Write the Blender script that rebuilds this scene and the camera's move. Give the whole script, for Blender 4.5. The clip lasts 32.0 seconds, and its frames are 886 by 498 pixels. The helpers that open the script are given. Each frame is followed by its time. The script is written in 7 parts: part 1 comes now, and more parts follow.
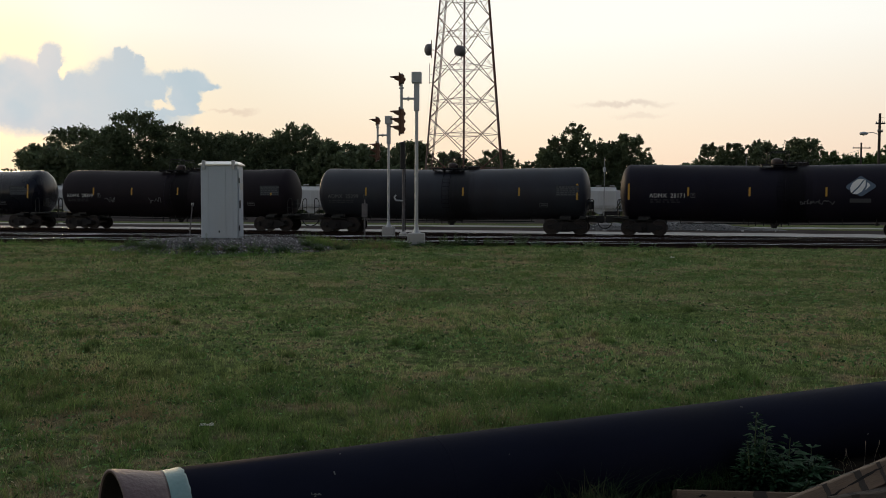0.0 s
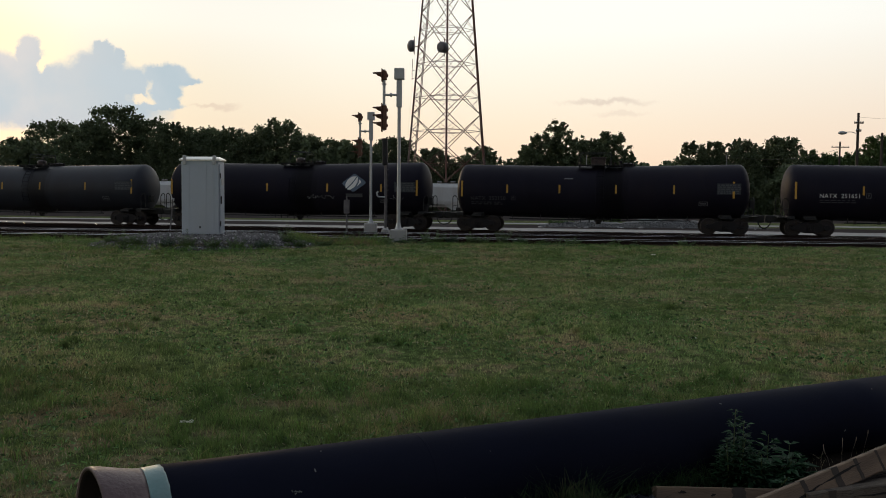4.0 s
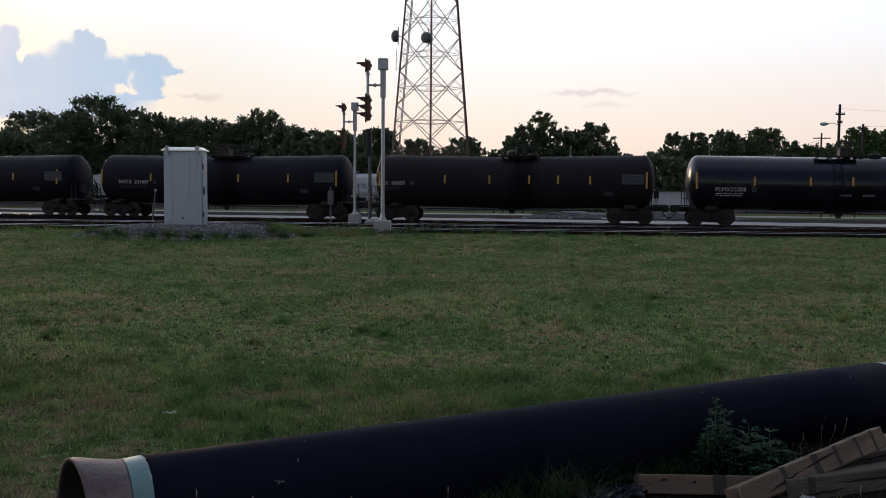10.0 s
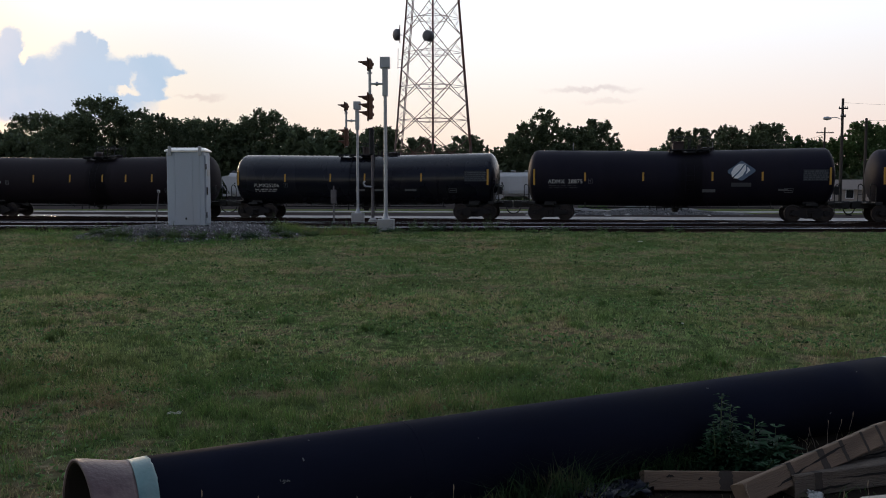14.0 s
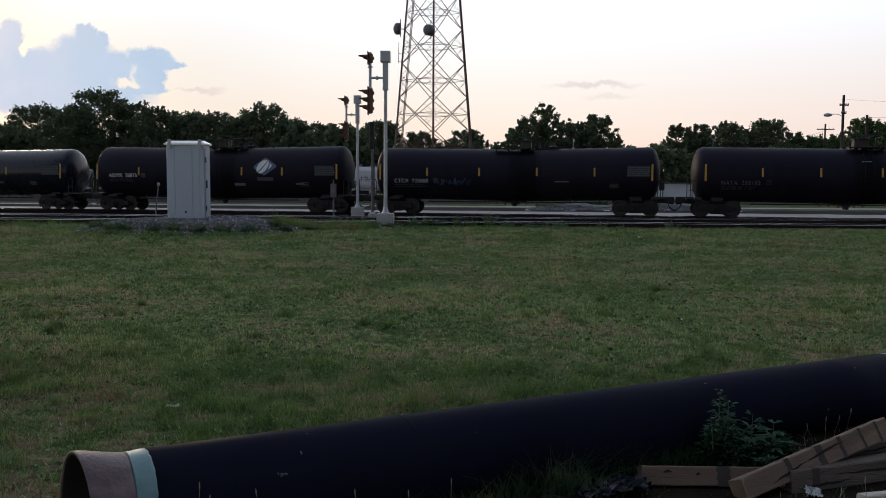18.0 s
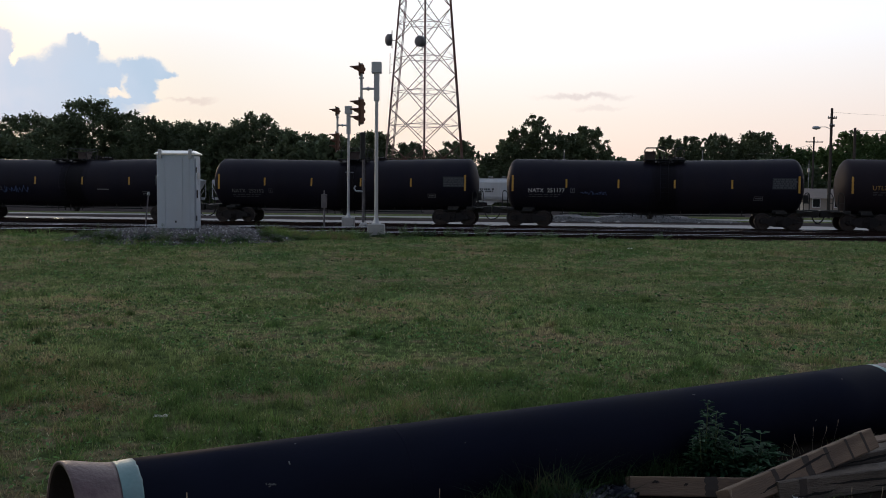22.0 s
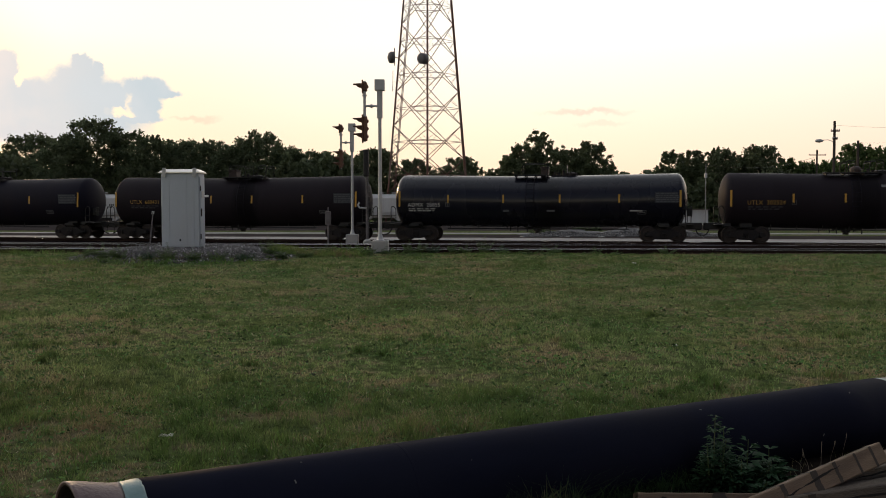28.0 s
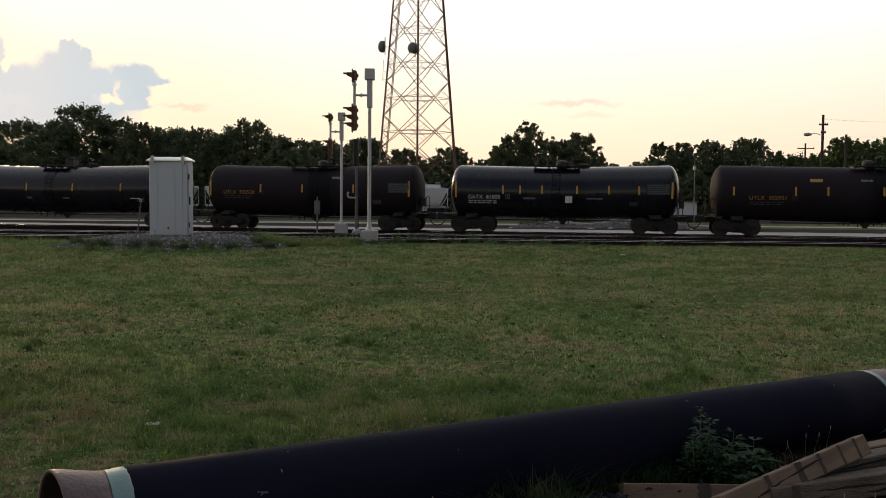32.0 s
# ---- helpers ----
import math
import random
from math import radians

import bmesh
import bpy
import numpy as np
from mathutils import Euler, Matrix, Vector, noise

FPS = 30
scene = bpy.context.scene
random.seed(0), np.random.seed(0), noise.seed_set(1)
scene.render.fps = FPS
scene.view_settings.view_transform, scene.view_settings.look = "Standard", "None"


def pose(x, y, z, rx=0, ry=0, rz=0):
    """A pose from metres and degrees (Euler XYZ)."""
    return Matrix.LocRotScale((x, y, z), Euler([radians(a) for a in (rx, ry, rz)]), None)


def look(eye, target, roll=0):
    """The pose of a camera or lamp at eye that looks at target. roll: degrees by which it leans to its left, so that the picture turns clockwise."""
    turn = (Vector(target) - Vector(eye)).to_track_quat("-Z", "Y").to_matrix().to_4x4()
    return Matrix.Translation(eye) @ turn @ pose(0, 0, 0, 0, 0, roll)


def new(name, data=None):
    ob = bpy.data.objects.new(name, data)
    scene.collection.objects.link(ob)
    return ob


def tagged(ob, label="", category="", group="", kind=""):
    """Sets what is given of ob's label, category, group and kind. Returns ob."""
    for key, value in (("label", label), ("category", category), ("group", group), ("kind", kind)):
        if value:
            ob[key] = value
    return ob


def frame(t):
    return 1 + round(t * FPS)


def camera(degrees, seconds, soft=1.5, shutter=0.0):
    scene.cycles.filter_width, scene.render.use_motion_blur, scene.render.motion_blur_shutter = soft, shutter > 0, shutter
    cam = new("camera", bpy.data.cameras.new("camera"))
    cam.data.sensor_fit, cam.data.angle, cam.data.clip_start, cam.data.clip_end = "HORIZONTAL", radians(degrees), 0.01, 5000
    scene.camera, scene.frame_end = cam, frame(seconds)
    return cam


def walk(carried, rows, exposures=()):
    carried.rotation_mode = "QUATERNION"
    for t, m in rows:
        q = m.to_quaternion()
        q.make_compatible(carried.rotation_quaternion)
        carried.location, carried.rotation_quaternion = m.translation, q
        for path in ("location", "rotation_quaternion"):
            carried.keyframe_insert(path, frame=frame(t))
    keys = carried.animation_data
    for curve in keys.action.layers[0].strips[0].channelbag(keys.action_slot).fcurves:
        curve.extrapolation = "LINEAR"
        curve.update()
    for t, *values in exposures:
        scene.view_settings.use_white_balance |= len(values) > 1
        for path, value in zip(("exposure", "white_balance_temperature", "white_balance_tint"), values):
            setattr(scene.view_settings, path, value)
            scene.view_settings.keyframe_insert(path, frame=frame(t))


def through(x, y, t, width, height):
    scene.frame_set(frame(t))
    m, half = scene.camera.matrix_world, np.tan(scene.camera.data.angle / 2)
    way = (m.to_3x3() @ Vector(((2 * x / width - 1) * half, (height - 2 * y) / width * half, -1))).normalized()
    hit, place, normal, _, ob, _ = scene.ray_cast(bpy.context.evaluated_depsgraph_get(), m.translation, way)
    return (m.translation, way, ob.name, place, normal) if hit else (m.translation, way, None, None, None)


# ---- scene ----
cam = camera(54.58, 32.0, soft=0.95)
walk(cam, [
    (0, pose(-0.0099, -0.0094, 1.7069, 86.985, -0.240, 2.244)),
    (0.5, pose(-0.0103, -0.0080, 1.7071, 86.901, -0.132, 2.263)),
    (1, pose(-0.0128, -0.0059, 1.7080, 86.753, -0.090, 2.161)),
    (1.5, pose(-0.0144, -0.0031, 1.7083, 86.763, -0.033, 2.065)),
    (2, pose(-0.0121, -0.0020, 1.7085, 86.660, -0.090, 1.645)),
    (2.5, pose(-0.0093, -0.0025, 1.7087, 86.540, -0.232, 1.158)),
    (3, pose(-0.0090, -0.0037, 1.7088, 86.675, -0.415, 1.117)),
    (3.5, pose(-0.0097, -0.0051, 1.7090, 86.791, -0.583, 1.120)),
    (5.5, pose(-0.0038, -0.0036, 1.7088, 86.634, -0.108, 0.883)),
    (6, pose(-0.0032, -0.0058, 1.7090, 86.778, 0.004, 1.001)),
    (6.5, pose(-0.0021, -0.0078, 1.7086, 86.877, -0.003, 0.808)),
    (7, pose(-0.0016, -0.0070, 1.7077, 86.841, -0.175, 0.425)),
    (7.5, pose(-0.0018, -0.0039, 1.7061, 86.503, -0.281, 0.117)),
    (8, pose(-0.0015, -0.0016, 1.7041, 86.223, -0.280, 0.108)),
    (8.5, pose(-0.0009, -0.0018, 1.7030, 86.223, -0.294, 0.102)),
    (9, pose(-0.0009, -0.0032, 1.7026, 86.237, -0.336, 0.104)),
    (9.5, pose(-0.0009, -0.0048, 1.7027, 86.179, -0.450, -0.031)),
    (10, pose(-0.0009, -0.0060, 1.7029, 86.168, -0.521, 0.024)),
    (10.5, pose(-0.0004, -0.0050, 1.7025, 86.161, -0.551, -0.006)),
    (11, pose(0.0002, -0.0040, 1.7017, 86.070, -0.519, -0.247)),
    (11.5, pose(0.0008, -0.0048, 1.7013, 86.104, -0.520, -0.328)),
    (12, pose(0.0012, -0.0063, 1.7014, 86.151, -0.604, -0.476)),
    (12.5, pose(0.0009, -0.0052, 1.7017, 86.191, -0.442, -0.196)),
    (13, pose(0.0001, -0.0008, 1.7011, 86.173, -0.189, 0.013)),
    (13.5, pose(-0.0004, 0.0031, 1.7004, 86.111, -0.105, 0.062)),
    (14, pose(-0.0002, 0.0036, 1.7002, 86.048, 0.021, 0.222)),
    (14.5, pose(0.0000, 0.0029, 1.7006, 85.997, 0.024, 0.018)),
    (16.5, pose(0.0016, 0.0022, 1.6993, 86.010, -0.297, -0.282)),
    (17, pose(0.0017, 0.0028, 1.6989, 85.962, -0.232, 0.133)),
    (17.5, pose(0.0025, 0.0043, 1.6981, 85.889, -0.111, 0.269)),
    (18, pose(0.0029, 0.0072, 1.6970, 85.691, -0.292, 0.219)),
    (18.5, pose(0.0024, 0.0086, 1.6968, 85.553, -0.482, -0.169)),
    (19, pose(0.0020, 0.0089, 1.6967, 85.381, -0.642, -0.343)),
    (19.5, pose(0.0022, 0.0090, 1.6964, 85.353, -0.633, -0.205)),
    (20, pose(0.0030, 0.0081, 1.6960, 85.419, -0.748, -0.303)),
    (20.5, pose(0.0048, 0.0071, 1.6954, 85.509, -0.827, -0.596)),
    (21, pose(0.0078, 0.0046, 1.6945, 85.548, -0.876, -0.848)),
    (21.5, pose(0.0098, -0.0006, 1.6948, 85.849, -0.778, -0.821)),
    (22, pose(0.0108, -0.0069, 1.6964, 86.414, -0.510, -0.386)),
    (22.5, pose(0.0119, -0.0129, 1.6984, 87.094, -0.020, -0.026)),
    (23, pose(0.0122, -0.0156, 1.6993, 87.359, 0.167, 0.165)),
    (23.5, pose(0.0115, -0.0132, 1.6994, 87.203, 0.101, 0.038)),
    (24, pose(0.0083, -0.0067, 1.6993, 87.093, -0.118, -0.399)),
    (24.5, pose(0.0053, -0.0029, 1.6993, 87.035, -0.345, -0.653)),
    (25, pose(0.0048, -0.0023, 1.6994, 86.944, -0.505, -0.783)),
    (25.5, pose(0.0060, -0.0029, 1.6995, 86.870, -0.522, -1.066)),
    (27.5, pose(0.0104, -0.0130, 1.7002, 87.342, -0.259, -0.445)),
    (28, pose(0.0075, -0.0089, 1.6997, 87.487, -0.015, -0.142)),
    (28.5, pose(0.0060, -0.0062, 1.6993, 87.577, 0.089, 0.042)),
    (29, pose(0.0066, -0.0062, 1.6990, 87.473, 0.068, -0.061)),
    (29.5, pose(0.0094, -0.0077, 1.6988, 87.226, -0.132, -0.567)),
    (30, pose(0.0122, -0.0078, 1.6983, 87.051, -0.217, -0.638)),
    (30.5, pose(0.0131, -0.0047, 1.6974, 86.950, -0.218, -0.690)),
    (31, pose(0.0124, -0.0019, 1.6972, 86.893, -0.363, -0.756)),
    (31.5, pose(0.0117, -0.0018, 1.6977, 86.912, -0.453, -0.651)),
    (32, pose(0.0121, -0.0030, 1.6982, 86.843, -0.493, -0.844)),
], exposures=[
    (0, -0.07, 6500, 9), (7.3, -0.05, 6500, 9), (8.0, 0.0, 5850, 14), (21.9, 0.0, 5800, 14), (22.7, 0.16, 6950, 13.8), (32, 0.15, 6950, 13.8)])

# ---- daylight: low evening sun behind a bank of cloud ----
SUN_AZ, SUN_EL = -0.505, 0.138

# lobes of the cloud bank: azimuth, elevation, half width, half height, in radians
CLOUD = [(-0.3975, 0.1227, 0.0326, 0.0343), (-0.4348, 0.1092, 0.0477, 0.0311), (-0.4644, 0.1450, 0.0146, 0.0201), (-0.3602, 0.1204, 0.0160, 0.0167),
         (-0.3784, 0.1490, 0.0087, 0.0086), (-0.3958, 0.1554, 0.0117, 0.0086), (-0.3283, 0.1332, 0.0247, 0.0133), (-0.3085, 0.1299, 0.0152, 0.0063),
         (-0.3286, 0.1140, 0.0137, 0.0170), (-0.3416, 0.1002, 0.0314, 0.0056), (-0.4244, 0.0922, 0.0914, 0.0205), (-0.4967, 0.1103, 0.0418, 0.0392)]


def world_sky():
    w = bpy.data.worlds.new("evening_sky")
    scene.world = w
    w.use_nodes = True
    nt = w.node_tree
    n, l = nt.nodes, nt.links
    n.clear()

    def math_node(op, a, b=None, c=None):
        k = n.new("ShaderNodeMath")
        k.operation = op
        for i, v in enumerate((a, b, c)):
            if v is None:
                continue
            if isinstance(v, (int, float)):
                k.inputs[i].default_value = v
            else:
                l.new(v, k.inputs[i])
        return k.outputs[0]

    def span(v, a, b, c=0.0, d=1.0):
        k = n.new("ShaderNodeMapRange")
        k.interpolation_type = "SMOOTHSTEP"
        l.new(v, k.inputs[0])
        for i, x in enumerate((a, b, c, d)):
            k.inputs[i + 1].default_value = x
        return k.outputs[0]

    def blend(f, a, b):
        k = n.new("ShaderNodeMix")
        k.data_type = "RGBA"
        l.new(f, k.inputs[0])
        for i, v in ((6, a), (7, b)):
            if isinstance(v, tuple):
                k.inputs[i].default_value = (*v, 1)
            else:
                l.new(v, k.inputs[i])
        return k.outputs[2]

    co = n.new("ShaderNodeTexCoord")
    sep = n.new("ShaderNodeSeparateXYZ")
    l.new(co.outputs["Generated"], sep.inputs[0])
    az = math_node("ARCTAN2", sep.outputs[0], sep.outputs[1])
    el = math_node("ARCSINE", sep.outputs[2])
    away = math_node("ABSOLUTE", math_node("SUBTRACT", az, SUN_AZ))
    # clear sky
    sky = n.new("ShaderNodeTexSky")
    sky.sky_type, sky.sun_disc = "NISHITA", False
    sky.sun_elevation, sky.sun_rotation = SUN_EL, SUN_AZ
    sky.air_density, sky.dust_density, sky.ozone_density = 1.0, 2.0, 1.0
    clear = n.new("ShaderNodeBackground")
    clear.inputs["Strength"].default_value = 0.05
    # thin lit haze over the whole western sky, dimmer overhead and in the east
    ramp = n.new("ShaderNodeValToRGB")
    l.new(math_node("MULTIPLY", math_node("MAXIMUM", el, 0.0), 0.6366), ramp.inputs[0])
    e = ramp.color_ramp.elements
    e[0].position, e[0].color = 0.0, (0.98, 0.76, 0.60, 1)
    e[1].position, e[1].color = 1.0, (0.42, 0.48, 0.55, 1)
    for p, c in ((0.03, (1.03, 0.83, 0.69)), (0.055, (1.07, 0.93, 0.77)), (0.085, (1.14, 1.07, 0.93)), (0.12, (1.22, 1.20, 1.11)), (0.22, (1.16, 1.16, 1.14)), (0.45, (0.66, 0.70, 0.73))):
        e.new(p).color = (*c, 1)
    haze = blend(math_node("MULTIPLY", span(away, 0.9, 2.2), span(el, 1.35, 0.8)), ramp.outputs[0], (0.065, 0.07, 0.115))
    haze = blend(math_node("MULTIPLY", math_node("MULTIPLY", span(az, -0.15, 0.45), span(el, 0.28, 0.02)), 0.62), haze, (0.99, 0.735, 0.645))
    # glow round the hidden sun
    dx, dz = math_node("MULTIPLY", away, 1.0), math_node("SUBTRACT", el, SUN_EL)
    near = math_node("SQRT", math_node("ADD", math_node("MULTIPLY", dx, dx), math_node("MULTIPLY", dz, dz)))
    haze = blend(math_node("MULTIPLY", math_node("MULTIPLY", span(az, -0.12, -0.40), span(el, 0.22, 0.11)), 0.6), haze, (1.05, 0.94, 0.74))
    haze = blend(span(near, 0.11, 0.0, 0.0, 1.0), haze, (1.5, 1.25, 0.80))
    # the same bank of haze thins the bright aureole of the clear sky behind it
    dim = n.new("ShaderNodeMix")
    dim.data_type, dim.blend_type = "RGBA", "MULTIPLY"
    dim.inputs[0].default_value = 1.0
    l.new(sky.outputs[0], dim.inputs[6])
    l.new(span(near, 0.95, 0.20, 1.0, 0.10), dim.inputs[7])
    l.new(dim.outputs[2], clear.inputs[0])
    # cloud bank
    pos = n.new("ShaderNodeCombineXYZ")
    l.new(az, pos.inputs[0])
    l.new(el, pos.inputs[1])
    nz = n.new("ShaderNodeTexNoise")
    nz.inputs["Scale"].default_value, nz.inputs["Detail"].default_value, nz.inputs["Roughness"].default_value = 36, 8, 0.62
    l.new(pos.outputs[0], nz.inputs[0])
    off = n.new("ShaderNodeVectorMath")
    off.operation = "MULTIPLY_ADD"
    off.inputs[1].default_value, off.inputs[2].default_value = (0.032, 0.030, 0), (-0.016, -0.015, 0)
    l.new(nz.outputs["Color"], off.inputs[0])
    warp = n.new("ShaderNodeVectorMath")
    l.new(pos.outputs[0], warp.inputs[0])
    l.new(off.outputs[0], warp.inputs[1])

    def lobe(a, b, rx, ry):
        s = n.new("ShaderNodeVectorMath")
        s.operation = "SUBTRACT"
        s.inputs[1].default_value = (a, b, 0)
        l.new(warp.outputs[0], s.inputs[0])
        m = n.new("ShaderNodeVectorMath")
        m.operation = "MULTIPLY"
        m.inputs[1].default_value = (1 / rx, 1 / ry, 0)
        l.new(s.outputs[0], m.inputs[0])
        ln = n.new("ShaderNodeVectorMath")
        ln.operation = "LENGTH"
        l.new(m.outputs[0], ln.inputs[0])
        return ln.outputs["Value"]

    d = lobe(*CLOUD[0])
    for c in CLOUD[1:]:
        d = math_node("SMOOTH_MIN", d, lobe(*c), 0.3)
    hole = span(math_node("MINIMUM", lobe(-0.3535, 0.1076, 0.0105, 0.0042), lobe(-0.4504, 0.1403, 0.0052, 0.0100)), 1.2, 0.6)
    cover = math_node("MULTIPLY", span(d, 1.22, 0.80), math_node("SUBTRACT", 1.0, math_node("MULTIPLY", hole, 0.9)))
    soft = n.new("ShaderNodeTexNoise")
    soft.inputs["Scale"].default_value, soft.inputs["Detail"].default_value = 14, 4
    l.new(pos.outputs[0], soft.inputs[0])
    tone = blend(span(az, -0.56, -0.30), (1.02, 0.93, 0.88), (0.62, 0.74, 0.81))
    tone = blend(span(soft.outputs[0], 0.35, 0.75), tone, (0.72, 0.80, 0.85))
    tone = blend(span(el, 0.10, 0.02), tone, (0.78, 0.74, 0.78))
    # thin pink streaks low in the west
    sky_col = haze
    for a, b, rx, ry, k in ((0.167, 0.112, 0.050, 0.004, 0.5), (0.182, 0.0985, 0.030, 0.003, 0.25), (-0.276, 0.1024, 0.024, 0.0032, 0.35)):
        f = math_node("MULTIPLY", span(lobe(a, b, rx, ry), 1.4, 0.3), k)
        sky_col = blend(f, sky_col, (0.60, 0.46, 0.45))
    veil = n.new("ShaderNodeBackground")
    veil.inputs["Strength"].default_value = 0.77
    l.new(sky_col, veil.inputs[0])
    open_sky = n.new("ShaderNodeAddShader")
    l.new(clear.outputs[0], open_sky.inputs[0])
    l.new(veil.outputs[0], open_sky.inputs[1])
    bank = n.new("ShaderNodeBackground")
    bank.inputs["Strength"].default_value = 0.84
    l.new(tone, bank.inputs[0])
    both = n.new("ShaderNodeMixShader")
    l.new(cover, both.inputs[0])
    l.new(open_sky.outputs[0], both.inputs[1])
    l.new(bank.outputs[0], both.inputs[2])
    out = n.new("ShaderNodeOutputWorld")
    l.new(both.outputs[0], out.inputs[0])


world_sky()
sun = new("sun", bpy.data.lights.new("sun", "SUN"))
sun.data.energy, sun.data.angle, sun.data.color = 0.7, radians(10.0), (1.0, 0.72, 0.42)
sun.matrix_world = look((0, 0, 60), Vector((0, 0, 60)) - Vector((math.sin(SUN_AZ) * math.cos(SUN_EL), math.cos(SUN_AZ) * math.cos(SUN_EL), math.sin(SUN_EL))))

# ---- materials ----
MATS = {}


def material(name, color, rough=0.6, metal=0.0, vary=0.25, scale=6.0, fine=60.0, bump=0.1, dirt=None, dirt_amount=0.35,
             stretch=(1, 1, 1), random_tint=0.0, spec=0.5, coat=0.0):
    """A surface with two scales of variation and fine relief."""
    if name in MATS:
        return MATS[name]
    m = bpy.data.materials.new(name)
    m.use_nodes = True
    nt = m.node_tree
    n, l = nt.nodes, nt.links
    b = n["Principled BSDF"]
    b.inputs["Metallic"].default_value = metal
    b.inputs["Specular IOR Level"].default_value = spec
    b.inputs["Coat Weight"].default_value = coat
    co = n.new("ShaderNodeTexCoord")
    mp = n.new("ShaderNodeMapping")
    mp.inputs["Scale"].default_value = stretch
    l.new(co.outputs["Object"], mp.inputs[0])
    big = n.new("ShaderNodeTexNoise")
    big.inputs["Scale"].default_value, big.inputs["Detail"].default_value = scale, 5
    small = n.new("ShaderNodeTexNoise")
    small.inputs["Scale"].default_value, small.inputs["Detail"].default_value = fine, 3
    l.new(mp.outputs[0], big.inputs[0])
    l.new(mp.outputs[0], small.inputs[0])
    ramp = n.new("ShaderNodeMapRange")
    ramp.inputs[1].default_value, ramp.inputs[2].default_value = 0.25, 0.75
    ramp.inputs[3].default_value, ramp.inputs[4].default_value = 1 - vary, 1 + vary
    mixf = n.new("ShaderNodeMath")
    mixf.operation = "MULTIPLY_ADD"
    mixf.inputs[1].default_value, mixf.inputs[2].default_value = 0.4, 0.3
    l.new(small.outputs[0], mixf.inputs[0])
    add = n.new("ShaderNodeMath")
    add.operation = "MULTIPLY_ADD"
    add.inputs[1].default_value = 0.5
    l.new(big.outputs[0], add.inputs[0])
    half = n.new("ShaderNodeMath")
    half.operation = "MULTIPLY"
    half.inputs[1].default_value = 0.5
    l.new(mixf.outputs[0], half.inputs[0])
    l.new(half.outputs[0], add.inputs[2])
    l.new(add.outputs[0], ramp.inputs[0])
    col = n.new("ShaderNodeMix")
    col.data_type, col.blend_type = "RGBA", "MULTIPLY"
    col.inputs[0].default_value = 1.0
    col.inputs[6].default_value = (*color, 1)
    l.new(ramp.outputs[0], col.inputs[7])
    last = col.outputs[2]
    if dirt:
        dn = n.new("ShaderNodeTexNoise")
        dn.inputs["Scale"].default_value, dn.inputs["Detail"].default_value = scale * 0.6, 8
        l.new(mp.outputs[0], dn.inputs[0])
        dr = n.new("ShaderNodeMapRange")
        dr.inputs[1].default_value, dr.inputs[2].default_value = 0.48, 0.72
        dr.inputs[4].default_value = dirt_amount
        l.new(dn.outputs[0], dr.inputs[0])
        dm = n.new("ShaderNodeMix")
        dm.data_type = "RGBA"
        dm.inputs[7].default_value = (*dirt, 1)
        l.new(dr.outputs[0], dm.inputs[0])
        l.new(last, dm.inputs[6])
        last = dm.outputs[2]
    if random_tint:
        oi = n.new("ShaderNodeObjectInfo")
        rr = n.new("ShaderNodeMapRange")
        rr.inputs[3].default_value, rr.inputs[4].default_value = 1 - random_tint, 1 + random_tint
        l.new(oi.outputs["Random"], rr.inputs[0])
        rm = n.new("ShaderNodeMix")
        rm.data_type, rm.blend_type = "RGBA", "MULTIPLY"
        rm.inputs[0].default_value = 1.0
        l.new(last, rm.inputs[6])
        l.new(rr.outputs[0], rm.inputs[7])
        last = rm.outputs[2]
    l.new(last, b.inputs["Base Color"])
    ro = n.new("ShaderNodeMapRange")
    ro.inputs[3].default_value, ro.inputs[4].default_value = max(0.02, rough - 0.12), min(1, rough + 0.12)
    l.new(big.outputs[0], ro.inputs[0])
    l.new(ro.outputs[0], b.inputs["Roughness"])
    if bump:
        bp = n.new("ShaderNodeBump")
        bp.inputs["Strength"].default_value, bp.inputs["Distance"].default_value = bump, 0.02
        l.new(small.outputs[0], bp.inputs["Height"])
        l.new(bp.outputs[0], b.inputs["Normal"])
    MATS[name] = m
    return m


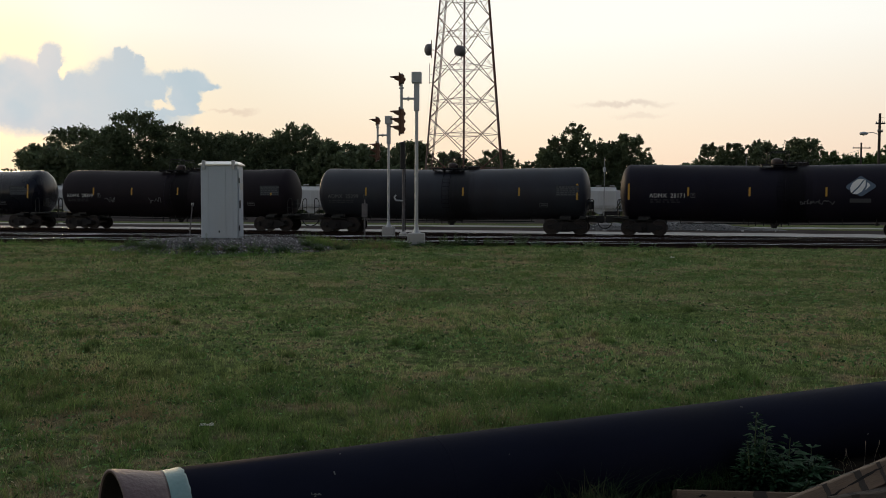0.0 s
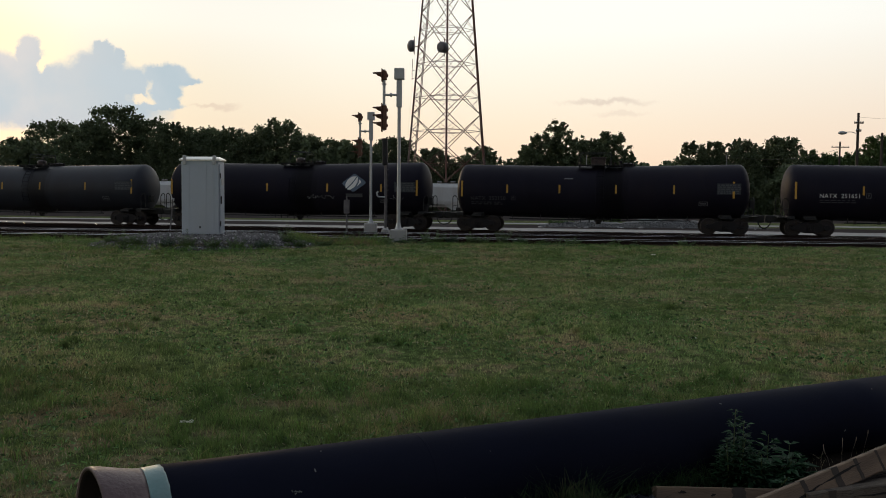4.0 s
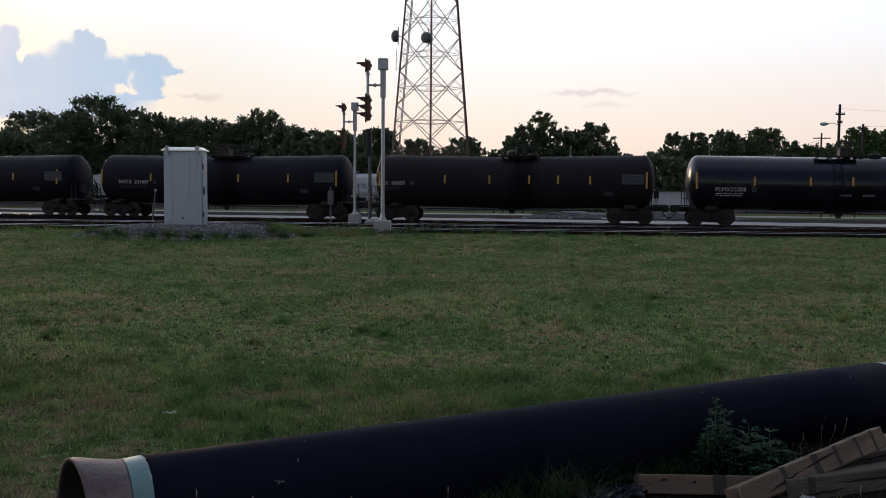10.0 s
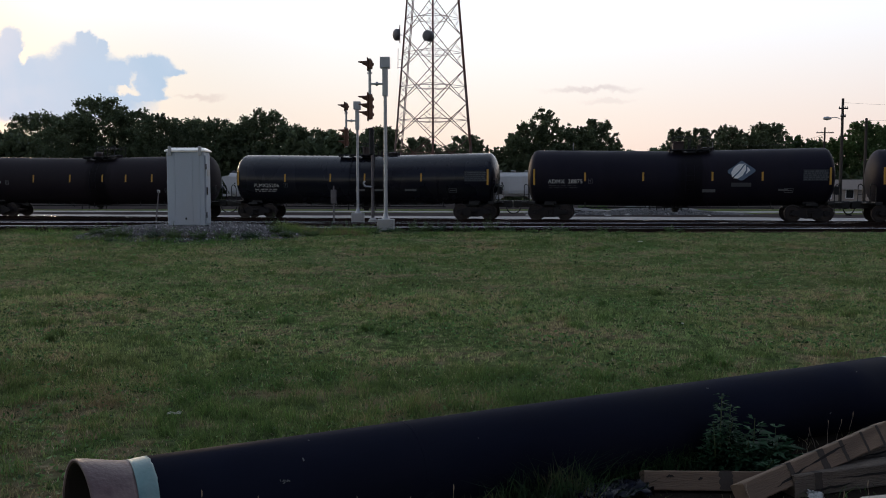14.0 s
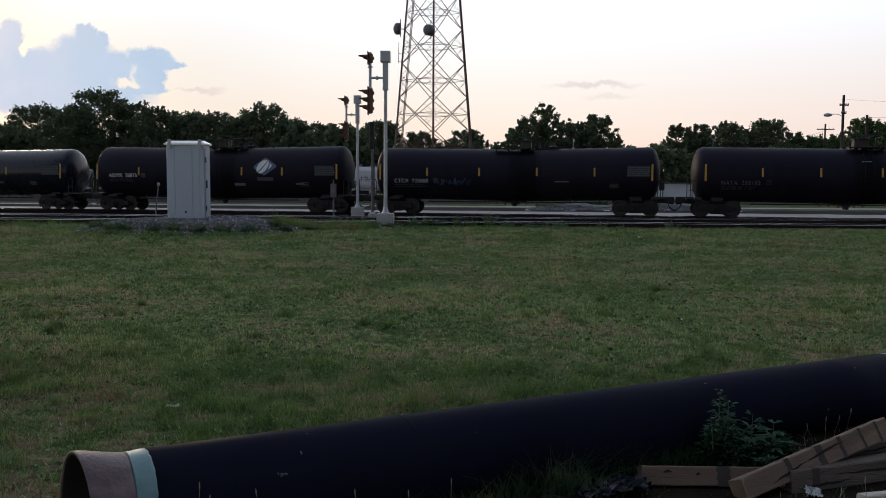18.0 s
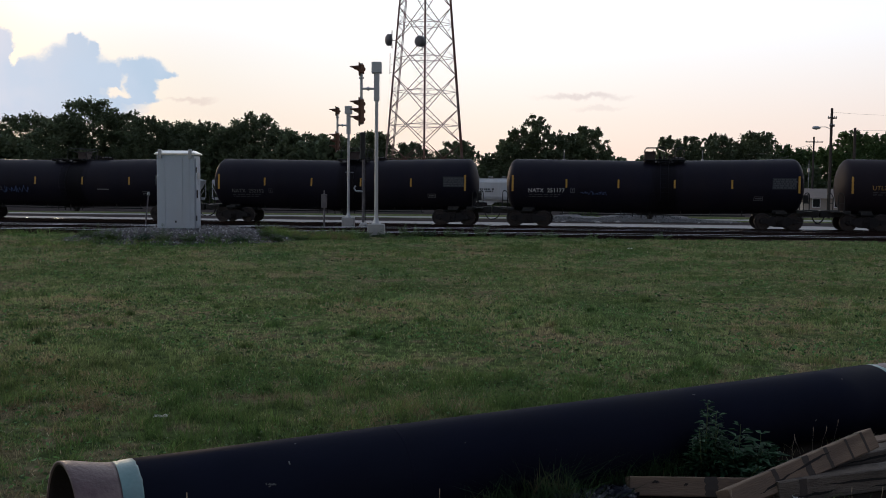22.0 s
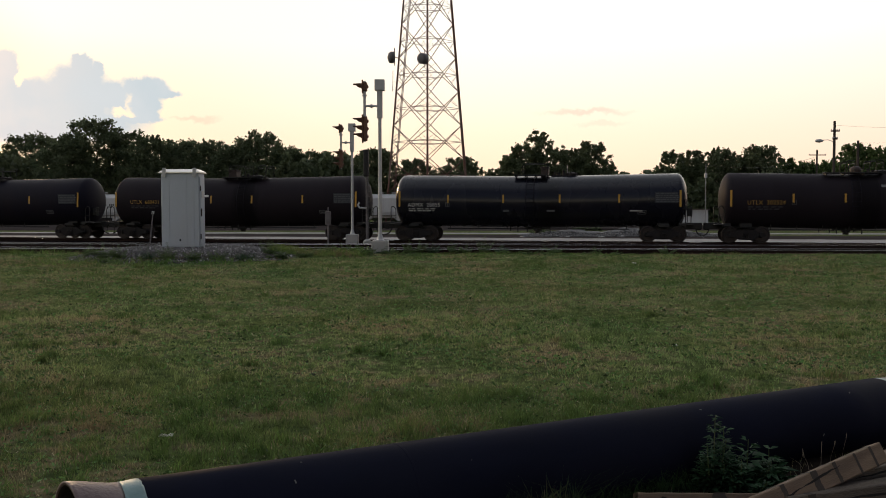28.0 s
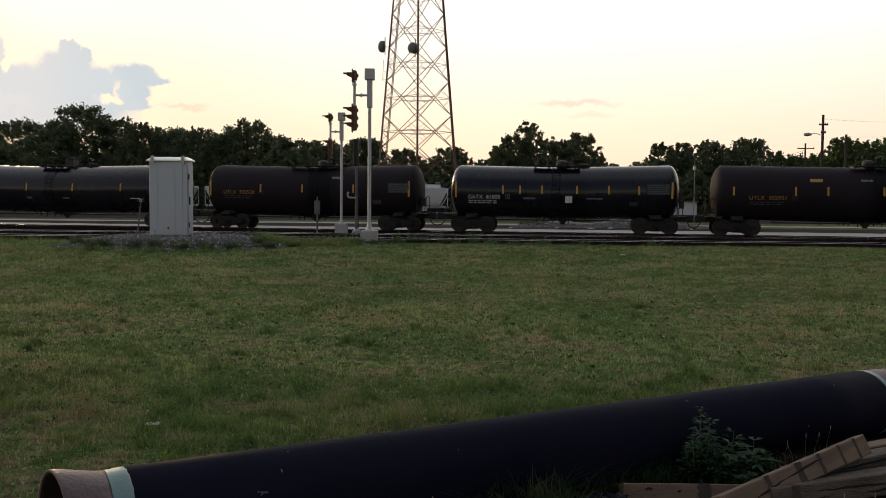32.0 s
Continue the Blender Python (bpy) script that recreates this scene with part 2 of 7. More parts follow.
def leaf_material(name, color, vary=0.5, through=0.35):
    """Leaves and blades: every island has its own shade, and some light comes through."""
    m = bpy.data.materials.new(name)
    m.use_nodes = True
    n, l = m.node_tree.nodes, m.node_tree.links
    b = n["Principled BSDF"]
    b.inputs["Roughness"].default_value = 0.6
    b.inputs["Specular IOR Level"].default_value = 0.25
    g = n.new("ShaderNodeNewGeometry")
    co = n.new("ShaderNodeTexCoord")
    nz = n.new("ShaderNodeTexNoise")
    nz.inputs["Scale"].default_value = 0.35
    l.new(co.outputs["Object"], nz.inputs[0])
    mr = n.new("ShaderNodeMapRange")
    mr.inputs[3].default_value, mr.inputs[4].default_value = 1 - vary, 1 + vary
    l.new(g.outputs["Random Per Island"], mr.inputs[0])
    mx = n.new("ShaderNodeMix")
    mx.data_type, mx.blend_type = "RGBA", "MULTIPLY"
    mx.inputs[0].default_value = 1
    mx.inputs[6].default_value = (*color, 1)
    l.new(mr.outputs[0], mx.inputs[7])
    hs = n.new("ShaderNodeHueSaturation")
    hr = n.new("ShaderNodeMapRange")
    hr.inputs[3].default_value, hr.inputs[4].default_value = 0.46, 0.53
    l.new(nz.outputs[0], hr.inputs[0])
    l.new(hr.outputs[0], hs.inputs["Hue"])
    l.new(mx.outputs[2], hs.inputs["Color"])
    l.new(hs.outputs[0], b.inputs["Base Color"])
    tr = n.new("ShaderNodeBsdfTranslucent")
    l.new(hs.outputs[0], tr.inputs[0])
    ms = n.new("ShaderNodeMixShader")
    ms.inputs[0].default_value = through
    l.new(b.outputs[0], ms.inputs[1])
    l.new(tr.outputs[0], ms.inputs[2])
    l.new(ms.outputs[0], n["Material Output"].inputs[0])
    MATS[name] = m
    return m


M_STEEL_DARK = material("dark_cast_steel", (0.014, 0.012, 0.013), 0.7, 0.3, 0.4, 5, 50, 0.2, (0.045, 0.030, 0.024), 0.4)
M_WHEEL = material("worn_wheel_steel", (0.045, 0.038, 0.037), 0.55, 0.6, 0.3, 8, 60, 0.1, (0.055, 0.036, 0.028), 0.4)
M_RAIL = material("rail_steel", (0.72, 0.71, 0.70), 0.12, 1.0, 0.2, 3, 40, 0.05)
M_RAIL_SIDE = material("rusty_rail_side", (0.030, 0.020, 0.017), 0.9, 0.0, 0.3, 6, 60, 0.1, None, 0, (1, 1, 1), 0, 0.0)
M_TIE = material("creosoted_wood", (0.022, 0.017, 0.015), 0.9, 0, 0.4, 4, 40, 0.3, (0.05, 0.042, 0.036), 0.4, (1, 6, 6), 0.35, 0.0)
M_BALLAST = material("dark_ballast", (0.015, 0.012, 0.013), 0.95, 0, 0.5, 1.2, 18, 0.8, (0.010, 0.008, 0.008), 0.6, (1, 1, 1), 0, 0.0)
M_GRAVEL = material("pale_gravel_road", (0.27, 0.265, 0.26), 0.9, 0, 0.25, 0.4, 12, 0.5, (0.19, 0.18, 0.17), 0.5)
M_SHOULDER = material("rusty_brown_shoulder_stone", (0.062, 0.043, 0.035), 0.95, 0, 0.6, 1.5, 16, 0.8, (0.025, 0.019, 0.017), 0.6, (1, 1, 1), 0, 0.0)
M_HEAP = material("grey_gravel_heap", (0.13, 0.128, 0.128), 0.95, 0, 0.6, 2.5, 14, 1.0, (0.26, 0.255, 0.25), 0.5)
M_SILVER = material("dull_aluminium_paint", (0.45, 0.50, 0.57), 0.45, 0.30, 0.12, 1.5, 30, 0.05, (0.38, 0.37, 0.34), 0.35, (1, 1, 0.25))
M_GALV = material("galvanized_steel", (0.46, 0.47, 0.48), 0.5, 0.6, 0.15, 4, 50, 0.05)
# orange-brown base puts low sun glow into the dark signal paint
M_SIGNAL = material("sun_tinted_signal_paint", (0.15, 0.068, 0.038), 0.6, 0, 0.4, 9, 60, 0.1, (0.20, 0.10, 0.06), 0.35)
# aluminium raised and warmed so its colour carries the sunlit sky highlight
M_LID = material("sky_lit_aluminium_lid", (0.90, 0.87, 0.82), 0.34, 0.9, 0.10, 3, 40, 0.03)
M_CONC = material("concrete", (0.42, 0.41, 0.39), 0.9, 0, 0.2, 4, 50, 0.3, (0.3, 0.28, 0.25), 0.4)
M_BLACK = material("flat_black_paint", (0.010, 0.010, 0.010), 0.6, 0, 0.3, 8, 60, 0.05)
M_YELLOW = material("yellow_reflective_strip", (0.50, 0.27, 0.03), 0.45, 0, 0.12, 8, 60, 0.0)
M_WHITE_MARK = material("white_stencil_paint", (0.75, 0.75, 0.73), 0.6, 0, 0.15, 10, 60, 0.0)
M_GREY_MARK = material("weathered_stencil_paint", (0.16, 0.165, 0.17), 0.7, 0, 0.3, 10, 60, 0.0)
M_FAINT_MARK = material("faded_stencil_paint", (0.07, 0.072, 0.078), 0.7, 0, 0.3, 10, 60, 0.0)
M_OCHRE_MARK = material("ochre_stencil_paint", (0.42, 0.24, 0.05), 0.6, 0, 0.2, 10, 60, 0.0)
M_BLUE_MARK = material("blue_spray_paint", (0.06, 0.10, 0.22), 0.6, 0, 0.3, 10, 60, 0.0)
M_EMBLEM = material("weathered_blue_grey_emblem_paint", (0.10, 0.135, 0.19), 0.7, 0, 0.35, 6, 40, 0.0)
M_TOWER = material("weathered_tower_paint", (0.14, 0.070, 0.052), 0.7, 0.2, 0.4, 0.3, 10, 0.05, (0.30, 0.28, 0.26), 0.6)
M_WOOD_POLE = material("weathered_pole_wood", (0.050, 0.040, 0.034), 0.9, 0, 0.3, 3, 30, 0.2, None, 0, (6, 6, 1))
M_BARK = material("tree_bark", (0.09, 0.07, 0.055), 0.9, 0, 0.3, 4, 30, 0.4)
M_LEAF = leaf_material("tree_leaf", (0.108, 0.140, 0.074), 0.28, 0.38)
M_LEAF_B = leaf_material("fresh_tree_leaf", (0.085, 0.138, 0.048), 0.28, 0.40)
M_PIPE = material("black_pipe_coating", (0.0088, 0.0102, 0.0205), 0.66, 0, 0.40, 4, 140, 0.03, (0.016, 0.016, 0.022), 0.3, (0.4, 1, 1), 0, 0.018)
M_RED_PRIMER = material("red_oxide_pipe_end", (0.082, 0.044, 0.048), 0.5, 0, 0.5, 6, 50, 0.25, (0.33, 0.25, 0.22), 0.65)
M_TEAL = material("pale_teal_coating_band", (0.13, 0.235, 0.235), 0.38, 0, 0.35, 9, 60, 0.1, (0.30, 0.36, 0.35), 0.4)
# rust tone darkened to hold the shade inside the pipe
M_SHADED_BORE = material("shaded_rusty_bore", (0.022, 0.014, 0.012), 0.9, 0, 0.4, 6, 50, 0.2)
M_LUMBER = material("weathered_lumber", (0.190, 0.130, 0.086), 0.85, 0, 0.45, 2.5, 24, 0.3, (0.085, 0.058, 0.042), 0.7, (1, 7, 7), 0.15)
M_PALE_BOARD = material("bleached_board", (0.52, 0.47, 0.39), 0.85, 0, 0.3, 4, 30, 0.3, (0.22, 0.18, 0.13), 0.5, (1, 8, 8))
M_STRAP_MARK = material("dark_band_stain", (0.05, 0.038, 0.03), 0.85, 0, 0.4, 12, 60, 0.1)
M_TARP = material("black_plastic_sheet", (0.012, 0.014, 0.028), 0.28, 0, 0.3, 8, 50, 0.1)
M_HOPPER = material("pale_grey_hopper_paint", (0.60, 0.61, 0.61), 0.55, 0, 0.12, 0.8, 12, 0.02, (0.40, 0.36, 0.32), 0.35, (1, 1, 0.3))

# ---- building helpers ----


def mesh_of(name, bm, mat=None, smooth=False):
    me = bpy.data.meshes.new(name)
    bm.normal_update()
    bm.to_mesh(me)
    bm.free()
    if mat:
        me.materials.append(mat)
    if smooth:
        for p in me.polygons:
            p.use_smooth = True
    return me


def part(name, bm, mat, parent=None, label="", m=None, smooth=False):
    me = bm if isinstance(bm, bpy.types.Mesh) else mesh_of(name, bm, mat, smooth)
    ob = new(name, me)
    if parent:
        ob.parent = parent
    if m is not None:
        ob.matrix_basis = m
    if label:
        ob["label"] = label
    return ob


def thing(name, m, label, category, group="", kind=""):
    ob = new(name)
    ob.matrix_basis = m
    ob.empty_display_size = 0.3
    return tagged(ob, label, category, group, kind)


def box(bm, x0, x1, y0, y1, z0, z1, bevel=0.0, m=None):
    vs = [bm.verts.new((x, y, z)) for x in (x0, x1) for y in (y0, y1) for z in (z0, z1)]
    fs = [bm.faces.new([vs[i] for i in q]) for q in ((0, 1, 3, 2), (4, 6, 7, 5), (0, 4, 5, 1), (2, 3, 7, 6), (0, 2, 6, 4), (1, 5, 7, 3))]
    if bevel:
        es = list({e for f in fs for e in f.edges})
        r = bmesh.ops.bevel(bm, geom=es, offset=bevel, segments=1, affect="EDGES", profile=0.5)
        vs = list({v for f in r["faces"] for v in f.verts} | {v for v in vs if v.is_valid})
    if m is not None:
        bmesh.ops.transform(bm, matrix=m, verts=vs)
    return bm


def tube(bm, a, b, r0, r1=None, seg=8, caps=True):
    """A round bar from a to b."""
    a, b = Vector(a), Vector(b)
    r1 = r0 if r1 is None else r1
    d = (b - a).normalized()
    u = d.orthogonal().normalized()
    v = d.cross(u)
    ra, rb = [], []
    for i in range(seg):
        k = 2 * math.pi * i / seg
        w = u * math.cos(k) + v * math.sin(k)
        ra.append(bm.verts.new(a + w * r0))
        rb.append(bm.verts.new(b + w * r1))
    for i in range(seg):
        j = (i + 1) % seg
        bm.faces.new((ra[i], ra[j], rb[j], rb[i]))
    if caps:
        bm.faces.new(ra[::-1])
        bm.faces.new(rb)
    return bm


def bar(bm, pts, r, seg=6):
    for a, b in zip(pts[:-1], pts[1:]):
        tube(bm, a, b, r, r, seg)
    return bm


def lathe(bm, prof, seg=32, axis="x"):
    """Turns a profile of (along, radius) round an axis."""
    rings = []
    for a, r in prof:
        ring = []
        for i in range(seg):
            k = 2 * math.pi * i / seg
            c, s = r * math.cos(k), r * math.sin(k)
            ring.append(bm.verts.new((a, c, s) if axis == "x" else (c, a, s) if axis == "y" else (c, s, a)))
        rings.append(ring)
    for p, q in zip(rings[:-1], rings[1:]):
        for i in range(seg):
            j = (i + 1) % seg
            bm.faces.new((p[i], p[j], q[j], q[i]))
    bm.faces.new(rings[0][::-1])
    bm.faces.new(rings[-1])
    bmesh.ops.recalc_face_normals(bm, faces=bm.faces[:])
    return bm


def prism(bm, outline, y0, y1):
    """An outline in x and z, drawn out along y."""
    a = [bm.verts.new((x, y0, z)) for x, z in outline]
    b = [bm.verts.new((x, y1, z)) for x, z in outline]
    k = len(a)
    for i in range(k):
        j = (i + 1) % k
        bm.faces.new((a[i], a[j], b[j], b[i]))
    bm.faces.new(a[::-1])
    bm.faces.new(b)
    bmesh.ops.recalc_face_normals(bm, faces=bm.faces[:])
    return bm


def raw_mesh(name, verts, faces, mat):
    """A mesh from arrays; faces all have the same number of corners."""
    verts, faces = np.asarray(verts, np.float32), np.asarray(faces, np.int32)
    me = bpy.data.meshes.new(name)
    me.vertices.add(len(verts))
    me.vertices.foreach_set("co", verts.ravel())
    k = faces.shape[1]
    me.loops.add(faces.size)
    me.loops.foreach_set("vertex_index", faces.ravel())
    me.polygons.add(len(faces))
    me.polygons.foreach_set("loop_start", np.arange(0, faces.size, k, dtype=np.int32))
    me.polygons.foreach_set("loop_total", np.full(len(faces), k, np.int32))
    me.update(calc_edges=True)
    me.validate()
    if mat:
        me.materials.append(mat)
    return me


TEXTS = {}


def lettering(text, height, mat):
    """A flat mesh of letters, from the built-in font, standing in the plane of x and z."""
    key = (text, height, mat.name)
    if key not in TEXTS:
        cu = bpy.data.curves.new("letters", "FONT")
        cu.body, cu.size, cu.extrude, cu.space_character = text, height / 0.72, 0.002, 1.08
        ob = new("letters", cu)
        me = bpy.data.meshes.new_from_object(ob.evaluated_get(bpy.context.evaluated_depsgraph_get()))
        bpy.data.objects.remove(ob)
        bpy.data.curves.remove(cu)
        me.transform(pose(0, 0, 0, 90) @ Matrix.Diagonal((0.88, 0.94, 1, 1)))
        me.materials.clear()
        me.materials.append(mat)
        TEXTS[key] = me
    return TEXTS[key]

# ---- ground and tracks ----
RAIL_Z = -0.07
NEAR_TAN = -0.05          # the two near tracks
TRAIN_D, TRAIN_TAN = 52.4, -0.197
TRAIN_ANGLE = math.degrees(math.atan(TRAIN_TAN))


def ground_height(x, y):
    edge = 34.2 - 0.3 * max(0.0, x - 24.0)
    k = min(1.0, max(0.0, (y - edge) / 3.5))
    h = -0.31 * k * k * (3 - 2 * k)
    if -60 < x < 60 and y < 45:
        h += 0.035 * noise.noise((x * 0.22, y * 0.22, 1.0)) * (1 - k)
    # hollow under the far end of the pipe
    h -= 0.10 * math.exp(-((x - 3.6) / 1.5) ** 2 - ((y - 6.7) / 1.3) ** 2)
    # stone pad under the cabinet
    d = ((x + 9.3) / 4.3) ** 2 + ((y - 32.0) / 4.6) ** 2
    if d < 1:
        h += 0.33 * min(1.0, (1 - d) * 1.5) - 0.02
    return h


def grid_axis(lo, hi, dense_lo, dense_hi, step):
    a = list(np.arange(dense_lo, dense_hi + 1e-6, step))
    s, x = step, dense_lo
    while x > lo:
        s *= 1.35
        x -= s
        a.insert(0, x)
    s, x = step, dense_hi
    while x < hi:
        s *= 1.35
        x += s
        a.append(x)
    return a


def ground_material():
    m = bpy.data.materials.new("mown_grass_soil")
    m.use_nodes = True
    n, l = m.node_tree.nodes, m.node_tree.links
    b = n["Principled BSDF"]
    b.inputs["Roughness"].default_value = 0.95
    b.inputs["Specular IOR Level"].default_value = 0.0
    co = n.new("ShaderNodeTexCoord")
    cols = []
    for sc, det in ((0.55, 6), (3.2, 6), (9.0, 4), (45.0, 3)):
        t = n.new("ShaderNodeTexNoise")
        t.inputs["Scale"].default_value, t.inputs["Detail"].default_value = sc, det
        l.new(co.outputs["Object"], t.inputs[0])
        cols.append(t)
    r1 = n.new("ShaderNodeValToRGB")
    e = r1.color_ramp.elements
    e[0].position, e[0].color = 0.36, (0.085, 0.120, 0.045, 1)
    e[1].position, e[1].color = 0.68, (0.180, 0.158, 0.095, 1)
    x = e.new(0.5)
    x.color = (0.110, 0.138, 0.060, 1)
    mixn = n.new("ShaderNodeMix")
    mixn.inputs[0].default_value = 0.5
    l.new(cols[0].outputs[0], mixn.inputs[2])
    l.new(cols[1].outputs[0], mixn.inputs[3])
    con = n.new("ShaderNodeMapRange")
    con.clamp = False
    con.inputs[1].default_value, con.inputs[2].default_value, con.inputs[3].default_value, con.inputs[4].default_value = 0.3, 0.7, 0.04, 0.96
    l.new(mixn.outputs[0], con.inputs[0])
    l.new(con.outputs[0], r1.inputs[0])
    mr = n.new("ShaderNodeMapRange")
    mr.inputs[1].default_value, mr.inputs[2].default_value = 0.3, 0.7
    mr.inputs[3].default_value, mr.inputs[4].default_value = 0.45, 1.4
    l.new(cols[2].outputs[0], mr.inputs[0])
    mul = n.new("ShaderNodeMix")
    mul.data_type, mul.blend_type = "RGBA", "MULTIPLY"
    mul.inputs[0].default_value = 1
    l.new(r1.outputs[0], mul.inputs[6])
    l.new(mr.outputs[0], mul.inputs[7])
    l.new(mul.outputs[2], b.inputs["Base Color"])
    bp = n.new("ShaderNodeBump")
    bp.inputs["Strength"].default_value, bp.inputs["Distance"].default_value = 0.9, 0.05
    l.new(cols[3].outputs[0], bp.inputs["Height"])
    l.new(bp.outputs[0], b.inputs["Normal"])
    return m


M_GROUND = ground_material()


def build_ground():
    xs = grid_axis(-2600, 2600, -32, 32, 0.8)
    ys = grid_axis(-300, 3200, -4, 46, 0.5)
    v = [(x, y, ground_height(x, y)) for y in ys for x in xs]
    w = len(xs)
    f = [(j * w + i, j * w + i + 1, (j + 1) * w + i + 1, (j + 1) * w + i) for j in range(len(ys) - 1) for i in range(w - 1)]
    me = raw_mesh("ground", v, f, M_GROUND)
    for p in me.polygons:
        p.use_smooth = True
    tagged(new("ground", me), "mown green lawn with dry brownish patches", "grass", kind="structure")


build_ground()


def strip(name, y_in, y_out, x0, x1, tan, z, mat, label, category, rag=0.5, seed=1):
    """A thin sheet of ground along the tracks, with ragged edges."""
    rnd = random.Random(seed)
    xs = np.arange(x0, x1 + 0.1, 1.5)
    v, f = [], []
    for x in xs:
        a, c = y_in + tan * x + rnd.uniform(-rag, rag), y_out + tan * x + rnd.uniform(-rag, rag)
        for k in range(5):
            y = a + (c - a) * k / 4
            v.append((x, y, ground_height(x, y) + 0.014 if z is None else z - (0.05 if k in (0, 4) else 0)))
    for i in range(len(xs) - 1):
        for k in range(4):
            f.append((i * 5 + k, i * 5 + 5 + k, i * 5 + 6 + k, i * 5 + 1 + k))
    me = raw_mesh(name, v, f, mat)
    tagged(new(name, me), label, category, kind="structure")


# one near-black tone over the whole bed
strip("ballast_bed", 37.2, 49.2, -110, 60, NEAR_TAN, -0.27, M_BALLAST, "near-black ballast between the yard tracks", "ballast", 0.4, 3)
M_DIRT = material("dark_yard_dirt", (0.052, 0.044, 0.042), 0.95, 0, 0.45, 0.5, 9, 0.4, (0.105, 0.095, 0.092), 0.5, (1, 1, 1), 0, 0.0)
strip("track_shoulder", 34.30, 38.6, -3.8, 58, -0.045, None, M_SHOULDER, "rusty brown stony shoulder between lawn and track", "ballast", 0.12, 6)
strip("track_shoulder", 37.6, 38.6, -60, -3.8, -0.045, None, M_SHOULDER, "rusty brown stony shoulder beside the track", "ballast", 0.15, 7)
strip("yard_dirt", 49.0, 57.5, -150, 70, -0.12, -0.285, M_DIRT, "dark yard dirt round the train's track", "dirt", 0.3, 8)
strip("yard_dirt", 62.0, 76.5, -150, 110, -0.14, -0.288, M_DIRT, "dark yard dirt with sparse weeds", "dirt", 0.6, 9)
strip("yard_dirt", 80.5, 143.0, -150, 130, 0.0, -0.289, M_DIRT, "dark yard dirt with sparse weeds", "dirt", 0.6, 10)
strip("gravel_road", 56.6, 66.0, -150, 90, -0.16, -0.262, M_GRAVEL, "pale gravel yard road behind the train", "road", 0.5, 4)
strip("gravel_path", 76, 81, -150, 110, -0.05, -0.28, M_GRAVEL, "pale gravel strip across the far yard", "road", 0.6, 5)

CROWN = [(0.020 + 0.017 * math.cos(k * math.pi / 10), -0.017 + 0.017 * math.sin(k * math.pi / 10)) for k in range(6)]
RAIL_PROFILE = [(-0.075, -0.17), (0.075, -0.17), (0.075, -0.155), (0.012, -0.13), (0.012, -0.045), (0.037, -0.034)] + CROWN + [(-x, z) for x, z in CROWN[::-1]] + [(-0.037, -0.034), (-0.012, -0.045), (-0.012, -0.13), (-0.075, -0.155)]


def railway_track(d, tan, x0, x1, tie_lo, tie_hi, label):
    ang = math.degrees(math.atan(tan))
    root = thing("railway_track", pose(0, d, RAIL_Z, 0, 0, ang), label, "railway track", "yard tracks", "structure")
    for side in (-0.755, 0.755):
        bm = prism(bmesh.new(), RAIL_PROFILE, x0, x1)
        me = mesh_of("rail", bm, M_RAIL_SIDE)
        me.transform(pose(0, 0, 0, 0, 0, -90))
        me.materials.append(M_RAIL)
        for p in me.polygons:
            if p.center.z > -0.0065 and abs(p.normal.x) < 0.5:
                p.material_index = 1
                p.use_smooth = True
        part("rail", me, None, root, "rail with a polished head", pose(0, side, 0))
    bm = bmesh.new()
    prism(bm, [(-2.6, -0.40), (2.6, -0.40), (1.55, -0.205), (-1.55, -0.205)], x0, x1)
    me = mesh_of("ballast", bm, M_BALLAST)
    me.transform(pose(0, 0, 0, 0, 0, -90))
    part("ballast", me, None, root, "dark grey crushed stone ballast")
    tie = mesh_of("tie", box(bmesh.new(), -0.115, 0.115, -1.3, 1.3, -0.35, -0.172, 0.012), M_TIE)
    rnd = random.Random(int(d))
    n = int((tie_hi - tie_lo) / 0.52)
    for i in range(n):
        part("tie", tie, None, root, "", pose(tie_lo + i * 0.52 + rnd.uniform(-0.03, 0.03), rnd.uniform(-0.05, 0.05), rnd.uniform(-0.01, 0.004), 0, 0, rnd.uniform(-1.5, 1.5)))
    return root


railway_track(40.85, NEAR_TAN, -110, 60, -26, 26, "straight railway track with polished rails on dark ballast")
railway_track(46.35, NEAR_TAN, -110, 60, -28, 28, "second railway track beside the first on dark ballast")
railway_track(TRAIN_D, TRAIN_TAN, -290, 270, -36, 30, "railway track that carries the tank train")

# ---- the train of tank cars ----
TANK_R = 1.535
GIRTH = [0.0]          # how much wider than usual the tank of the car in hand is
WIDE_TANKS = {"ADMX 28171": 0.065, "ADMX 28875": 0.065}


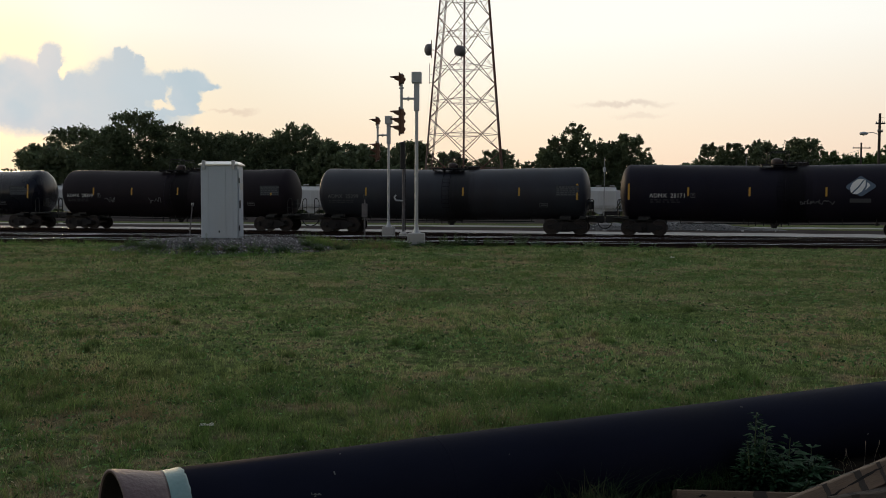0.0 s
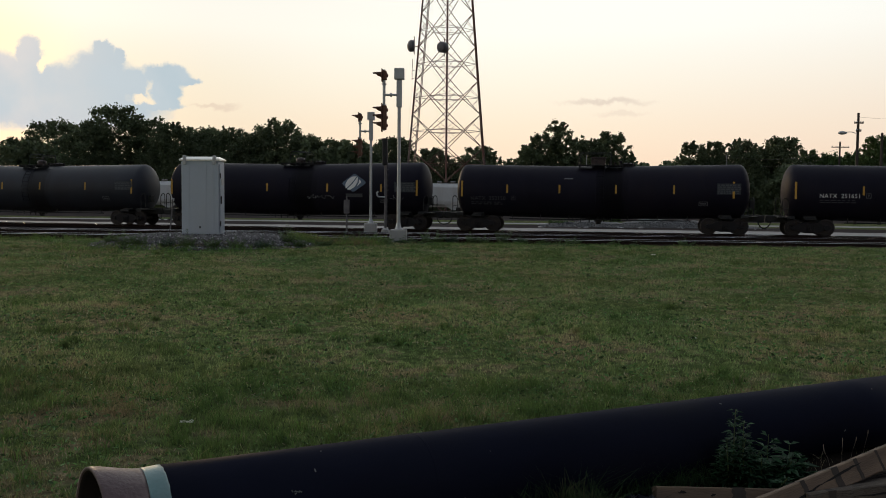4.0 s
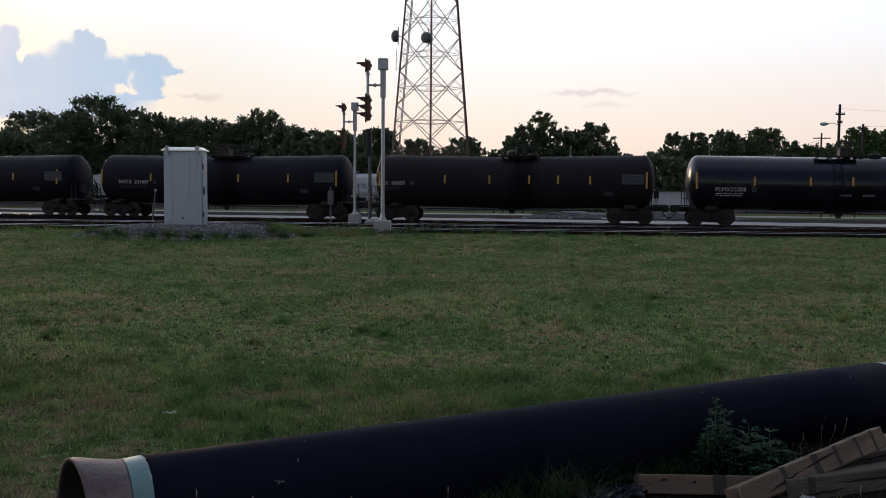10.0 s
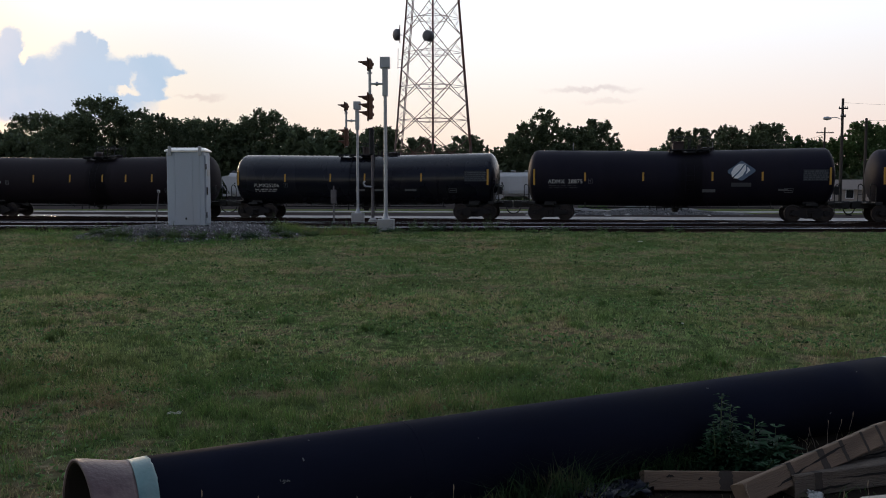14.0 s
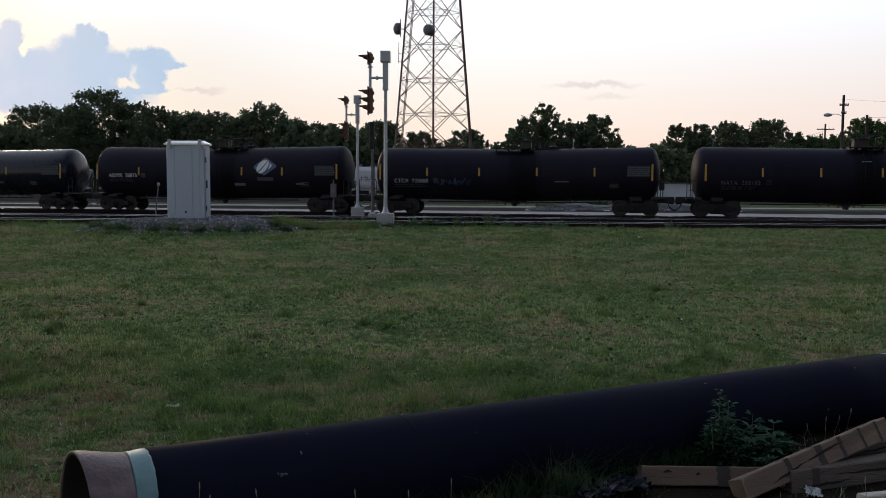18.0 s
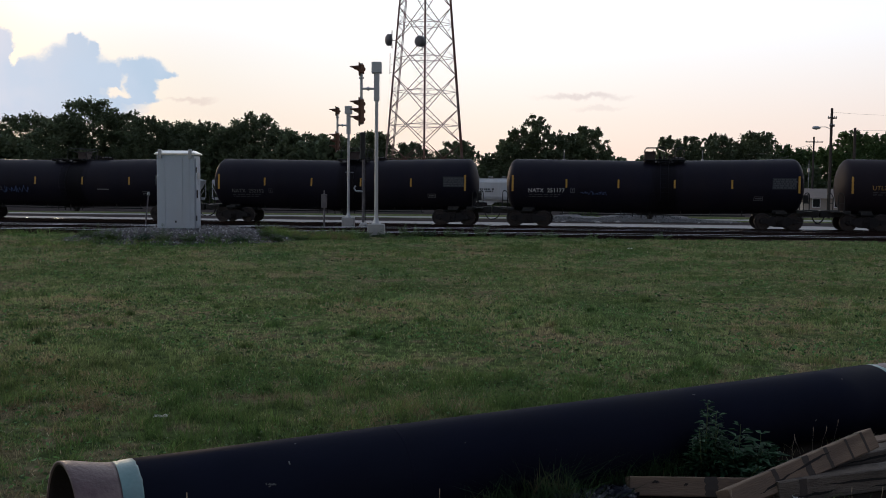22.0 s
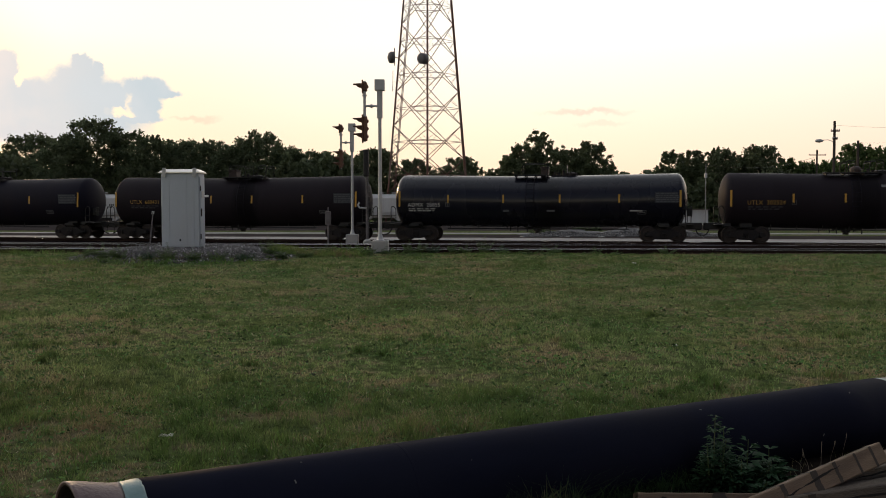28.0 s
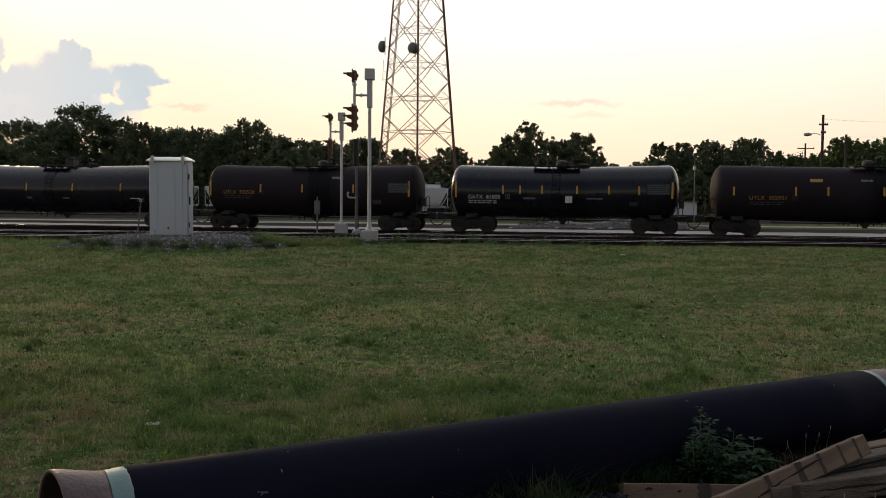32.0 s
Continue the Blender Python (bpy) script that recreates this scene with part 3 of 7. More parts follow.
def tank_material(name, color, rough, coat=0.0, spec=0.16, dust=(0.024, 0.019, 0.023)):
    """Tank paint with downward streaks, dust on the flanks and a spill stain round the top fittings."""
    m = material(name, color, rough, 0, 0.3, 0.9, 40, 0.03, dust, 0.45, (1, 1, 0.35), 0, spec, coat)
    n, l = m.node_tree.nodes, m.node_tree.links
    b = n["Principled BSDF"]
    paint = b.inputs["Base Color"].links[0].from_socket
    co = n.new("ShaderNodeTexCoord")
    sep = n.new("ShaderNodeSeparateXYZ")
    l.new(co.outputs["Object"], sep.inputs[0])
    mp = n.new("ShaderNodeMapping")
    mp.inputs["Scale"].default_value = (2.2, 0.3, 0.3)
    l.new(co.outputs["Object"], mp.inputs[0])
    nz = n.new("ShaderNodeTexNoise")
    nz.inputs["Scale"].default_value, nz.inputs["Detail"].default_value = 2.0, 5
    l.new(mp.outputs[0], nz.inputs[0])

    def step(op, a, c):
        k = n.new("ShaderNodeMath")
        k.operation = op
        for i, v in ((0, a), (1, c)):
            if isinstance(v, float):
                k.inputs[i].default_value = v
            else:
                l.new(v, k.inputs[i])
        return k.outputs[0]

    # oil run down both flanks below the fittings
    off = step("ABSOLUTE", step("SUBTRACT", sep.outputs[0], 0.75), 0.0)
    edge = step("ADD", off, step("MULTIPLY", nz.outputs[0], 1.1))
    run_down = n.new("ShaderNodeMapRange")
    run_down.interpolation_type = "SMOOTHSTEP"
    for i, v in ((1, 1.55), (2, 0.85), (3, 0.0), (4, 0.75)):
        run_down.inputs[i].default_value = v
    l.new(edge, run_down.inputs[0])
    mx = n.new("ShaderNodeMix")
    mx.data_type = "RGBA"
    mx.inputs[7].default_value = (0.0050, 0.0045, 0.0055, 1)
    l.new(run_down.outputs[0], mx.inputs[0])
    l.new(paint, mx.inputs[6])
    l.new(mx.outputs[2], b.inputs["Base Color"])
    return m


PAINT = {
    "black": tank_material("satin_black_tank_paint", (0.0140, 0.0127, 0.0212), 0.55, 0.0, 0.085),
    "dusty": tank_material("dusty_black_tank_paint", (0.0205, 0.0162, 0.0205), 0.6, 0.0, 0.09),
    "gloss": tank_material("glossy_black_tank_paint", (0.0105, 0.0115, 0.0190), 0.27, 0.2, 0.27),
    "slate": tank_material("faded_slate_tank_paint", (0.030, 0.033, 0.043), 0.5, 0.0, 0.28),
}
M_HOUSING = material("brown_black_housing_paint", (0.034, 0.020, 0.018), 0.6, 0, 0.4, 5, 40, 0.05, (0.06, 0.030, 0.022), 0.4)
M_PANEL = material("chalky_panel_paint", (0.040, 0.046, 0.055), 0.8, 0, 0.3, 6, 40, 0.0)
M_PANEL_TEXT = material("dull_panel_lettering", (0.105, 0.112, 0.122), 0.8, 0, 0.3, 6, 40, 0.0)
SHARED = {}
WHEELS = {}


def shared(name, make, mat, smooth=False):
    if name not in SHARED:
        SHARED[name] = mesh_of(name, make(), mat, smooth)
    return SHARED[name]


def sag(x, half):
    """The tank falls a little from both ends to its middle."""
    return -0.13 * (1 - abs(x) / half)


def tank_shell(half):
    head, rad = 0.60, TANK_R + GIRTH[0]
    prof = []
    for k in range(9):
        a = math.pi / 2 * k / 8
        prof.append((-half + head * (1 - math.cos(a)), max(0.02, rad * math.sin(a))))
    body = list(np.linspace(-half + head, half - head, 15))
    for x in body[1:-1]:
        prof.append((x, rad))
    for k in range(8, -1, -1):
        a = math.pi / 2 * k / 8
        prof.append((half - head * (1 - math.cos(a)), max(0.02, rad * math.sin(a))))
    bm = lathe(bmesh.new(), prof, 48)
    for v in bm.verts:
        v.co.z += 2.44 + GIRTH[0] + sag(v.co.x, half)
    return bm


def wheelset():
    bm = bmesh.new()
    for s in (-1, 1):
        pr = [(s * 0.68, 0.46 + 0.026), (s * 0.705, 0.46 + 0.026), (s * 0.715, 0.462), (s * 0.80, 0.455), (s * 0.805, 0.40), (s * 0.775, 0.37), (s * 0.765, 0.17), (s * 0.80, 0.14), (s * 0.80, 0.02)]
        b2 = lathe(bmesh.new(), [(s * 0.68, 0.02)] + pr, 28, "y")
        me = bpy.data.meshes.new("t")
        b2.to_mesh(me)
        b2.free()
        bm.from_mesh(me)
        bpy.data.meshes.remove(me)
    tube(bm, (0, -1.0, 0), (0, 1.0, 0), 0.08, 0.08, 12)
    return bm


def side_frame():
    o = [(-1.05, 0.42), (-1.0, 0.56), (-0.70, 0.60), (-0.42, 0.74), (0.42, 0.74), (0.70, 0.60), (1.0, 0.56), (1.05, 0.42), (0.98, 0.36),
         (0.70, 0.36), (0.45, 0.20), (0.26, 0.17), (-0.26, 0.17), (-0.45, 0.20), (-0.70, 0.36), (-0.98, 0.36)]
    bm = prism(bmesh.new(), o, -0.09, 0.09)
    box(bm, -0.20, 0.20, -0.12, 0.12, 0.22, 0.68, 0.02)
    for s in (-0.84, 0.84):
        tube(bm, (s, -0.17, 0.46), (s, 0.1, 0.46), 0.14, 0.14, 14)
    return bm


def springs():
    bm = bmesh.new()
    for x in (-0.12, 0.0, 0.12):
        for k in range(5):
            tube(bm, (x, -0.16, 0.26 + k * 0.055), (x, -0.16, 0.295 + k * 0.055), 0.055, 0.055, 8)
    return bm


def coupler():
    bm = bmesh.new()
    box(bm, -0.55, 0.10, -0.09, 0.09, 0.76, 0.94, 0.02)
    box(bm, 0.06, 0.36, -0.20, 0.14, 0.70, 1.0, 0.05)
    box(bm, 0.22, 0.40, 0.02, 0.20, 0.72, 0.98, 0.04)
    return bm


def air_hose():
    bm = bmesh.new()
    pts = [(0.0, -0.35, 0.80)]
    for k in range(1, 9):
        a = math.pi * k / 16
        pts.append((0.47 * (1 - math.cos(a)), -0.35, 0.80 - 0.46 * math.sin(a)))
    bar(bm, pts, 0.034, 6)
    return bm


def stub_sill():
    bm = bmesh.new()
    box(bm, -0.40, 3.1, -0.33, 0.33, 0.74, 1.12, 0.02)
    box(bm, 0.55, 0.95, -1.25, 1.25, 0.92, 1.10, 0.02)
    box(bm, 1.45, 2.05, -1.30, 1.30, 0.86, 1.02, 0.03)
    return bm


def saddle():
    o = [(-0.36, 0.95), (0.36, 0.95), (0.24, 1.45), (-0.24, 1.45)]
    return prism(bmesh.new(), o, -0.8, 0.8)


def end_rail():
    bm = bmesh.new()
    for y in (-1.2, 1.2):
        bar(bm, [(0.30, y, 1.06), (0.30, y, 1.95), (0.34, y, 2.05), (0.42, y, 2.08), (0.52, y, 2.02), (0.60, y, 1.86), (0.60, y, 1.06)], 0.026)
        bar(bm, [(0.30, y, 1.5), (0.60, y, 1.5)], 0.016)
    box(bm, 0.08, 0.66, -1.26, 1.26, 1.00, 1.05, 0.01)
    return bm


def brake_wheel():
    bm = bmesh.new()
    pts = [(0.20, 0.45 + 0.28 * math.cos(k * math.pi / 6), 1.75 + 0.28 * math.sin(k * math.pi / 6)) for k in range(13)]
    bar(bm, pts, 0.018)
    for k in range(0, 12, 3):
        bar(bm, [(0.20, 0.45, 1.75), pts[k]], 0.012, 5)
    box(bm, 0.22, 0.46, 0.28, 0.62, 1.5, 1.95, 0.02)
    return bm


def steps(y):
    bm = bmesh.new()
    for x in (0.60, 0.92):
        bar(bm, [(x, y, 1.0), (x, y, 0.42)], 0.016, 5)
    for z in (0.44, 0.70):
        bar(bm, [(0.60, y, z), (0.92, y, z)], 0.016, 5)
    return bm


def platform(w):
    bm = bmesh.new()
    for y in (-0.72, 0.72):
        box(bm, -w / 2, w / 2, y - 0.28, y + 0.28, 0.0, 0.05, 0.01)
    for x in (-w * 0.46, -w * 0.16, w * 0.16, w * 0.46):
        box(bm, x - 0.03, x + 0.03, -1.0, 1.0, -0.10, 0.0)
    return bm


def dome():
    return lathe(bmesh.new(), [(0.0, 0.30), (0.30, 0.30), (0.36, 0.28), (0.42, 0.22), (0.46, 0.12), (0.47, 0.03)], 20, "z")


def hoop_rail(x0, x1, h, lean, y):
    """A bent rail beside the fittings that rises from the deck and comes down to it again."""
    bm = bmesh.new()
    bar(bm, [(x0, y, 0.0), (x0 + lean * 0.4, y, h - 0.10), (x0 + lean * 0.4 + 0.08, y, h), (x1 - 0.08, y, h), (x1, y, h - 0.08), (x1 - lean * 0.4, y, 0.0)], 0.021, 6)
    return bm


def cross_bar(x, z):
    return tube(bmesh.new(), (x, -0.62, z), (x, 0.62, z), 0.016, 0.016, 6)


def valve_box(w):
    """A square protective housing with a lipped lid."""
    bm = box(bmesh.new(), -w / 2, w / 2, -0.34, 0.34, 0, 0.50, 0.03)
    box(bm, -w / 2 - 0.03, w / 2 + 0.03, -0.37, 0.37, 0.50, 0.56, 0.015)
    for x in (-w * 0.3, w * 0.3):
        box(bm, x - 0.03, x + 0.03, -0.39, -0.35, 0.40, 0.58, 0.008)
    return bm


def low_fittings(x0, x1):
    """Pressure plate with valves, vents and bolts, close above the deck."""
    bm = bmesh.new()
    rnd = random.Random(int(x0 * 100 + x1 * 1000))
    box(bm, x0, x1, -0.30, 0.30, 0.0, 0.07, 0.01)
    x = x0 + 0.15
    while x < x1 - 0.05:
        h = rnd.uniform(0.14, 0.30)
        y = rnd.uniform(-0.2, 0.2)
        r = rnd.uniform(0.05, 0.12)
        tube(bm, (x, y, 0.05), (x, y, h), r, r * 0.9, 10)
        tube(bm, (x, y, h), (x, y, h + 0.04), r * 1.25, r * 1.1, 10)
        x += rnd.uniform(0.2, 0.34)
    return bm


def manway():
    bm = lathe(bmesh.new(), [(0.0, 0.33), (0.16, 0.33), (0.17, 0.37), (0.21, 0.37), (0.27, 0.2)], 20, "z")
    for k in range(8):
        a = k * math.pi / 4
        tube(bm, (0.36 * math.cos(a), 0.36 * math.sin(a), 0.08), (0.36 * math.cos(a), 0.36 * math.sin(a), 0.27), 0.025, 0.025, 6)
    return bm


def side_ladder():
    """Ladder from the running board to the top, bowed round the tank."""
    bm = bmesh.new()
    for x in (-0.22, 0.22):
        pts = [(x, -(TANK_R + 0.10) * math.cos(a), (TANK_R + 0.10) * math.sin(a)) for a in [k * math.pi / 2 / 10 for k in range(-3, 9)]]
        bar(bm, pts, 0.02, 5)
    for k in range(-3, 9):
        a = k * math.pi / 2 / 10
        y, z = -(TANK_R + 0.10) * math.cos(a), (TANK_R + 0.10) * math.sin(a)
        bar(bm, [(-0.22, y, z), (0.22, y, z)], 0.012, 5)
    return bm


def belly_pipes(half):
    bm = bmesh.new()
    rnd = random.Random(int(half * 100))
    bar(bm, [(-half * 0.62, -0.7, 0.74), (half * 0.62, -0.7, 0.74)], 0.03, 6)
    for k in range(7):
        x = -half * 0.6 + half * 1.2 * k / 6
        bar(bm, [(x, -0.7, 0.74), (x, -0.7, 1.05)], 0.03, 5)
    for k in range(6):
        x = -1.5 + k * 0.45 + rnd.uniform(-0.1, 0.1)
        bar(bm, [(x, -0.5, 1.0), (x, -0.5, 0.58 + rnd.uniform(-0.08, 0.08))], 0.035, 5)
    return bm


def outlet_valve():
    bm = lathe(bmesh.new(), [(0.48, 0.16), (0.60, 0.16), (0.62, 0.24), (0.70, 0.24), (0.74, 0.36), (1.02, 0.42)], 16, "z")
    box(bm, -0.75, 0.75, -0.22, 0.22, 0.72, 0.80, 0.01)
    return bm


def logo_leaf():
    bm = bmesh.new()
    # two halves of a leaf with a dark vein left open between them
    for o in ([(-0.40, -0.36), (-0.06, -0.02), (0.20, 0.34), (0.30, 0.42), (-0.06, 0.40), (-0.32, 0.18), (-0.44, -0.08)],
              [(-0.34, -0.40), (-0.01, -0.07), (0.26, 0.32), (0.34, 0.38), (0.32, 0.04), (0.14, -0.26), (-0.10, -0.42)],
              [(0.30, -0.22), (0.42, -0.08), (0.56, 0.04), (0.50, 0.16), (0.40, 0.24), (0.41, 0.05)]):
        bm.faces.new([bm.verts.new((x, 0, z)) for x, z in o])
    return bm


def logo_field():
    bm = bmesh.new()
    o = [(-0.74, -0.04), (-0.70, 0.06), (-0.06, 0.56), (0.06, 0.57), (0.70, 0.12), (0.74, 0.03), (0.70, -0.05), (0.06, -0.52), (-0.05, -0.53), (-0.70, -0.12)]
    bm.faces.new([bm.verts.new((x, 0, z)) for x, z in o])
    return bm


def plate(w, h):
    bm = bmesh.new()
    box(bm, -w / 2, w / 2, 0.0, 0.006, -h / 2, h / 2)
    return bm


def scribble(seed, w, h):
    rnd = random.Random(seed)
    bm = bmesh.new()
    x = -w / 2
    pts = []
    while x < w / 2:
        pts.append((x, -0.004, rnd.uniform(-h / 2, h / 2)))
        x += rnd.uniform(-0.05, 0.16)
    bar(bm, pts, 0.014, 4)
    return bm


def on_side(x, z, half, m=None):
    """A pose on the flank of the tank, at a height above the rail."""
    rad = TANK_R + GIRTH[0]
    dz = z - 2.44 - GIRTH[0] - sag(x, half)
    y = -math.sqrt(max(0.1, rad ** 2 - dz ** 2)) - 0.012
    return pose(x, y, z, math.degrees(math.asin(max(-1, min(1, dz / rad)))) * -1.0)


def tank_car(length, paint, mark, mark_mat, mark_x, mark_z, strips, top, label, extras=()):
    half = length / 2 - 0.86
    GIRTH[0] = WIDE_TANKS.get(mark, 0.0)
    car = thing("tank_car", Matrix(), label, "tank car", "tank cars of the train")
    tk = part("tank", shared(f"tank{round(half, 2)}{paint}{GIRTH[0]}", lambda: tank_shell(half), PAINT[paint], True), None, car)
    for s, turn in ((-1, 0), (1, 180)):
        x0 = s * (length / 2 - 0.45)
        end = pose(x0, 0, 0, 0, 0, turn)
        part("stub_sill", shared("stub_sill", stub_sill, M_BLACK), None, car, "", end)
        part("coupler", shared("coupler", coupler, M_STEEL_DARK), None, car, "", pose(x0 + s * 0.02, 0, 0, 0, 0, 180 - turn))
        part("air_hose", shared("air_hose", air_hose, M_BLACK), None, car, "", pose(x0 + s * 0.05, 0, 0, 0, 0, 180 - turn))
        part("handrail", shared("end_rail", end_rail, M_BLACK), None, car, "", end)
        for y in (-1.28, 1.28):
            part("step", shared(f"step{y}", lambda: steps(y), M_BLACK), None, car, "", end)
        part("saddle", shared("saddle", saddle, M_BLACK), None, car, "", pose(s * (length / 2 - 2.25), 0, 0))
        truck = part("truck", shared("bolster", lambda: box(bmesh.new(), -0.22, 0.22, -1.05, 1.05, 0.45, 0.80, 0.03), M_STEEL_DARK), None, car, "rust-brown cast steel truck", pose(s * (length / 2 - 2.25), 0, 0))
        for y in (-1, 1):
            part("side_frame", shared("side_frame", side_frame, M_STEEL_DARK), None, truck, "", pose(0, y, 0))
            part("spring", shared("springs", springs, M_STEEL_DARK), None, truck, "", pose(0, y, 0))
        for x in (-0.84, 0.84):
            ws = part("wheelset", shared("wheelset", wheelset, M_WHEEL), None, truck, "worn steel wheels on an axle", pose(x, 0, 0.46))
            WHEELS.setdefault(car.name, []).append((ws, x))
    part("brake_wheel", shared("brake_wheel", brake_wheel, M_BLACK), None, car, "", pose(length / 2 - 0.45, 0, 0, 0, 0, 180))
    part("outlet_valve", shared("outlet_valve", outlet_valve, M_BLACK), None, car)
    part("belly_pipe", shared(f"belly{round(half, 1)}", lambda: belly_pipes(half), M_BLACK), None, car)
    zt = 2.44 - 0.13 + TANK_R + 2 * GIRTH[0]
    deck, boxes, hoops = top
    d0, d1 = deck
    mid_deck = (d0 + d1) / 2
    part("platform", shared(f"platform{round(d1 - d0, 1)}", lambda: platform(d1 - d0), M_BLACK), None, car, "", pose(mid_deck, 0, zt + 0.02))
    part("side_ladder", shared("side_ladder", side_ladder, PAINT["black"]), None, car, "", pose(mid_deck, 0, 2.29))
    for bx, bw in boxes:
        if bw > 0:
            part("valve_housing", shared(f"valve_box{bw}", lambda: valve_box(bw), M_HOUSING), None, car, "dark brown square valve housing", pose(bx, 0, zt - 0.02))
        else:
            part("valve_housing", shared("dome", dome, M_HOUSING, True), None, car, "dark domed valve housing", pose(bx, 0, zt - 0.03))
    lo = max([d0] + [bx + abs(bw) / 2 + 0.15 for bx, bw in boxes])
    part("fittings", shared(f"fittings{round(lo, 2)}", lambda: low_fittings(lo, lo + 0.9), M_STEEL_DARK), None, car, "", pose(0, 0, zt + 0.0))
    part("manway", shared("manway", manway, M_STEEL_DARK), None, car, "", pose(lo + 1.15, 0, zt - 0.05))
    for x0, x1, h, lean in hoops:
        for y in (-0.62, 0.62):
            part("platform_rail", hoop_rail(x0, x1, h, lean, y), M_BLACK, car, "", pose(0, 0, zt + 0.03))
        for x in (x0 + lean * 0.32, x1 - 0.02):
            part("cross_bar", cross_bar(x, h * 0.8), M_BLACK, car, "", pose(0, 0, zt + 0.03))
    strip_mesh = shared("strip", lambda: plate(0.10, 0.48), M_YELLOW)
    tall_mesh = shared("tall_strip", lambda: plate(0.11, 0.92), M_YELLOW)
    for k, fr in enumerate(strips):
        x = max(-half + 0.5, min(half - 0.5, -half + 2 * half * fr))
        tall = fr < 0.06 or fr > 0.93
        part("reflective_strip", tall_mesh if tall else strip_mesh, None, car, "", on_side(x, 2.50, half))
    if mark:
        x = -half + mark_x
        for word in mark.split():
            me = lettering(word, 0.255, mark_mat)
            part("car_marking", me, None, car, "", on_side(x, mark_z, half))
            x += max(v.co.x for v in me.vertices) + 0.20
        tag = bmesh.new()
        for a in ((-0.12, 0.12, -0.13, -0.11), (-0.12, 0.12, 0.11, 0.13), (-0.12, -0.10, -0.11, 0.11), (0.10, 0.12, -0.11, 0.11), (-0.05, 0.05, 0.03, 0.06), (-0.015, 0.015, -0.07, 0.03)):
            box(tag, a[0], a[1], 0, 0.004, a[2], a[3])
        part("class_mark", tag, M_GREY_MARK if mark_mat is M_WHITE_MARK else M_FAINT_MARK, car, "", on_side(x + 0.25, mark_z + 0.12, half))
        wd = len(mark) * 0.2
        bars = bmesh.new()
        rnd = random.Random(len(mark) * 7 + int(length * 10))
        for row in range(2):
            x = 0.05
            while x < wd * 0.8:
                w = rnd.uniform(0.08, 0.3)
                box(bars, x, x + w, 0, 0.004, -0.16 - row * 0.12, -0.115 - row * 0.12)
                x += w + rnd.uniform(0.05, 0.14)
        part("small_lettering", bars, mark_mat if mark_mat is M_WHITE_MARK and paint == "gloss" else M_FAINT_MARK, car, "", on_side(-half + mark_x, mark_z, half))
    # stencilled data panel near the far end and a small boxed mark
    bars = bmesh.new()
    rnd = random.Random(int(length * 100))
    for row in range(5):
        x = 0.0
        while x < 1.15:
            w = rnd.uniform(0.05, 0.22)
            box(bars, x, x + w, 0, 0.004, row * 0.11, row * 0.11 + 0.062)
            x += w + rnd.uniform(0.03, 0.07)
    ground = bmesh.new()
    box(ground, -0.05, 1.22, 0.005, 0.008, -0.05, 0.56)
    part("panel_ground", ground, M_PANEL, car, "", on_side(half - 1.85, 2.30, half))
    tagged(part("panel_lettering", bars, M_PANEL_TEXT, car, "", on_side(half - 1.85, 2.30, half)), kind="stuff")
    fr = bmesh.new()
    for a in ((-0.24, 0.24, -0.13, -0.105), (-0.24, 0.24, 0.105, 0.13), (-0.24, -0.215, -0.105, 0.105), (0.215, 0.24, -0.105, 0.105), (-0.17, 0.17, -0.03, 0.03)):
        box(fr, a[0], a[1], 0, 0.004, a[2], a[3])
    part("boxed_mark", fr, M_GREY_MARK, car, "", on_side(half - 2.6, 1.72, half))
    for what in extras:
        if what[0] == "logo":
            x = -half + 2 * half * what[1]
            part("emblem_field", shared("logo_field", logo_field, M_EMBLEM), None, car, "", on_side(x, 2.78, half) @ pose(0, -0.02, 0))
            part("emblem_leaf", shared("logo_leaf", logo_leaf, M_WHITE_MARK), None, car, "", on_side(x - 0.1, 2.78, half) @ pose(0, -0.028, 0))
            part("emblem_bar", shared("logo_bar", lambda: plate(1.05, 0.22), M_FAINT_MARK), None, car, "", on_side(x, 2.04, half))
        elif what[0] == "scribble":
            x = -half + 2 * half * what[1]
            part("graffiti", scribble(what[4], what[2], what[3]), {"white": M_GREY_MARK, "blue": M_BLUE_MARK}[what[5]], car, "", on_side(x, 1.95, half))
        elif what[0] == "plate":
            x = -half + 2 * half * what[1]
            part("placard", plate(what[3], what[4]), {"white": M_WHITE_MARK, "grey": M_GREY_MARK, "ochre": M_OCHRE_MARK}[what[5]], car, "", on_side(x, what[2], half))
    return car


# coupler places along the train, and the way it has run at a given time
GAPS = [-2.9470, -2.6021, -2.2587, -1.9123, -1.5608, -1.2139, -0.8694, -0.5266, -0.1834, 0.1675, 0.5152, 0.8604, 1.2057, 1.5542, 1.9087, 2.1971, 2.4789, 2.8240]


def run(t):
    u = (t - 16) / 16
    return 2.093 * u + 0.0716 * u ** 2 + 0.0315 * u ** 3 - 0.0058 * u ** 4 - 0.0023 * u ** 5


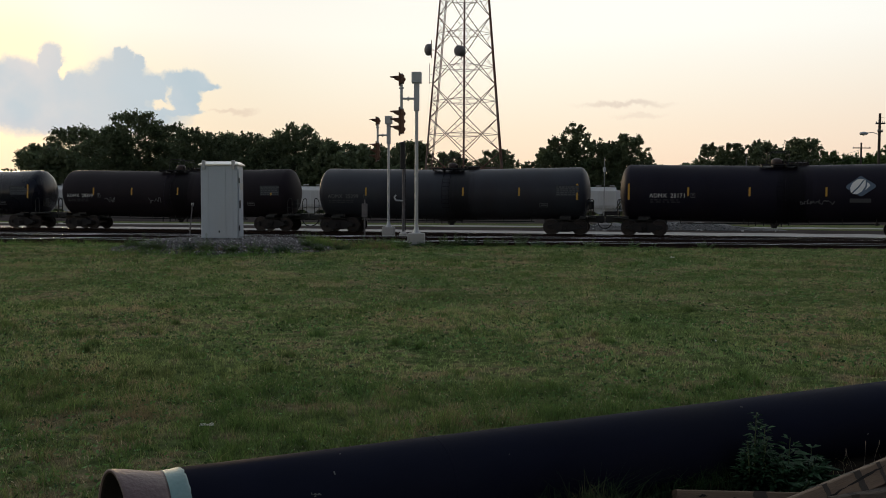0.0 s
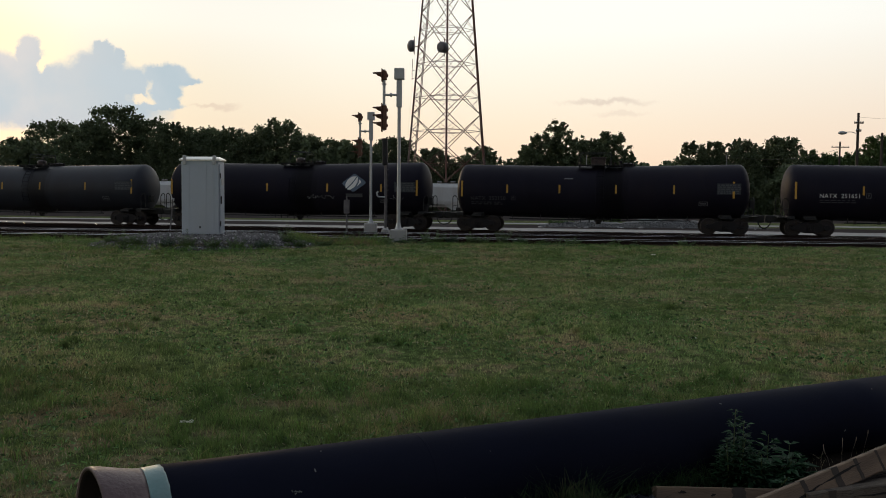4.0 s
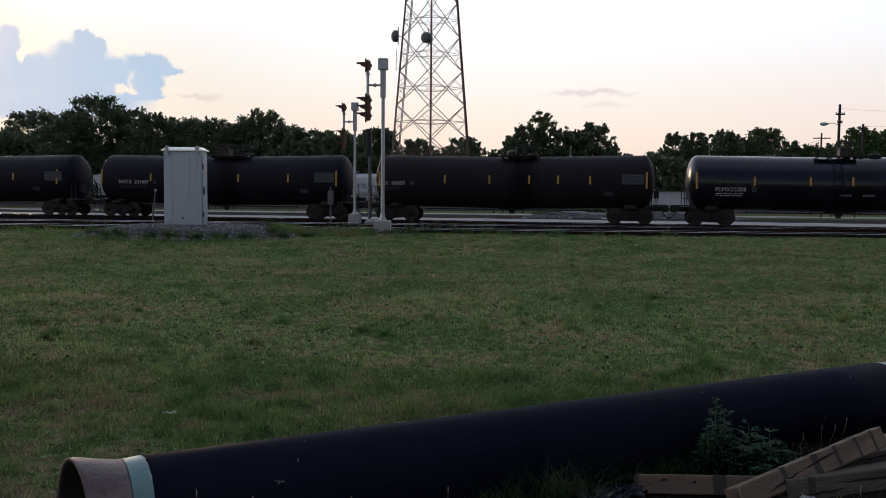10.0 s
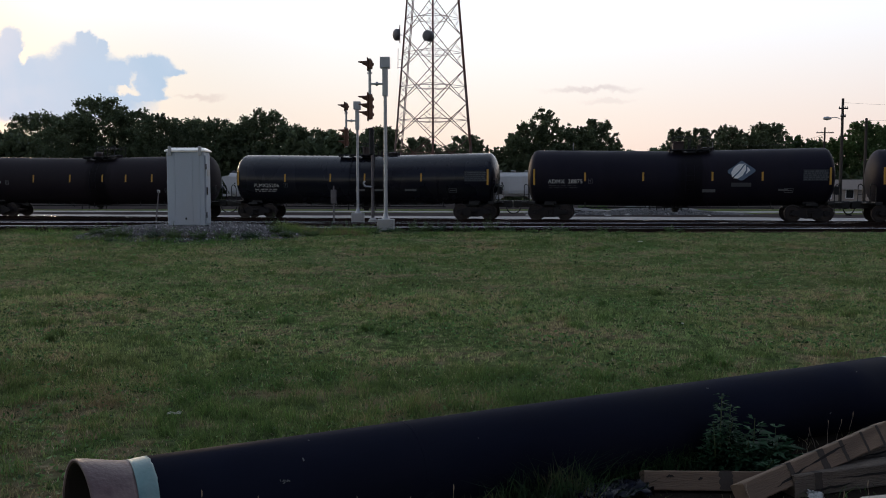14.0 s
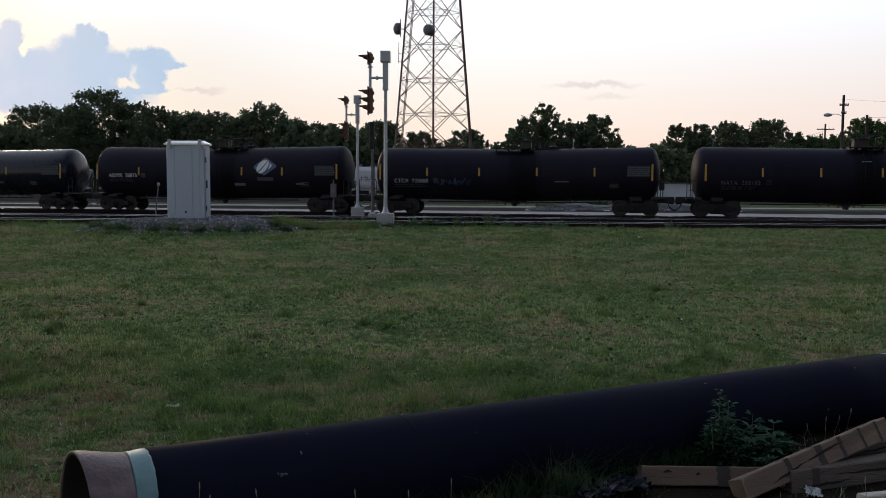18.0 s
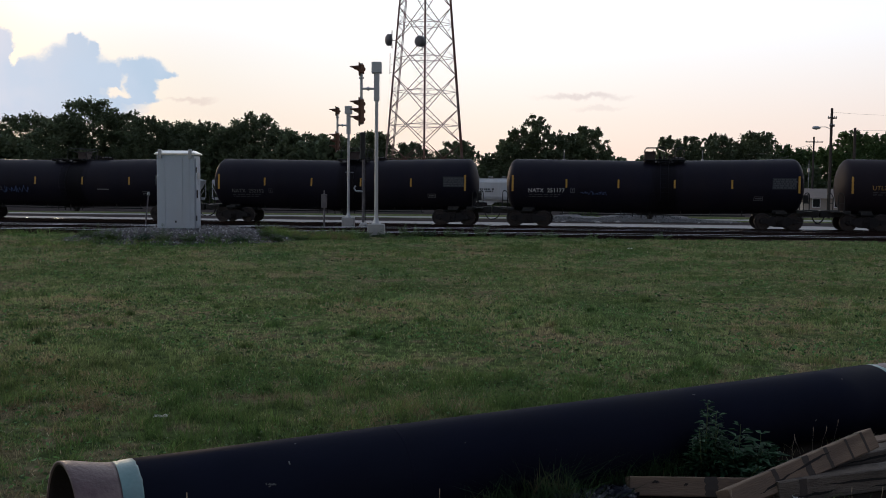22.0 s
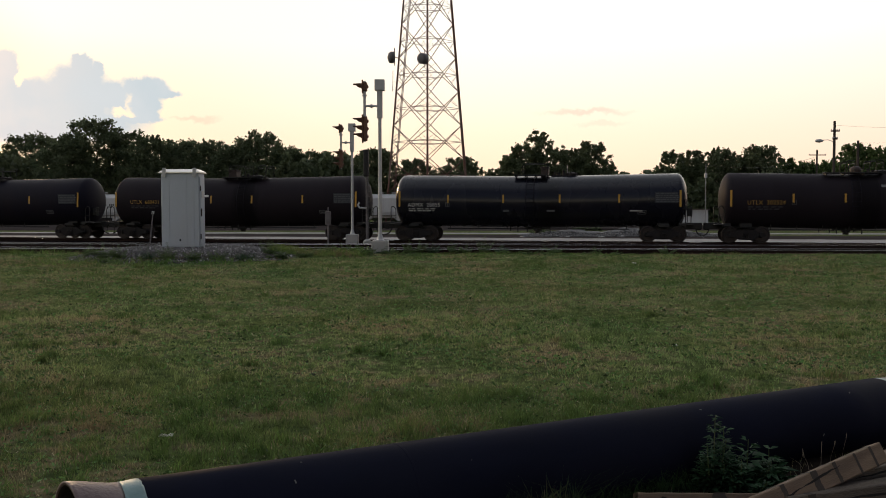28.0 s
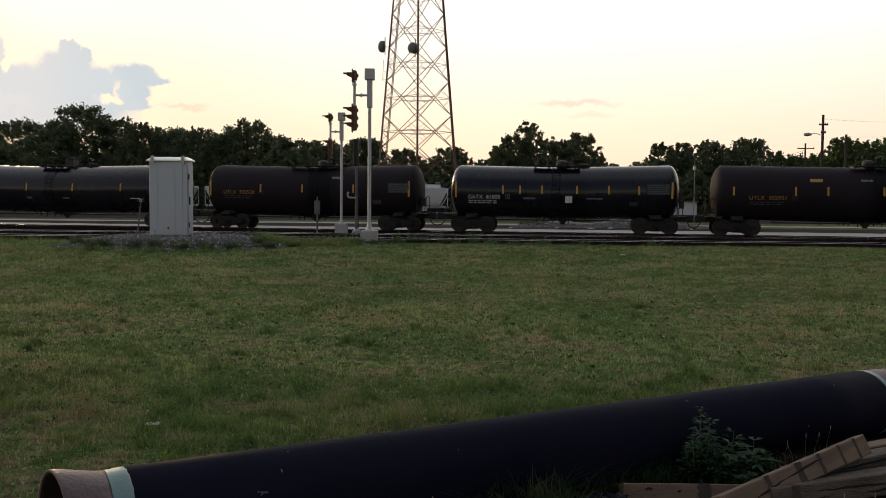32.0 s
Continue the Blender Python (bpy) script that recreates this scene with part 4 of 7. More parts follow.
W, G, F, O = M_WHITE_MARK, M_GREY_MARK, M_FAINT_MARK, M_OCHRE_MARK
STD = [0.03, 0.23, 0.40, 0.59, 0.78, 0.975]
GLOSS_CAR = "glossy black railway tank car with white lettering"
CARS = [
    ("gloss", "", W, 1.6, 2.1, STD, ((-1.0, 0.9), ((0.05, 0),), ((-0.45, 0.65, 0.72, 0.15),)), GLOSS_CAR, ()),
    ("dusty", "ADMX 28899", W, 0.8, 2.12, [0.17, 0.34, 0.54, 0.93], ((-1.0, 0.9), ((0.05, 0),), ((-0.45, 0.65, 0.72, 0.15),)), "dusty black tank car with white graffiti scrawls", (("scribble", 0.24, 0.8, 0.35, 5, "white"), ("scribble", 0.44, 0.9, 0.5, 6, "white"))),
    ("slate", "ADMX 25299", G, 0.9, 2.1, [0.20, 0.39, 0.56, 0.76, 0.96], ((-1.0, 0.9), ((0.05, 0),), ((-0.45, 0.65, 0.72, 0.15),)), "faded slate-grey railway tank car with dull lettering", ()),
    ("black", "ADMX 28171", W, 1.65, 2.18, [0.03, 0.22, 0.41, 0.64, 0.84, 0.97], ((-0.9, 1.1), ((0.05, 0),), ((-0.45, 0.65, 0.74, 0.2),)), "black tank car with a white leaf emblem and graffiti", (("logo", 0.74), ("scribble", 0.62, 1.8, 0.3, 7, "white"), ("scribble", 0.9, 1.0, 0.3, 8, "white"))),
    ("black", "NATX 252150", F, 1.0, 1.84, [0.015, 0.19, 0.37, 0.56, 0.75, 0.94], ((-1.2, 1.4), ((-0.05, 0.8),), ((-1.17, 0.69, 0.74, 0.12),)), "black railway tank car with nearly faded lettering", (("plate", 0.40, 3.1, 0.5, 0.06, "grey"),)),
    ("black", "NATX 251651", W, 1.7, 2.11, [0.025, 0.235, 0.40, 0.59, 0.785, 0.985], ((-0.7, 1.95), ((-0.1, 0.8),), ((-0.6, 0.85, 0.74, 0.1), (1.35, 1.9, 0.74, 0.25))), "black tank car with a railed top platform", ()),
    ("dusty", "GATX 54337", W, 0.15, 2.13, [0.012, 0.27, 0.43, 0.57, 0.67, 0.78, 0.975], ((-0.6, 1.6), ((-0.03, 0),), ((0.15, 0.75, 0.70, 0.2), (1.15, 1.57, 0.72, 0.2))), "dusty black tank car with a railed top platform", ()),
    ("gloss", "PLMX25206", W, 1.5, 1.93, [0.025, 0.215, 0.39, 0.52, 0.73, 0.97], ((-1.5, 0.7), ((0.17, 0.55),), ((-0.45, 0.60, 0.72, 0.1),)), GLOSS_CAR, (("plate", 0.50, 1.75, 0.6, 0.12, "grey"), ("plate", 0.57, 1.75, 0.6, 0.12, "grey"), ("plate", 0.69, 1.75, 0.7, 0.12, "grey"))),
    ("black", "ADMX 28875", W, 1.3, 2.13, [0.015, 0.20, 0.39, 0.61, 0.765, 0.975], ((-0.5, 1.85), ((0.1, 0.6),), ((-0.3, 0.75, 0.76, 0.15), (1.25, 1.80, 0.76, 0.25))), "black tank car with a white leaf emblem", (("logo", 0.70), ("plate", 0.60, 1.7, 0.7, 0.18, "grey"), ("plate", 0.83, 1.75, 0.5, 0.12, "grey"))),
    ("black", "CTCX 725060", W, 1.35, 1.87, [0.008, 0.20, 0.385, 0.585, 0.78, 0.992], ((-1.15, 1.25), ((0.67, 0.6),), ((-0.2, 1.2, 0.70, 0.1),)), "black tank car with a blue graffiti scrawl", (("scribble", 0.30, 2.0, 0.5, 9, "blue"), ("plate", 0.67, 1.95, 0.8, 0.07, "grey"))),
    ("black", "NATX 252152", G, 1.5, 1.83, [0.04, 0.22, 0.40, 0.585, 0.77, 0.965], ((-0.2, 1.7), ((0.62, 0.75),), ((-0.1, 1.6, 0.72, 0.1),)), "black railway tank car with worn grey lettering", (("plate", 0.54, 3.1, 0.5, 0.06, "grey"),)),
    ("black", "NATX 251177", W, 1.4, 1.99, [0.015, 0.215, 0.39, 0.575, 0.76, 0.975], ((-0.5, 1.9), ((-0.07, 0.58),), ((-0.4, 0.75, 0.72, 0.1), (1.30, 1.85, 0.72, 0.25))), "black tank car with white lettering and faint scrawls", (("scribble", 0.31, 1.6, 0.25, 10, "blue"),)),
    ("dusty", "UTLX 668431", O, 1.5, 2.24, [0.01, 0.225, 0.415, 0.575, 0.77, 0.985], ((-0.9, 1.95), ((-0.53, 0.52),), ((-0.65, 0.50, 0.74, 0.1), (1.25, 1.90, 0.74, 0.25))), "dusty brown-black tank car with ochre lettering", (("plate", 0.375, 2.72, 1.0, 0.14, "white"),)),
    ("gloss", "ADMX 28855", W, 1.0, 2.05, [0.01, 0.20, 0.39, 0.58, 0.775, 0.98], ((-1.3, 0.6), ((0.42, 0.45),), ((-0.9, 0.60, 0.70, 0.1),)), GLOSS_CAR, (("plate", 0.40, 1.8, 0.35, 0.12, "grey"), ("plate", 0.55, 1.8, 0.45, 0.1, "grey"), ("plate", 0.83, 1.8, 0.7, 0.06, "white"))),
    ("dusty", "UTLX 302524", O, 1.35, 2.15, [0.035, 0.275, 0.47, 0.705, 0.955], ((-1.4, 1.7), ((0.45, 0),), ((-0.25, 0.27, 0.68, 0.15), (0.97, 1.72, 0.70, 0.2))), "shorter dusty brown-black tank car with ochre lettering", (("plate", 0.63, 3.15, 0.7, 0.16, "grey"),)),
    ("gloss", "GATX 81805", W, 1.2, 1.97, [0.035, 0.245, 0.32, 0.415, 0.565, 0.70, 0.825, 0.975], ((-1.7, 1.0), ((-0.1, 0),), ((-1.6, -0.9, 0.70, 0.15), (0.15, 0.50, 0.50, 0.1))), "shorter glossy black tank car with many yellow strips", (("plate", 0.53, 1.95, 0.4, 0.4, "white"), ("plate", 0.36, 2.0, 0.7, 0.1, "grey"), ("plate", 0.64, 2.0, 0.9, 0.07, "grey"))),
    ("dusty", "UTLX 302951", O, 1.9, 2.02, [0.065, 0.26, 0.36, 0.53, 0.75, 0.96], ((-1.0, 0.9), ((0.05, 0),), ((-0.45, 0.65, 0.72, 0.15),)), "dusty brown-black tank car with ochre lettering", (("plate", 0.325, 3.1, 0.65, 0.2, "ochre"), ("plate", 0.48, 3.1, 0.6, 0.12, "grey"))),
]
TRAIN = []
SLOPE = math.hypot(1, TRAIN_TAN)
for i, spec in enumerate(CARS):
    car = tank_car((GAPS[i + 1] - GAPS[i]) * TRAIN_D * SLOPE, *spec)
    TRAIN.append((car, (GAPS[i] + GAPS[i + 1]) / 2))

# ---- wayside things ----


def lid_outline(w, d, over, h):
    bm = bmesh.new()
    box(bm, -w / 2 - over, w / 2 + over, -d / 2 - over, d / 2 + over, 0, 0.05, 0.01)
    vs = [bm.verts.new(p) for p in ((-w / 2 - over, -d / 2 - over, 0.052), (w / 2 + over, -d / 2 - over, 0.052), (w / 2 + over, d / 2 + over, 0.052), (-w / 2 - over, d / 2 + over, 0.052),
                                     (-w / 2 + 0.1, -d / 2 + 0.1, h), (w / 2 - 0.1, -d / 2 + 0.1, h), (w / 2 - 0.1, d / 2 - 0.1, h), (-w / 2 + 0.1, d / 2 - 0.1, h))]
    for q in ((0, 1, 5, 4), (1, 2, 6, 5), (2, 3, 7, 6), (3, 0, 4, 7), (4, 5, 6, 7)):
        bm.faces.new([vs[i] for i in q])
    return bm


def signal_cabinet():
    w, d, h = 1.42, 0.66, 2.80
    root = thing("signal_cabinet", pose(-9.70, 32.40, 0.305, 0, 0, -3.0), "tall dull silver metal signal cabinet on a gravel mound", "cabinet")
    part("body", box(bmesh.new(), -w / 2, w / 2, -d / 2, d / 2, 0.06, h, 0.015), M_SILVER, root)
    part("plinth", box(bmesh.new(), -w / 2 + 0.05, w / 2 - 0.05, -d / 2 + 0.05, d / 2 - 0.05, -0.25, 0.058, 0.01), M_GALV, root)
    for x in (-0.42, 0.24, 0.52):
        part("seam", box(bmesh.new(), x - 0.022, x + 0.022, -d / 2 - 0.014, -d / 2 + 0.002, 0.08, h - 0.02, 0.004), M_SILVER, root)
    part("lid", lid_outline(w, d, 0.07, 0.16), M_LID, root, "overhanging lid with sky highlight in its colour", pose(0, 0, h + 0.002))
    for x in (-w / 2 + 0.14, w / 2 - 0.14):
        bm = box(bmesh.new(), x - 0.06, x + 0.06, -d / 2 - 0.085, -d / 2 - 0.004, h - 0.14, h + 0.20, 0.01)
        part("lifting_bracket", bm, M_GALV, root)
    part("side_door", box(bmesh.new(), w / 2 + 0.002, w / 2 + 0.035, -d / 2 + 0.08, d / 2 - 0.08, 0.12, h - 0.12, 0.01), M_SILVER, root)
    bm = box(bmesh.new(), w / 2 + 0.036, w / 2 + 0.075, -0.22, -0.16, 1.2, 1.5, 0.01)
    part("door_handle", bm, M_STEEL_DARK, root)
    for z in (0.45, 2.25):
        part("hinge", box(bmesh.new(), w / 2 + 0.036, w / 2 + 0.06, -d / 2 + 0.04, -d / 2 + 0.12, z - 0.1, z + 0.1, 0.005), M_STEEL_DARK, root)
    part("padlock", box(bmesh.new(), -0.02, 0.03, -d / 2 - 0.05, -d / 2 - 0.016, 0.28, 0.36, 0.008), M_STEEL_DARK, root)
    part("side_vent", box(bmesh.new(), w / 2 + 0.036, w / 2 + 0.05, -0.12, 0.15, 1.9, 2.15, 0.005), M_GALV, root)


signal_cabinet()


def hood(dx):
    """A signal hood: a half-open cone that points to one side."""
    bm = bmesh.new()
    n = 14
    a, b = [], []
    for i in range(n + 1):
        k = math.pi * (-0.15 + 1.3 * i / n)
        a.append(bm.verts.new((0, 0.15 * math.cos(k), 0.15 * math.sin(k))))
        ln = 0.36 if 0.2 < i / n < 0.8 else 0.2
        b.append(bm.verts.new((dx * ln, 0.12 * math.cos(k), 0.05 + 0.075 * math.sin(k))))
    for i in range(n):
        bm.faces.new((a[i], a[i + 1], b[i + 1], b[i]))
    bmesh.ops.solidify(bm, geom=bm.faces[:], thickness=0.012)
    bmesh.ops.recalc_face_normals(bm, faces=bm.faces[:])
    return bm


def signal_head(root, x, z, lamps, spacing=0.30):
    h = spacing * (lamps - 1)
    bk = bmesh.new()
    box(bk, x - 0.02, x + 0.02, -0.19, 0.19, z - h / 2 - 0.26, z + h / 2 + 0.26, 0.008)
    head = part("signal_head", bk, M_SIGNAL, root, "dark signal head with hooded lamps, sun glow in its colour")
    part("lamp_case", box(bmesh.new(), x + 0.022, x + 0.19, -0.15, 0.15, z - h / 2 - 0.18, z + h / 2 + 0.18, 0.03), M_SIGNAL, head)
    for k in range(lamps):
        zz = z - h / 2 + k * spacing
        part("hood", hood(-1), M_SIGNAL, head, "", pose(x - 0.022, 0, zz))
        part("lens", lathe(bmesh.new(), [(-0.013, 0.02), (-0.008, 0.085), (0.0, 0.10)], 16), M_LENS, head, "", pose(x - 0.022, 0, zz))
        part("cap", lathe(bmesh.new(), [(0.0, 0.075), (0.035, 0.07), (0.055, 0.03)], 14), M_SIGNAL, head, "", pose(x + 0.192, 0, zz))


M_LENS = material("unlit_signal_lens", (0.03, 0.02, 0.015), 0.15, 0, 0.1, 10, 60, 0.0)


def signal_mast(m, height, label):
    """A mast on a concrete block: cap box, bracket arm, and a drop pipe with one and three lamps."""
    root = thing("signal_mast", m, label, "railway signal", "railway signals")
    part("footing", box(bmesh.new(), -0.34, 0.34, -0.34, 0.34, -0.45, 0.50, 0.02), M_CONC, root, "square concrete footing")
    bm = bmesh.new()
    box(bm, -0.17, 0.17, -0.17, 0.17, 0.502, 0.53, 0.004)
    lathe(bm, [(0.53, 0.15), (0.56, 0.13), (0.75, 0.085), (0.76, 0.07)], 16, "z")
    part("base_collar", bm, M_GALV, root)
    part("mast", tube(bmesh.new(), (0, 0, 0.53), (0, 0, height - 1.55), 0.078, 0.070, 16), M_GALV, root)
    part("upper_mast", box(bmesh.new(), -0.11, 0.11, -0.11, 0.11, height - 1.56, height - 0.44, 0.02), M_GALV, root)
    bm = box(bmesh.new(), -0.20, 0.20, -0.18, 0.18, height - 0.44, height, 0.015)
    part("cap_box", bm, M_GALV, root, "square grey junction box on top of the mast")
    zc = height - 1.06
    bm = tube(bmesh.new(), (-0.11, 0, zc), (-0.60, 0, zc), 0.045, 0.045, 12)
    tube(bm, (-0.30, 0, zc), (-0.37, 0, zc), 0.085, 0.085, 12)
    part("bracket_arm", bm, M_GALV, root)
    bm = tube(bmesh.new(), (-0.62, 0, height - 2.5), (-0.62, 0, height - 0.05), 0.06, 0.06, 12)
    tube(bm, (-0.62, 0, height - 0.66), (-0.62, 0, height - 0.60), 0.10, 0.10, 12)
    tube(bm, (-0.62, 0, height - 1.52), (-0.62, 0, height - 1.46), 0.10, 0.10, 12)
    part("drop_pipe", bm, M_GALV, root)
    signal_head(root, -0.70, height - 0.28, 1)
    signal_head(root, -0.70, height - 1.98, 3, 0.31)
    part("finial", lathe(bmesh.new(), [(height - 2.62, 0.02), (height - 2.55, 0.05), (height - 2.5, 0.06)], 10, "z"), M_GALV, root)
    return root


signal_mast(pose(-2.475, 35.1, 0.0), 7.03, "galvanized signal mast with hooded lamps on a bracket")
signal_mast(pose(-4.97, 48.3, -0.10), 6.70, "galvanized signal mast with hooded lamps beyond the near tracks")


M_POST_GREY = material("weathered_grey_post_paint", (0.17, 0.155, 0.155), 0.75, 0.1, 0.5, 3, 40, 0.1, (0.06, 0.05, 0.05), 0.6)


def searchlight_post():
    root = thing("signal_post", pose(-4.25, 49.6, -0.25), "dark old signal post with stepped ladder and a pale bracket", "railway signal", "railway signals")
    part("post", tube(bmesh.new(), (0, 0, 0.3), (0, 0, 5.45), 0.085, 0.075, 12), M_POST_GREY, root)
    part("footing", lathe(bmesh.new(), [(-0.1, 0.26), (0.22, 0.24), (0.34, 0.10)], 14, "z"), M_CONC, root)
    part("signal_head", box(bmesh.new(), -0.19, 0.10, -0.16, 0.16, 3.95, 5.50, 0.05), M_BLACK, root, "black signal head seen from behind")
    for k in range(11):
        z = 0.7 + k * 0.30
        part("rung", tube(bmesh.new(), (-0.04, -0.10, z), (0.16, -0.10, z), 0.018, 0.018, 6), M_POST_GREY, root)
    part("ladder_rail", tube(bmesh.new(), (0.13, -0.10, 0.4), (0.13, -0.10, 4.2), 0.016, 0.016, 6), M_STEEL_DARK, root)
    bm = bmesh.new()
    bar(bm, [(-0.02, -0.1, 2.12), (-0.42, -0.1, 2.14), (-0.52, -0.1, 2.32), (-0.42, -0.1, 2.45)], 0.05, 8)
    part("bracket", bm, M_GALV, root, "pale curved bracket")


searchlight_post()


def line_box():
    root = thing("junction_box_post", pose(-6.46, 49.3, -0.25), "small grey junction box on a short post", "junction box")
    part("post", tube(bmesh.new(), (0, 0, 0), (0, 0, 1.2), 0.05, 0.05, 8), M_POST_GREY, root)
    part("box", box(bmesh.new(), -0.16, 0.16, -0.1, 0.1, 1.15, 1.95, 0.03), M_POST_GREY, root, "weathered grey box")
    part("finial", tube(bmesh.new(), (0, 0, 1.95), (0, 0, 2.18), 0.05, 0.03, 8), M_POST_GREY, root)


line_box()


def marker_post(x, y, h, lean):
    root = thing("marker_post", pose(x, y, -0.30, 0, lean), "thin weathered marker post beside the track", "post", "marker posts")
    part("post", tube(bmesh.new(), (0, 0, 0), (0, 0, h), 0.05, 0.04, 6), M_POST_GREY, root)
    part("tip", box(bmesh.new(), -0.07, 0.07, -0.03, 0.03, h - 0.1, h + 0.06, 0.01), M_GALV, root)


# ---- lattice tower ----


def lattice_tower():
    cx, cy, top = -2.09, 135.0, 62.0
    root = thing("lattice_tower", pose(cx, cy, -0.75) @ Matrix.Scale(1.227, 4), "tall steel lattice tower with crossed bracing and two dishes", "tower")

    def reach(z):
        return 4.90 - (z - 6.0) * 0.0835

    def leg(k, z):
        a = math.pi / 2 * k + radians(0.9)
        return Vector((reach(z) * math.cos(a), reach(z) * math.sin(a), z))
    for k in range(4):
        part("leg", tube(bmesh.new(), leg(k, 0.05), leg(k, top), 0.19 if k == 0 else 0.13, 0.09, 8), M_TOWER, root)
        part("leg_footing", box(bmesh.new(), -0.5, 0.5, -0.5, 0.5, -0.3, 0.05, 0.03), M_CONC, root, "", Matrix.Translation((leg(k, 0).x, leg(k, 0).y, 0)))
    zs = [0.3]
    z = 8.70
    levels = [0.3, 4.45] + [8.70 + 4.24 * i for i in range(13)]
    for k in range(4):
        for z0, z1 in zip(levels[:-1], levels[1:]):
            bm = bmesh.new()
            a0, a1, b0, b1 = leg(k, z0), leg(k, z1), leg((k + 1) % 4, z0), leg((k + 1) % 4, z1)
            tube(bm, a0, b1, 0.05, 0.05, 5, False)
            tube(bm, b0, a1, 0.05, 0.05, 5, False)
            zm = (z0 + z1) / 2
            am, bmid = leg(k, zm), leg((k + 1) % 4, zm)
            tube(bm, am, bmid, 0.035, 0.035, 5, False)
            # short stays from the panel crossing to the legs
            for p, q, s in ((a0, b1, am), (b0, a1, am), (a0, b1, bmid), (b0, a1, bmid)):
                for fr in (0.25, 0.75):
                    w = p.lerp(q, fr)
                    if (w - s).length < (a0 - b0).length * 0.62:
                        tube(bm, s, w, 0.022, 0.022, 4, False)
            part("brace_panel", bm, M_TOWER, root)
    for z in levels[2:]:
        bm = bmesh.new()
        mids = []
        for k in range(4):
            zz = z + 2.12
            mids.append(leg(k, zz).lerp(leg((k + 1) % 4, zz), 0.5))
        for k in range(4):
            tube(bm, mids[k], mids[(k + 1) % 4], 0.03, 0.03, 5, False)
        part("plan_brace", bm, M_TOWER, root)
    # climbing ladder and cable run just inside one leg, laced to it
    bm = bmesh.new()
    for o in (0.74, 0.88):
        tube(bm, leg(2, 2) + Vector((o, -0.2, 0)), leg(2, top) + Vector((o, -0.2, 0)), 0.055, 0.05, 6)
    for i in range(int((top - 3) / 0.75)):
        zz = 3 + i * 0.75
        a, b = (leg(2, zz), leg(2, zz + 0.75)) if i % 2 else (leg(2, zz + 0.75), leg(2, zz))
        tube(bm, a, b + Vector((0.8, -0.2, 0)), 0.03, 0.03, 4, False)
    part("ladder", bm, M_TOWER, root)
    bm = bmesh.new()
    bar(bm, [leg(2, 17.2) + Vector((-0.45, -0.2, 0)), leg(2, 17.2) + Vector((-0.4, -0.2, 2.6))], 0.035, 6)
    for dz in (0.2, 1.2):
        bar(bm, [leg(2, 17.2 + dz), leg(2, 17.2 + dz) + Vector((-0.43, -0.2, 0))], 0.025, 5)
    part("whip_antenna", bm, M_TOWER, root, "thin whip antenna on short stand-offs")
    for x, y, z, turn in ((-4.28, -0.6, 21.4, 200), (-0.35, -3.95, 20.65, 235)):
        bm = lathe(bmesh.new(), [(0.0, 0.72), (0.25, 0.74), (0.45, 0.70), (0.62, 0.5), (0.74, 0.2)] if turn == 200 else [(-0.1, 0.66), (0.55, 0.66), (0.7, 0.55), (0.8, 0.2)], 24)
        dish = part("dish_antenna", bm, M_DISH, root, "dark round dish antenna", pose(x, y, z, 0, 0, turn))
        part("dish_mount", tube(bmesh.new(), (-0.15, 0, -1.0), (-0.15, 0, 1.2), 0.06, 0.06, 8), M_TOWER, dish)
        part("mount_arm", tube(bmesh.new(), (-0.15, 0, 0), (-0.75, 0, 0), 0.05, 0.05, 8), M_TOWER, dish)


M_DISH = material("dull_grey_dish", (0.12, 0.115, 0.12), 0.6, 0.1, 0.2, 3, 30, 0.02)
lattice_tower()

# ---- coated steel pipe in the grass ----
PIPE_M = pose(-1.587, 3.609, 0.2564, 0, 1.06, 30.94)


